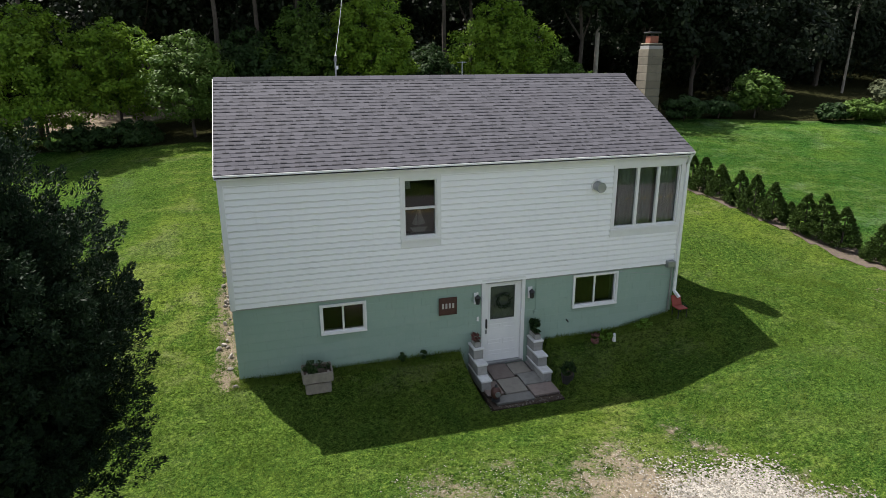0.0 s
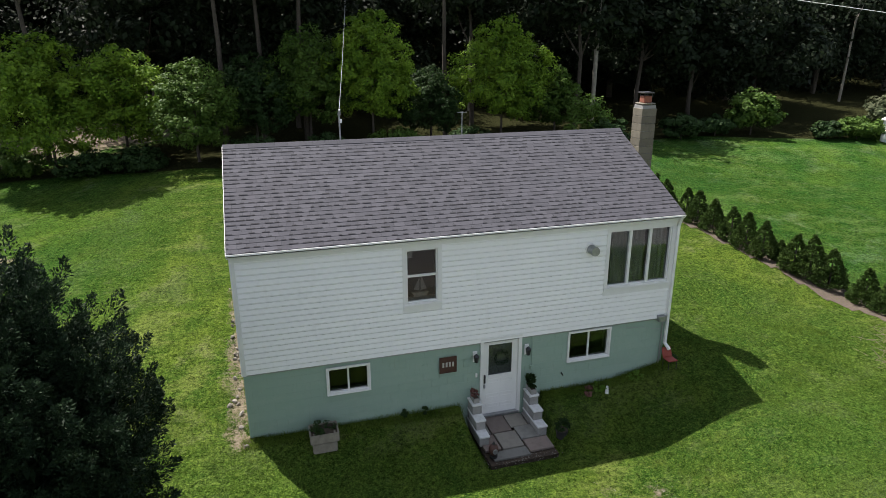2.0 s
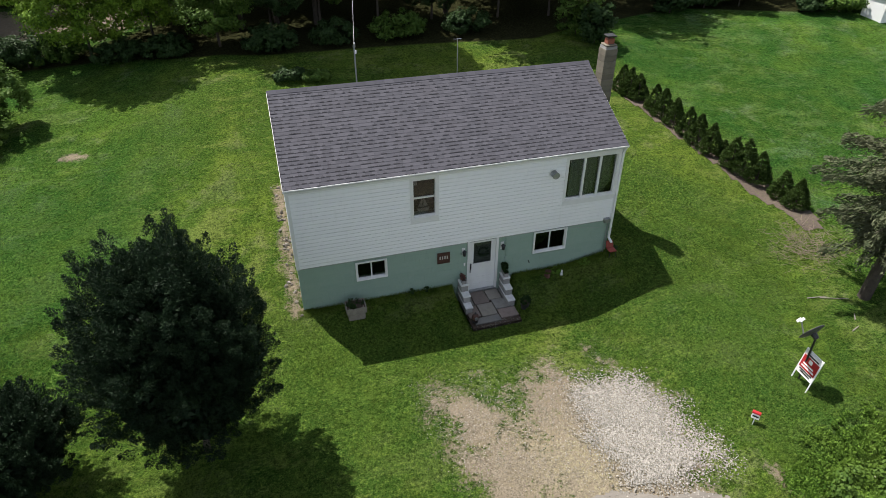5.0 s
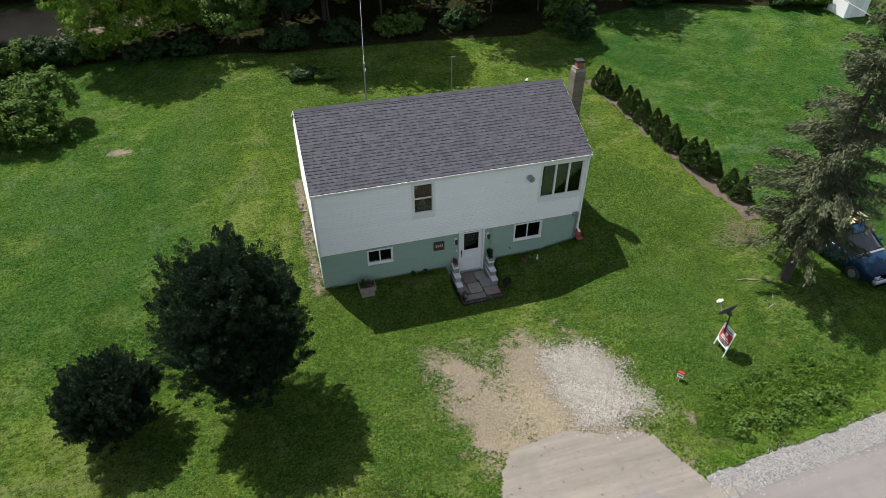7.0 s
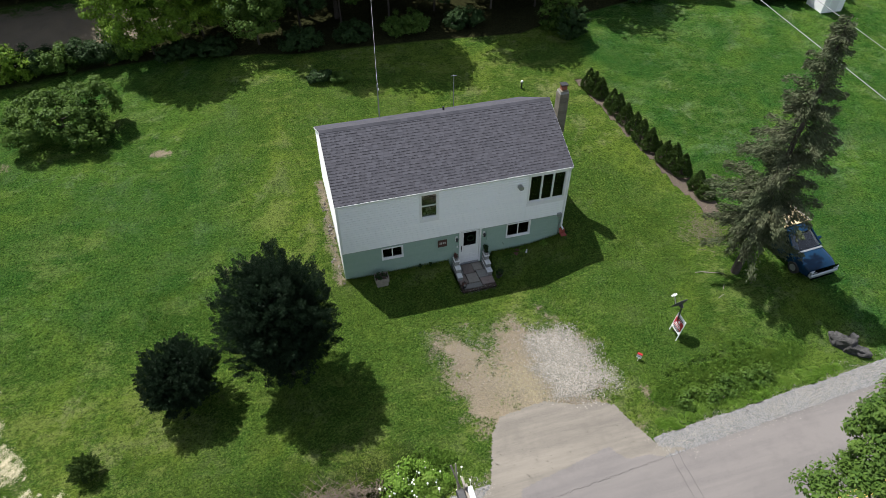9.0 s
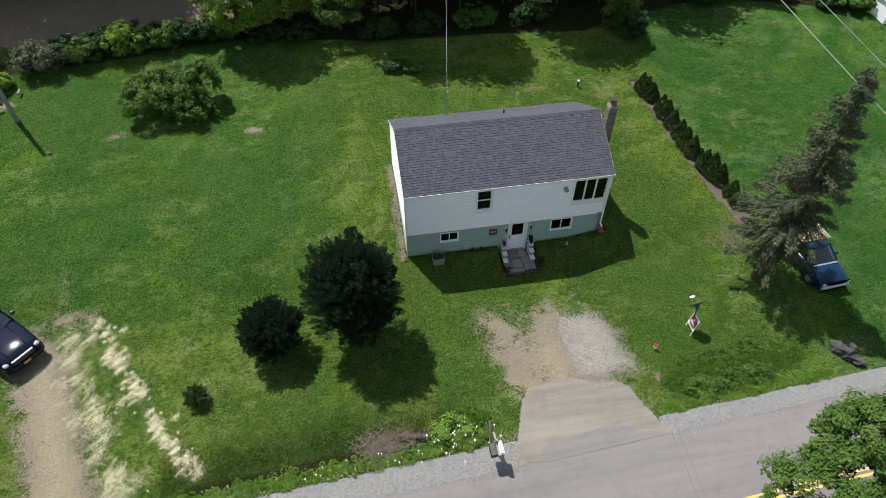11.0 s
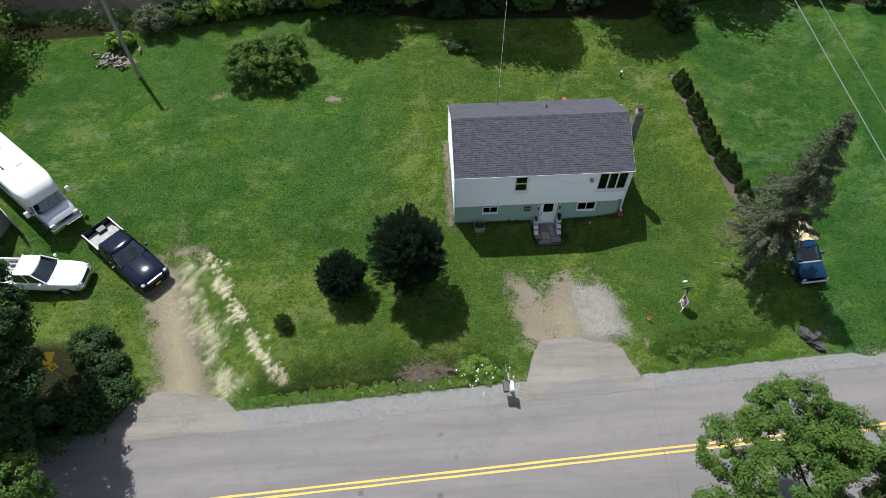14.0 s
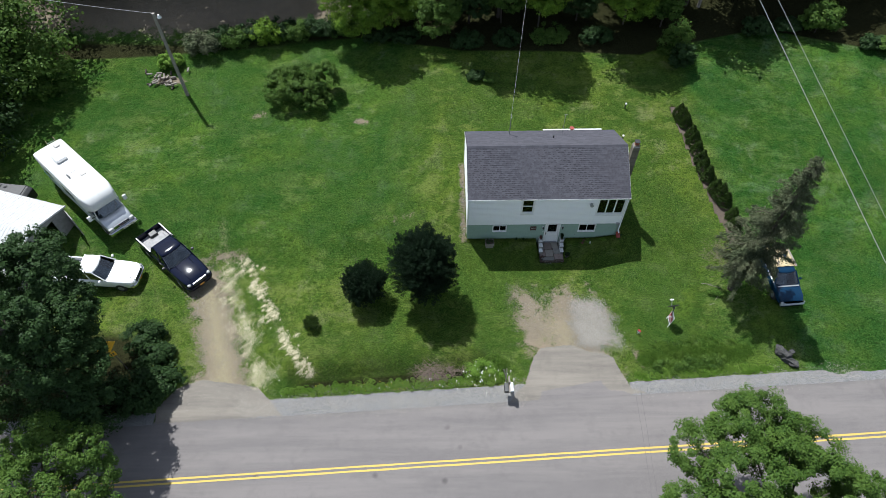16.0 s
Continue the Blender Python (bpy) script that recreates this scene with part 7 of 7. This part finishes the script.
part("ring", rd((5.28, -1.36, -0.42), (5.28, -1.36, -0.36), 0.04, 0.02, 8), M["black"], owl)
# wooden planter box under the basement window
pl = thing("wooden_planter", (1.58, -0.5, gz(1.58, -0.5)), "two-tier weathered wooden planter box with small plants", "planter")
pz = gz(1.58, -0.6) - 0.02
for k, (w, d, za, zb) in enumerate(((0.50, 0.40, 0.02, 0.25), (0.60, 0.46, 0.28, 0.50))):
    for s in (1, -1):
        part("plank", bx(1.58 - w / 2, 1.58 + w / 2, -0.5 + s * d / 2 - 0.015, -0.5 + s * d / 2 + 0.015, pz + za, pz + zb, bevel=0.006), M["wood"], pl)
        part("plank", bx(1.58 + s * w / 2 - 0.015, 1.58 + s * w / 2 + 0.015, -0.5 - d / 2 + 0.015, -0.5 + d / 2 - 0.015, pz + za, pz + zb, bevel=0.006), M["wood"], pl)
    part("soil", bx(1.58 - w / 2 + 0.02, 1.58 + w / 2 - 0.02, -0.5 - d / 2 + 0.02, -0.5 + d / 2 - 0.02, pz + za, pz + zb - 0.03), M["soil"], pl)
for a in (-0.22, 0.22):
    for b in (-0.16, 0.16):
        part("corner_post", bx(1.58 + a - 0.02, 1.58 + a + 0.02, -0.5 + b - 0.02, -0.5 + b + 0.02, pz, pz + 0.5), M["wood"], pl)
rng = np.random.default_rng(5)
p, o = cloud([(1.58, -0.5, pz + 0.54, 0.27, 0.2, 0.08)], 420, rng, 14, 0.3)
v, f = leaf_quads(p, 0.035, 0.4, rng)
mesh_np("foliage", v, f, M["dark_leaf"], pl)
# red chair shape, standing in for a tipped garden container at the far corner
ch = thing("red_chair", (10.6, -0.3, gz(10.6, -0.3)), "low faded red chair standing in for a tipped garden container at the house corner", "chair")
cz = gz(10.6, -0.3)
part("seat", bx(10.46, 10.74, -0.46, -0.2, cz + 0.22, cz + 0.245, bevel=0.008), M["red"], ch)
part("backrest", bx(-0.14, 0.14, -0.012, 0.012, 0.0, 0.26, bevel=0.012, m=Matrix.Translation((10.6, -0.2, cz + 0.24)) @ Matrix.Rotation(radians(-22), 4, "X")), M["red"], ch)
for a in (10.48, 10.72):
    for b in (-0.44, -0.2):
        part("leg", rd((a, b, cz - 0.02), (a, b, cz + 0.23), 0.01), M["black"], ch)
for i, (x, y, m_, r) in enumerate([(8.2, -0.35, "pinkflower", 0.22), (8.55, -0.3, "weed", 0.2), (9.6, -0.3, "weed", 0.24), (10.75, -0.1, "dark_leaf", 0.2), (3.5, -0.12, "dark_leaf", 0.08), (4.0, -0.12, "dark_leaf", 0.08)]):
    broadleaf("garden_plant", (x, y), 0.4, [(0, 0, 0.12, r * 0.8, r * 0.8, 0.1)], 220, 0.032, m_, "small flowering plant growing at the house wall", "plant", 0, 300 + i, "plants along the wall", sub=10)
tagged(part("garden_ornament", rd((8.72, -0.42, gz(8.72, -0.42)), (8.72, -0.42, gz(8.72, -0.42) + 0.2), 0.05, 0.03, 8), M["white"]), "small white garden ornament in the grass", "ornament")

# ---- front lawn: sign, dish, post box ----
sx, sy = 12.62, -7.07
sz = gz(sx, sy)
sg = thing("yard_sign", (sx, sy, sz), "leaning red and white property sign in a white wire frame", "sign")
ms_ = Matrix.Translation((sx, sy, sz)) @ Matrix.Rotation(radians(-93), 4, "Z") @ Matrix.Rotation(radians(-8), 4, "X") @ Matrix.Diagonal((0.85, 1, 1.02, 1))
for a in (-0.34, 0.34):
    put("leg", bx(a - 0.015, a + 0.015, -0.015, 0.015, -0.1, 1.05), M["white"], sg, ms_)
for zz in (0.3, 1.03):
    put("rail", bx(-0.34, 0.34, -0.012, 0.012, zz - 0.012, zz + 0.012), M["white"], sg, ms_)
put("board", bx(-0.32, 0.32, -0.012, 0.012, 0.33, 1.0), M["white"], sg, ms_)
put("red_field", bx(-0.315, 0.315, -0.018, -0.012, 0.47, 0.86), M["brightred"], sg, ms_)
put("white_mark", bx(-0.07, 0.07, -0.022, -0.018, 0.71, 0.82), M["white"], sg, ms_)
for i, (a, b, zz, mm) in enumerate(((-0.22, 0.2, 0.63, "white"), (-0.25, 0.26, 0.55, "white"), (-0.24, 0.24, 0.91, "black"), (-0.26, 0.26, 0.43, "black"), (-0.2, 0.22, 0.37, "black"))):
    put("bar", bx(a, b, -0.022 if mm == "white" else -0.016, -0.018 if mm == "white" else -0.012, zz - 0.022, zz + 0.022), M[mm], sg, ms_)
fx, fy = 12.72, -6.86
fz = gz(fx, fy)
fd = thing("satellite_dish", (fx, fy, fz), "satellite dish with its shaded back painted dark and a pale receiver arm on a leaning mast", "satellite dish")
DN = Vector((-0.10, 0.90, 0.42)).normalized()
DU = (Vector((0, 0, 1)) - DN * DN.z).normalized()
DS = DN.cross(DU)
DC = Vector((fx - 0.06, fy + 0.06, fz + 1.62))
part("mast", rd((fx + 0.05, fy - 0.05, fz - 0.1), tuple(DC - DN * 0.16), 0.028), M["black"], fd)
bm = bmesh.new()
rings = []
for k in range(7):
    r = k / 6
    row = []
    for j in range(24):
        a = 2 * math.pi * j / 24
        row.append(DC + DS * (0.36 * r * math.cos(a)) + DU * (0.33 * r * math.sin(a)) + DN * (0.075 * r * r - 0.04))
    rings.append(row)
for side_off in (0.0, -0.012):
    vr = [[bm.verts.new(p + DN * side_off) for p in row] for row in rings[1:]]
    for ra, rb_ in zip(vr, vr[1:]):
        for j in range(24):
            bm.faces.new((ra[j], ra[(j + 1) % 24], rb_[(j + 1) % 24], rb_[j]))
    bm.faces.new(vr[0])
    if side_off == 0.0:
        front_rim = vr[-1]
    else:
        for j in range(24):
            bm.faces.new((front_rim[j], front_rim[(j + 1) % 24], vr[-1][(j + 1) % 24], vr[-1][j]))
# the whole reflector takes the dark tone of its shaded back
part("reflector", bm, M["dishgrey"], fd, "dish reflector with the shade of its back in the colour", True)
part("bracket", rd(tuple(DC - DN * 0.05), tuple(DC - DN * 0.2), 0.09, 0.06, 10), M["black"], fd)
tip = DC + DN * 0.38 - DU * 0.08
arm = part("arm", rd(tuple(DC - DU * 0.33), tuple(tip), 0.02, 0.018), M["metal"], fd)
part("receiver", rd(tuple(tip - DN * 0.02), tuple(tip + DN * 0.09), 0.045, 0.04, 10), M["white"], arm)
for j in (-1, 1):
    part("receiver", rd(tuple(tip + DS * 0.1 * j), tuple(tip + DS * 0.1 * j + DN * 0.07), 0.038, 0.034, 10), M["white"], arm)
rx, ry = 10.65, -7.75
rz = gz(rx, ry)
rsn = thing("small_sign", (rx, ry, rz), "small red and white box sign on a stake", "sign")
mr = Matrix.Translation((rx, ry, rz)) @ Matrix.Rotation(radians(-50), 4, "Z") @ Matrix.Rotation(radians(-12), 4, "X") @ Matrix.Diagonal((0.75, 0.8, 0.85, 1))
put("stake", bx(-0.015, 0.015, -0.01, 0.01, -0.1, 0.4), M["white"], rsn, mr)
put("box", bx(-0.13, 0.13, -0.05, 0.05, 0.22, 0.40, bevel=0.01), M["white"], rsn, mr)
put("lid", bx(-0.14, 0.14, -0.07, 0.07, 0.40, 0.46, bevel=0.01), M["brightred"], rsn, mr)
put("bar", bx(-0.1, 0.1, -0.054, -0.05, 0.29, 0.34), M["black"], rsn, mr)
# post box by the road
mx, my = 2.15, -11.15
mz = gz(mx, my)
mb = thing("mailbox", (mx, my, mz), "white mailbox and black paper box on a braced wooden post", "mailbox")
part("post", bx(mx - 0.05, mx + 0.05, my - 0.05, my + 0.05, mz - 0.2, mz + 1.35, bevel=0.008, m=Matrix.Translation((mx, my, mz)) @ Matrix.Rotation(radians(9), 4, "X") @ Matrix.Translation((-mx, -my, -mz))), M["wood"], mb)
part("arm", bx(mx - 0.04, mx + 0.04, my - 0.75, my + 0.25, mz + 0.95, mz + 1.04, bevel=0.008), M["wood"], mb)
part("brace", rd((mx + 0.02, my - 0.05, mz + 0.5), (mx, my - 0.5, mz + 0.96), 0.035, 0.035, 4), M["wood"], mb)
part("brace", rd((mx + 0.05, my - 0.1, mz + 0.05), (mx - 0.32, my + 0.5, mz + 1.5), 0.035, 0.035, 4), M["wood"], mb)
part("brace", rd((mx - 0.15, my + 0.0, mz - 0.05), (mx - 0.12, my + 0.6, mz + 1.35), 0.03, 0.03, 4), M["wood"], mb)
bm = bmesh.new()
prism(bm, [(-0.09, 0), (0.09, 0), (0.09, 0.14), (0.065, 0.2), (0.0, 0.225), (-0.065, 0.2), (-0.09, 0.14)], "y", -0.26, 0.26)
put("mail_box", bm, M["white"], mb, Matrix.Translation((mx + 0.12, my - 0.5, mz + 1.05)), "white rounded metal box")
put("paper_box", bx(-0.13, 0.13, -0.28, 0.28, 0, 0.24, bevel=0.02), M["black"], mb, Matrix.Translation((mx - 0.2, my - 0.45, mz + 0.85)), "black plastic newspaper box")
# stump and scraps on the right lawn
kx, ky = 19.65, -9.4
kz = gz(kx, ky)
st = thing("tree_stump", (kx, ky, kz), "dark weathered broken stump and split chunks at the verge", "stump")
rk = random.Random(6)
for i, (dx, dy, l, w, h, turn, tilt) in enumerate([(-0.1, 0.15, 0.9, 0.42, 0.5, 118, 14), (0.15, -0.25, 0.85, 0.38, 0.36, 140, -10), (-0.3, 0.45, 0.5, 0.3, 0.4, 70, 22), (0.35, -0.5, 0.55, 0.3, 0.28, 160, 6), (0.05, 0.05, 0.5, 0.26, 0.7, 30, 30)]):
    bm = bx(-l / 2, l / 2, -w / 2, w / 2, -0.1, h, bevel=0.04)
    bmesh.ops.subdivide_edges(bm, edges=list(bm.edges), cuts=2, use_grid_fill=True)
    for v in bm.verts:
        v.co += Vector((noise.noise(v.co * 4 + Vector((i, 0, 0))), noise.noise(v.co * 4 + Vector((0, i, 3))), noise.noise(v.co * 5 + Vector((5, 0, i))))) * 0.11
    put("broken_chunk", bm, M["charred"], st, Matrix.Translation((kx + dx, ky + dy, kz)) @ Matrix.Rotation(radians(turn), 4, "Z") @ Matrix.Rotation(radians(tilt), 4, "Y"))
for i, (x, y, a, l) in enumerate([(15.6, -4.1, -8, 0.7), (16.2, -5.4, 50, 0.35), (15.7, -5.8, 20, 0.4), (16.0, -4.2, -20, 0.9)]):
    z = gz(x, y) + 0.03
    d = Vector((math.cos(radians(a)), math.sin(radians(a)), 0)) * l
    tagged(part("fallen_branch", rd((x, y, z), tuple(Vector((x, y, z)) + d), 0.02, 0.008, 6), M["wood"]), "pale bare fallen branch lying on the lawn", "branch", "branches on the lawn")
cu = thing("culvert_marker", (26.0, -9.6, gz(26, -9.6)), "pale broken concrete culvert stones at the verge", "stones")
for i in range(6):
    part("stone", bx(25.8 + 0.1 * i, 26.1 + 0.1 * i, -9.9 + 0.25 * i, -9.65 + 0.25 * i, gz(26, -9.6) - 0.05, gz(26, -9.6) + 0.12, bevel=0.04), M["whitecap"], cu)
x, y = -21.5, -9.6
s = thing("road_sign", (x, y, gz(x, y)), "yellow diamond warning sign with a smaller plate among branches", "road sign")
part("post", rd((x, y, gz(x, y) - 0.1), (x, y, gz(x, y) + 3.5), 0.03), M["metal"], s)
ms2 = Matrix.Translation((x, y - 0.04, gz(x, y) + 3.05)) @ Matrix.Rotation(radians(38), 4, "Z") @ Matrix.Rotation(radians(-14), 4, "X")
m_ = ms2 @ Matrix.Rotation(radians(45), 4, "Y")
plate = put("plate", bx(-0.38, 0.38, -0.006, 0.006, -0.38, 0.38, bevel=0.004), M["orange"], s, m_)
for a, b, c, d in ((-0.05, 0.05, -0.2, 0.08), (-0.2, 0.05, 0.06, 0.15)):
    put("arrow_bar", bx(a, b, -0.012, -0.007, c, d), M["black"], plate, ms2)
bm = bmesh.new()
prism(bm, [(-0.32, 0.105), (-0.18, 0.22), (-0.18, -0.01)], "y", -0.012, -0.007)
put("arrow_head", bm, M["black"], plate, ms2)
low = put("speed_plate", bx(-0.2, 0.2, -0.006, 0.006, -0.92, -0.55, bevel=0.004), M["orange"], s, ms2)
for a in (-0.06, 0.06):
    put("bar", bx(a - 0.035, a + 0.035, -0.012, -0.007, -0.82, -0.65), M["black"], low, ms2)

# ---- back yard ----
dk = thing("back_deck", (8.4, 8.6, gz(8.4, 8.6)), "long pale wooden rail bench behind the house", "bench")
dz = gz(8.4, 9.0)
part("rail", bx(6.1, 10.6, 8.79, 8.91, dz + 0.42, dz + 0.47, bevel=0.01), M["whitecap"], dk)
for x in (6.3, 7.7, 9.1, 10.4):
    part("post", bx(x - 0.05, x + 0.05, 8.8, 8.9, dz - 0.1, dz + 0.42), M["trim"], dk)
tagged(part("flower_basket", rd((8.3, 8.85, dz + 0.47), (8.3, 8.85, dz + 0.62), 0.12, 0.18, 10), M["red"]), "red flower basket on the rail", "basket")
for x, y in ((12.9, 11.4), (12.2, 8.2), (13.1, 7.4)):
    b = thing("marker_post", (x, y, gz(x, y)), "short dark post with a white cap on the lawn", "post", "posts on the back lawn")
    part("post", rd((x, y, gz(x, y) - 0.05), (x, y, gz(x, y) + 0.42), 0.05), M["black"], b)
    part("cap", rd((x, y, gz(x, y) + 0.42), (x, y, gz(x, y) + 0.5), 0.09, 0.06, 10), M["white"], b)


def utility_pole(x, y, h, label, lamp=False):
    z = gz(x, y)
    p = thing("utility_pole", (x, y, z), label, "utility pole")
    part("pole", rd((x, y, z - 0.3), (x, y, z + h), 0.15, 0.11, 12), M["pole"], p)
    if lamp:
        part("lamp_arm", rd((x, y, z + h - 0.4), (x + 0.45, y - 0.1, z + h - 0.15), 0.03), M["metal"], p)
        part("lamp_head", rd((x + 0.4, y - 0.1, z + h - 0.3), (x + 0.4, y - 0.1, z + h - 0.05), 0.16, 0.07, 12), M["white"], p)
    else:
        part("crossarm", bx(x - 1.0, x + 1.0, y - 0.06, y + 0.06, z + h - 0.5, z + h - 0.38), M["pole"], p)
        for s in (-0.8, 0.0, 0.8):
            part("insulator", rd((x + s, y, z + h - 0.38), (x + s, y, z + h - 0.2), 0.04, 0.03, 8), M["white"], p)


utility_pole(-22.9, 14.6, 7.6, "grey wooden utility pole with a yard lamp", True)
utility_pole(21.4, 23.4, 11.5, "tall grey wooden utility pole in front of the woods")


def cable(name, p0, p1, sag, r, label):
    cu_ = bpy.data.curves.new(name, "CURVE")
    cu_.dimensions, cu_.bevel_depth, cu_.bevel_resolution = "3D", r, 1
    s = cu_.splines.new("POLY")
    s.points.add(24)
    a, b = Vector(p0), Vector(p1)
    for i in range(25):
        t = i / 24
        q = a.lerp(b, t)
        s.points[i].co = (q.x, q.y, q.z - sag * 4 * t * (1 - t), 1)
    ob = new(name, cu_)
    cu_.materials.append(M["wire"])
    return tagged(ob, label, "cable")


cable("service_cable", (3.06, 5.55, 6.45), (6.5, 26.0, 12.5), 0.4, 0.007, "thin service cable rising from the house mast")
cable("power_line", (23.76, -20.0, 5.0), (18.9, 26.0, 13.04), 0.03, 0.013, "pale power line crossing the lawn")
cable("power_line", (23.25, -20.0, 6.91), (19.17, 26.0, 14.24), 0.03, 0.008, "thin pale telephone line crossing the lawn")
cable("power_line", (-22.9, 14.6, 8.6), (-60.0, 25.0, 9.5), 0.8, 0.015, "thin dark cable from the lamp pole")
wp = thing("wood_pile", (-25.2, 16.6, gz(-25.2, 16.6)), "heap of cut logs and pale stones beside the pole", "wood pile")
for i in range(34):
    x, y = -25.2 + rs.gauss(0, 0.8), 16.4 + rs.gauss(0, 0.45)
    z = gz(x, y) + rs.uniform(0.05, 0.3)
    a = rs.uniform(0, 6.28)
    part("log", rd((x, y, z), (x + 0.45 * math.cos(a), y + 0.45 * math.sin(a), z + rs.uniform(-0.05, 0.1)), 0.08, 0.07, 7), M["wood" if i % 3 else "bark"], wp)
gx, gy = 38.2, 15.6
z = gz(gx, gy)
gs = thing("garden_shed", (gx, gy, z), "small pale shed beside the garden bed", "shed")
part("wall", bx(gx - 0.9, gx + 0.9, gy - 0.8, gy + 0.8, z - 0.2, z + 1.35), M["siding"], gs)
bm = bmesh.new()
prism(bm, [(gx - 1.0, z + 1.33), (gx, z + 1.75), (gx + 1.0, z + 1.33), (gx + 1.0, z + 1.39), (gx, z + 1.82), (gx - 1.0, z + 1.39)], "y", gy - 0.9, gy + 0.9)
part("roof", bm, M["shedroof"], gs)
part("door", bx(gx - 0.35, gx + 0.35, gy - 0.83, gy - 0.8, z - 0.05, z + 1.2), M["trim"], gs)
# a few pale trunks in the woods
for i, (x, y, h) in enumerate([(50, 31, 11), (-9, 33, 11), (-6, 33.4, 11), (40, 33, 10), (16, 32, 12)]):
    z = gz(x, y)
    t = thing("bare_trunk", (x, y, z), "slender pale tree trunk at the edge of the woods", "tree trunk", "trunks in the woods")
    part("trunk", rd((x, y, z - 0.2), (x + 0.3, y, z + h), 0.11, 0.06, 8), M["wood"], t)
    part("limb", rd((x + 0.2, y, z + h * 0.6), (x + 1.4, y + 0.3, z + h * 0.8), 0.05, 0.02, 6), M["wood"], t)
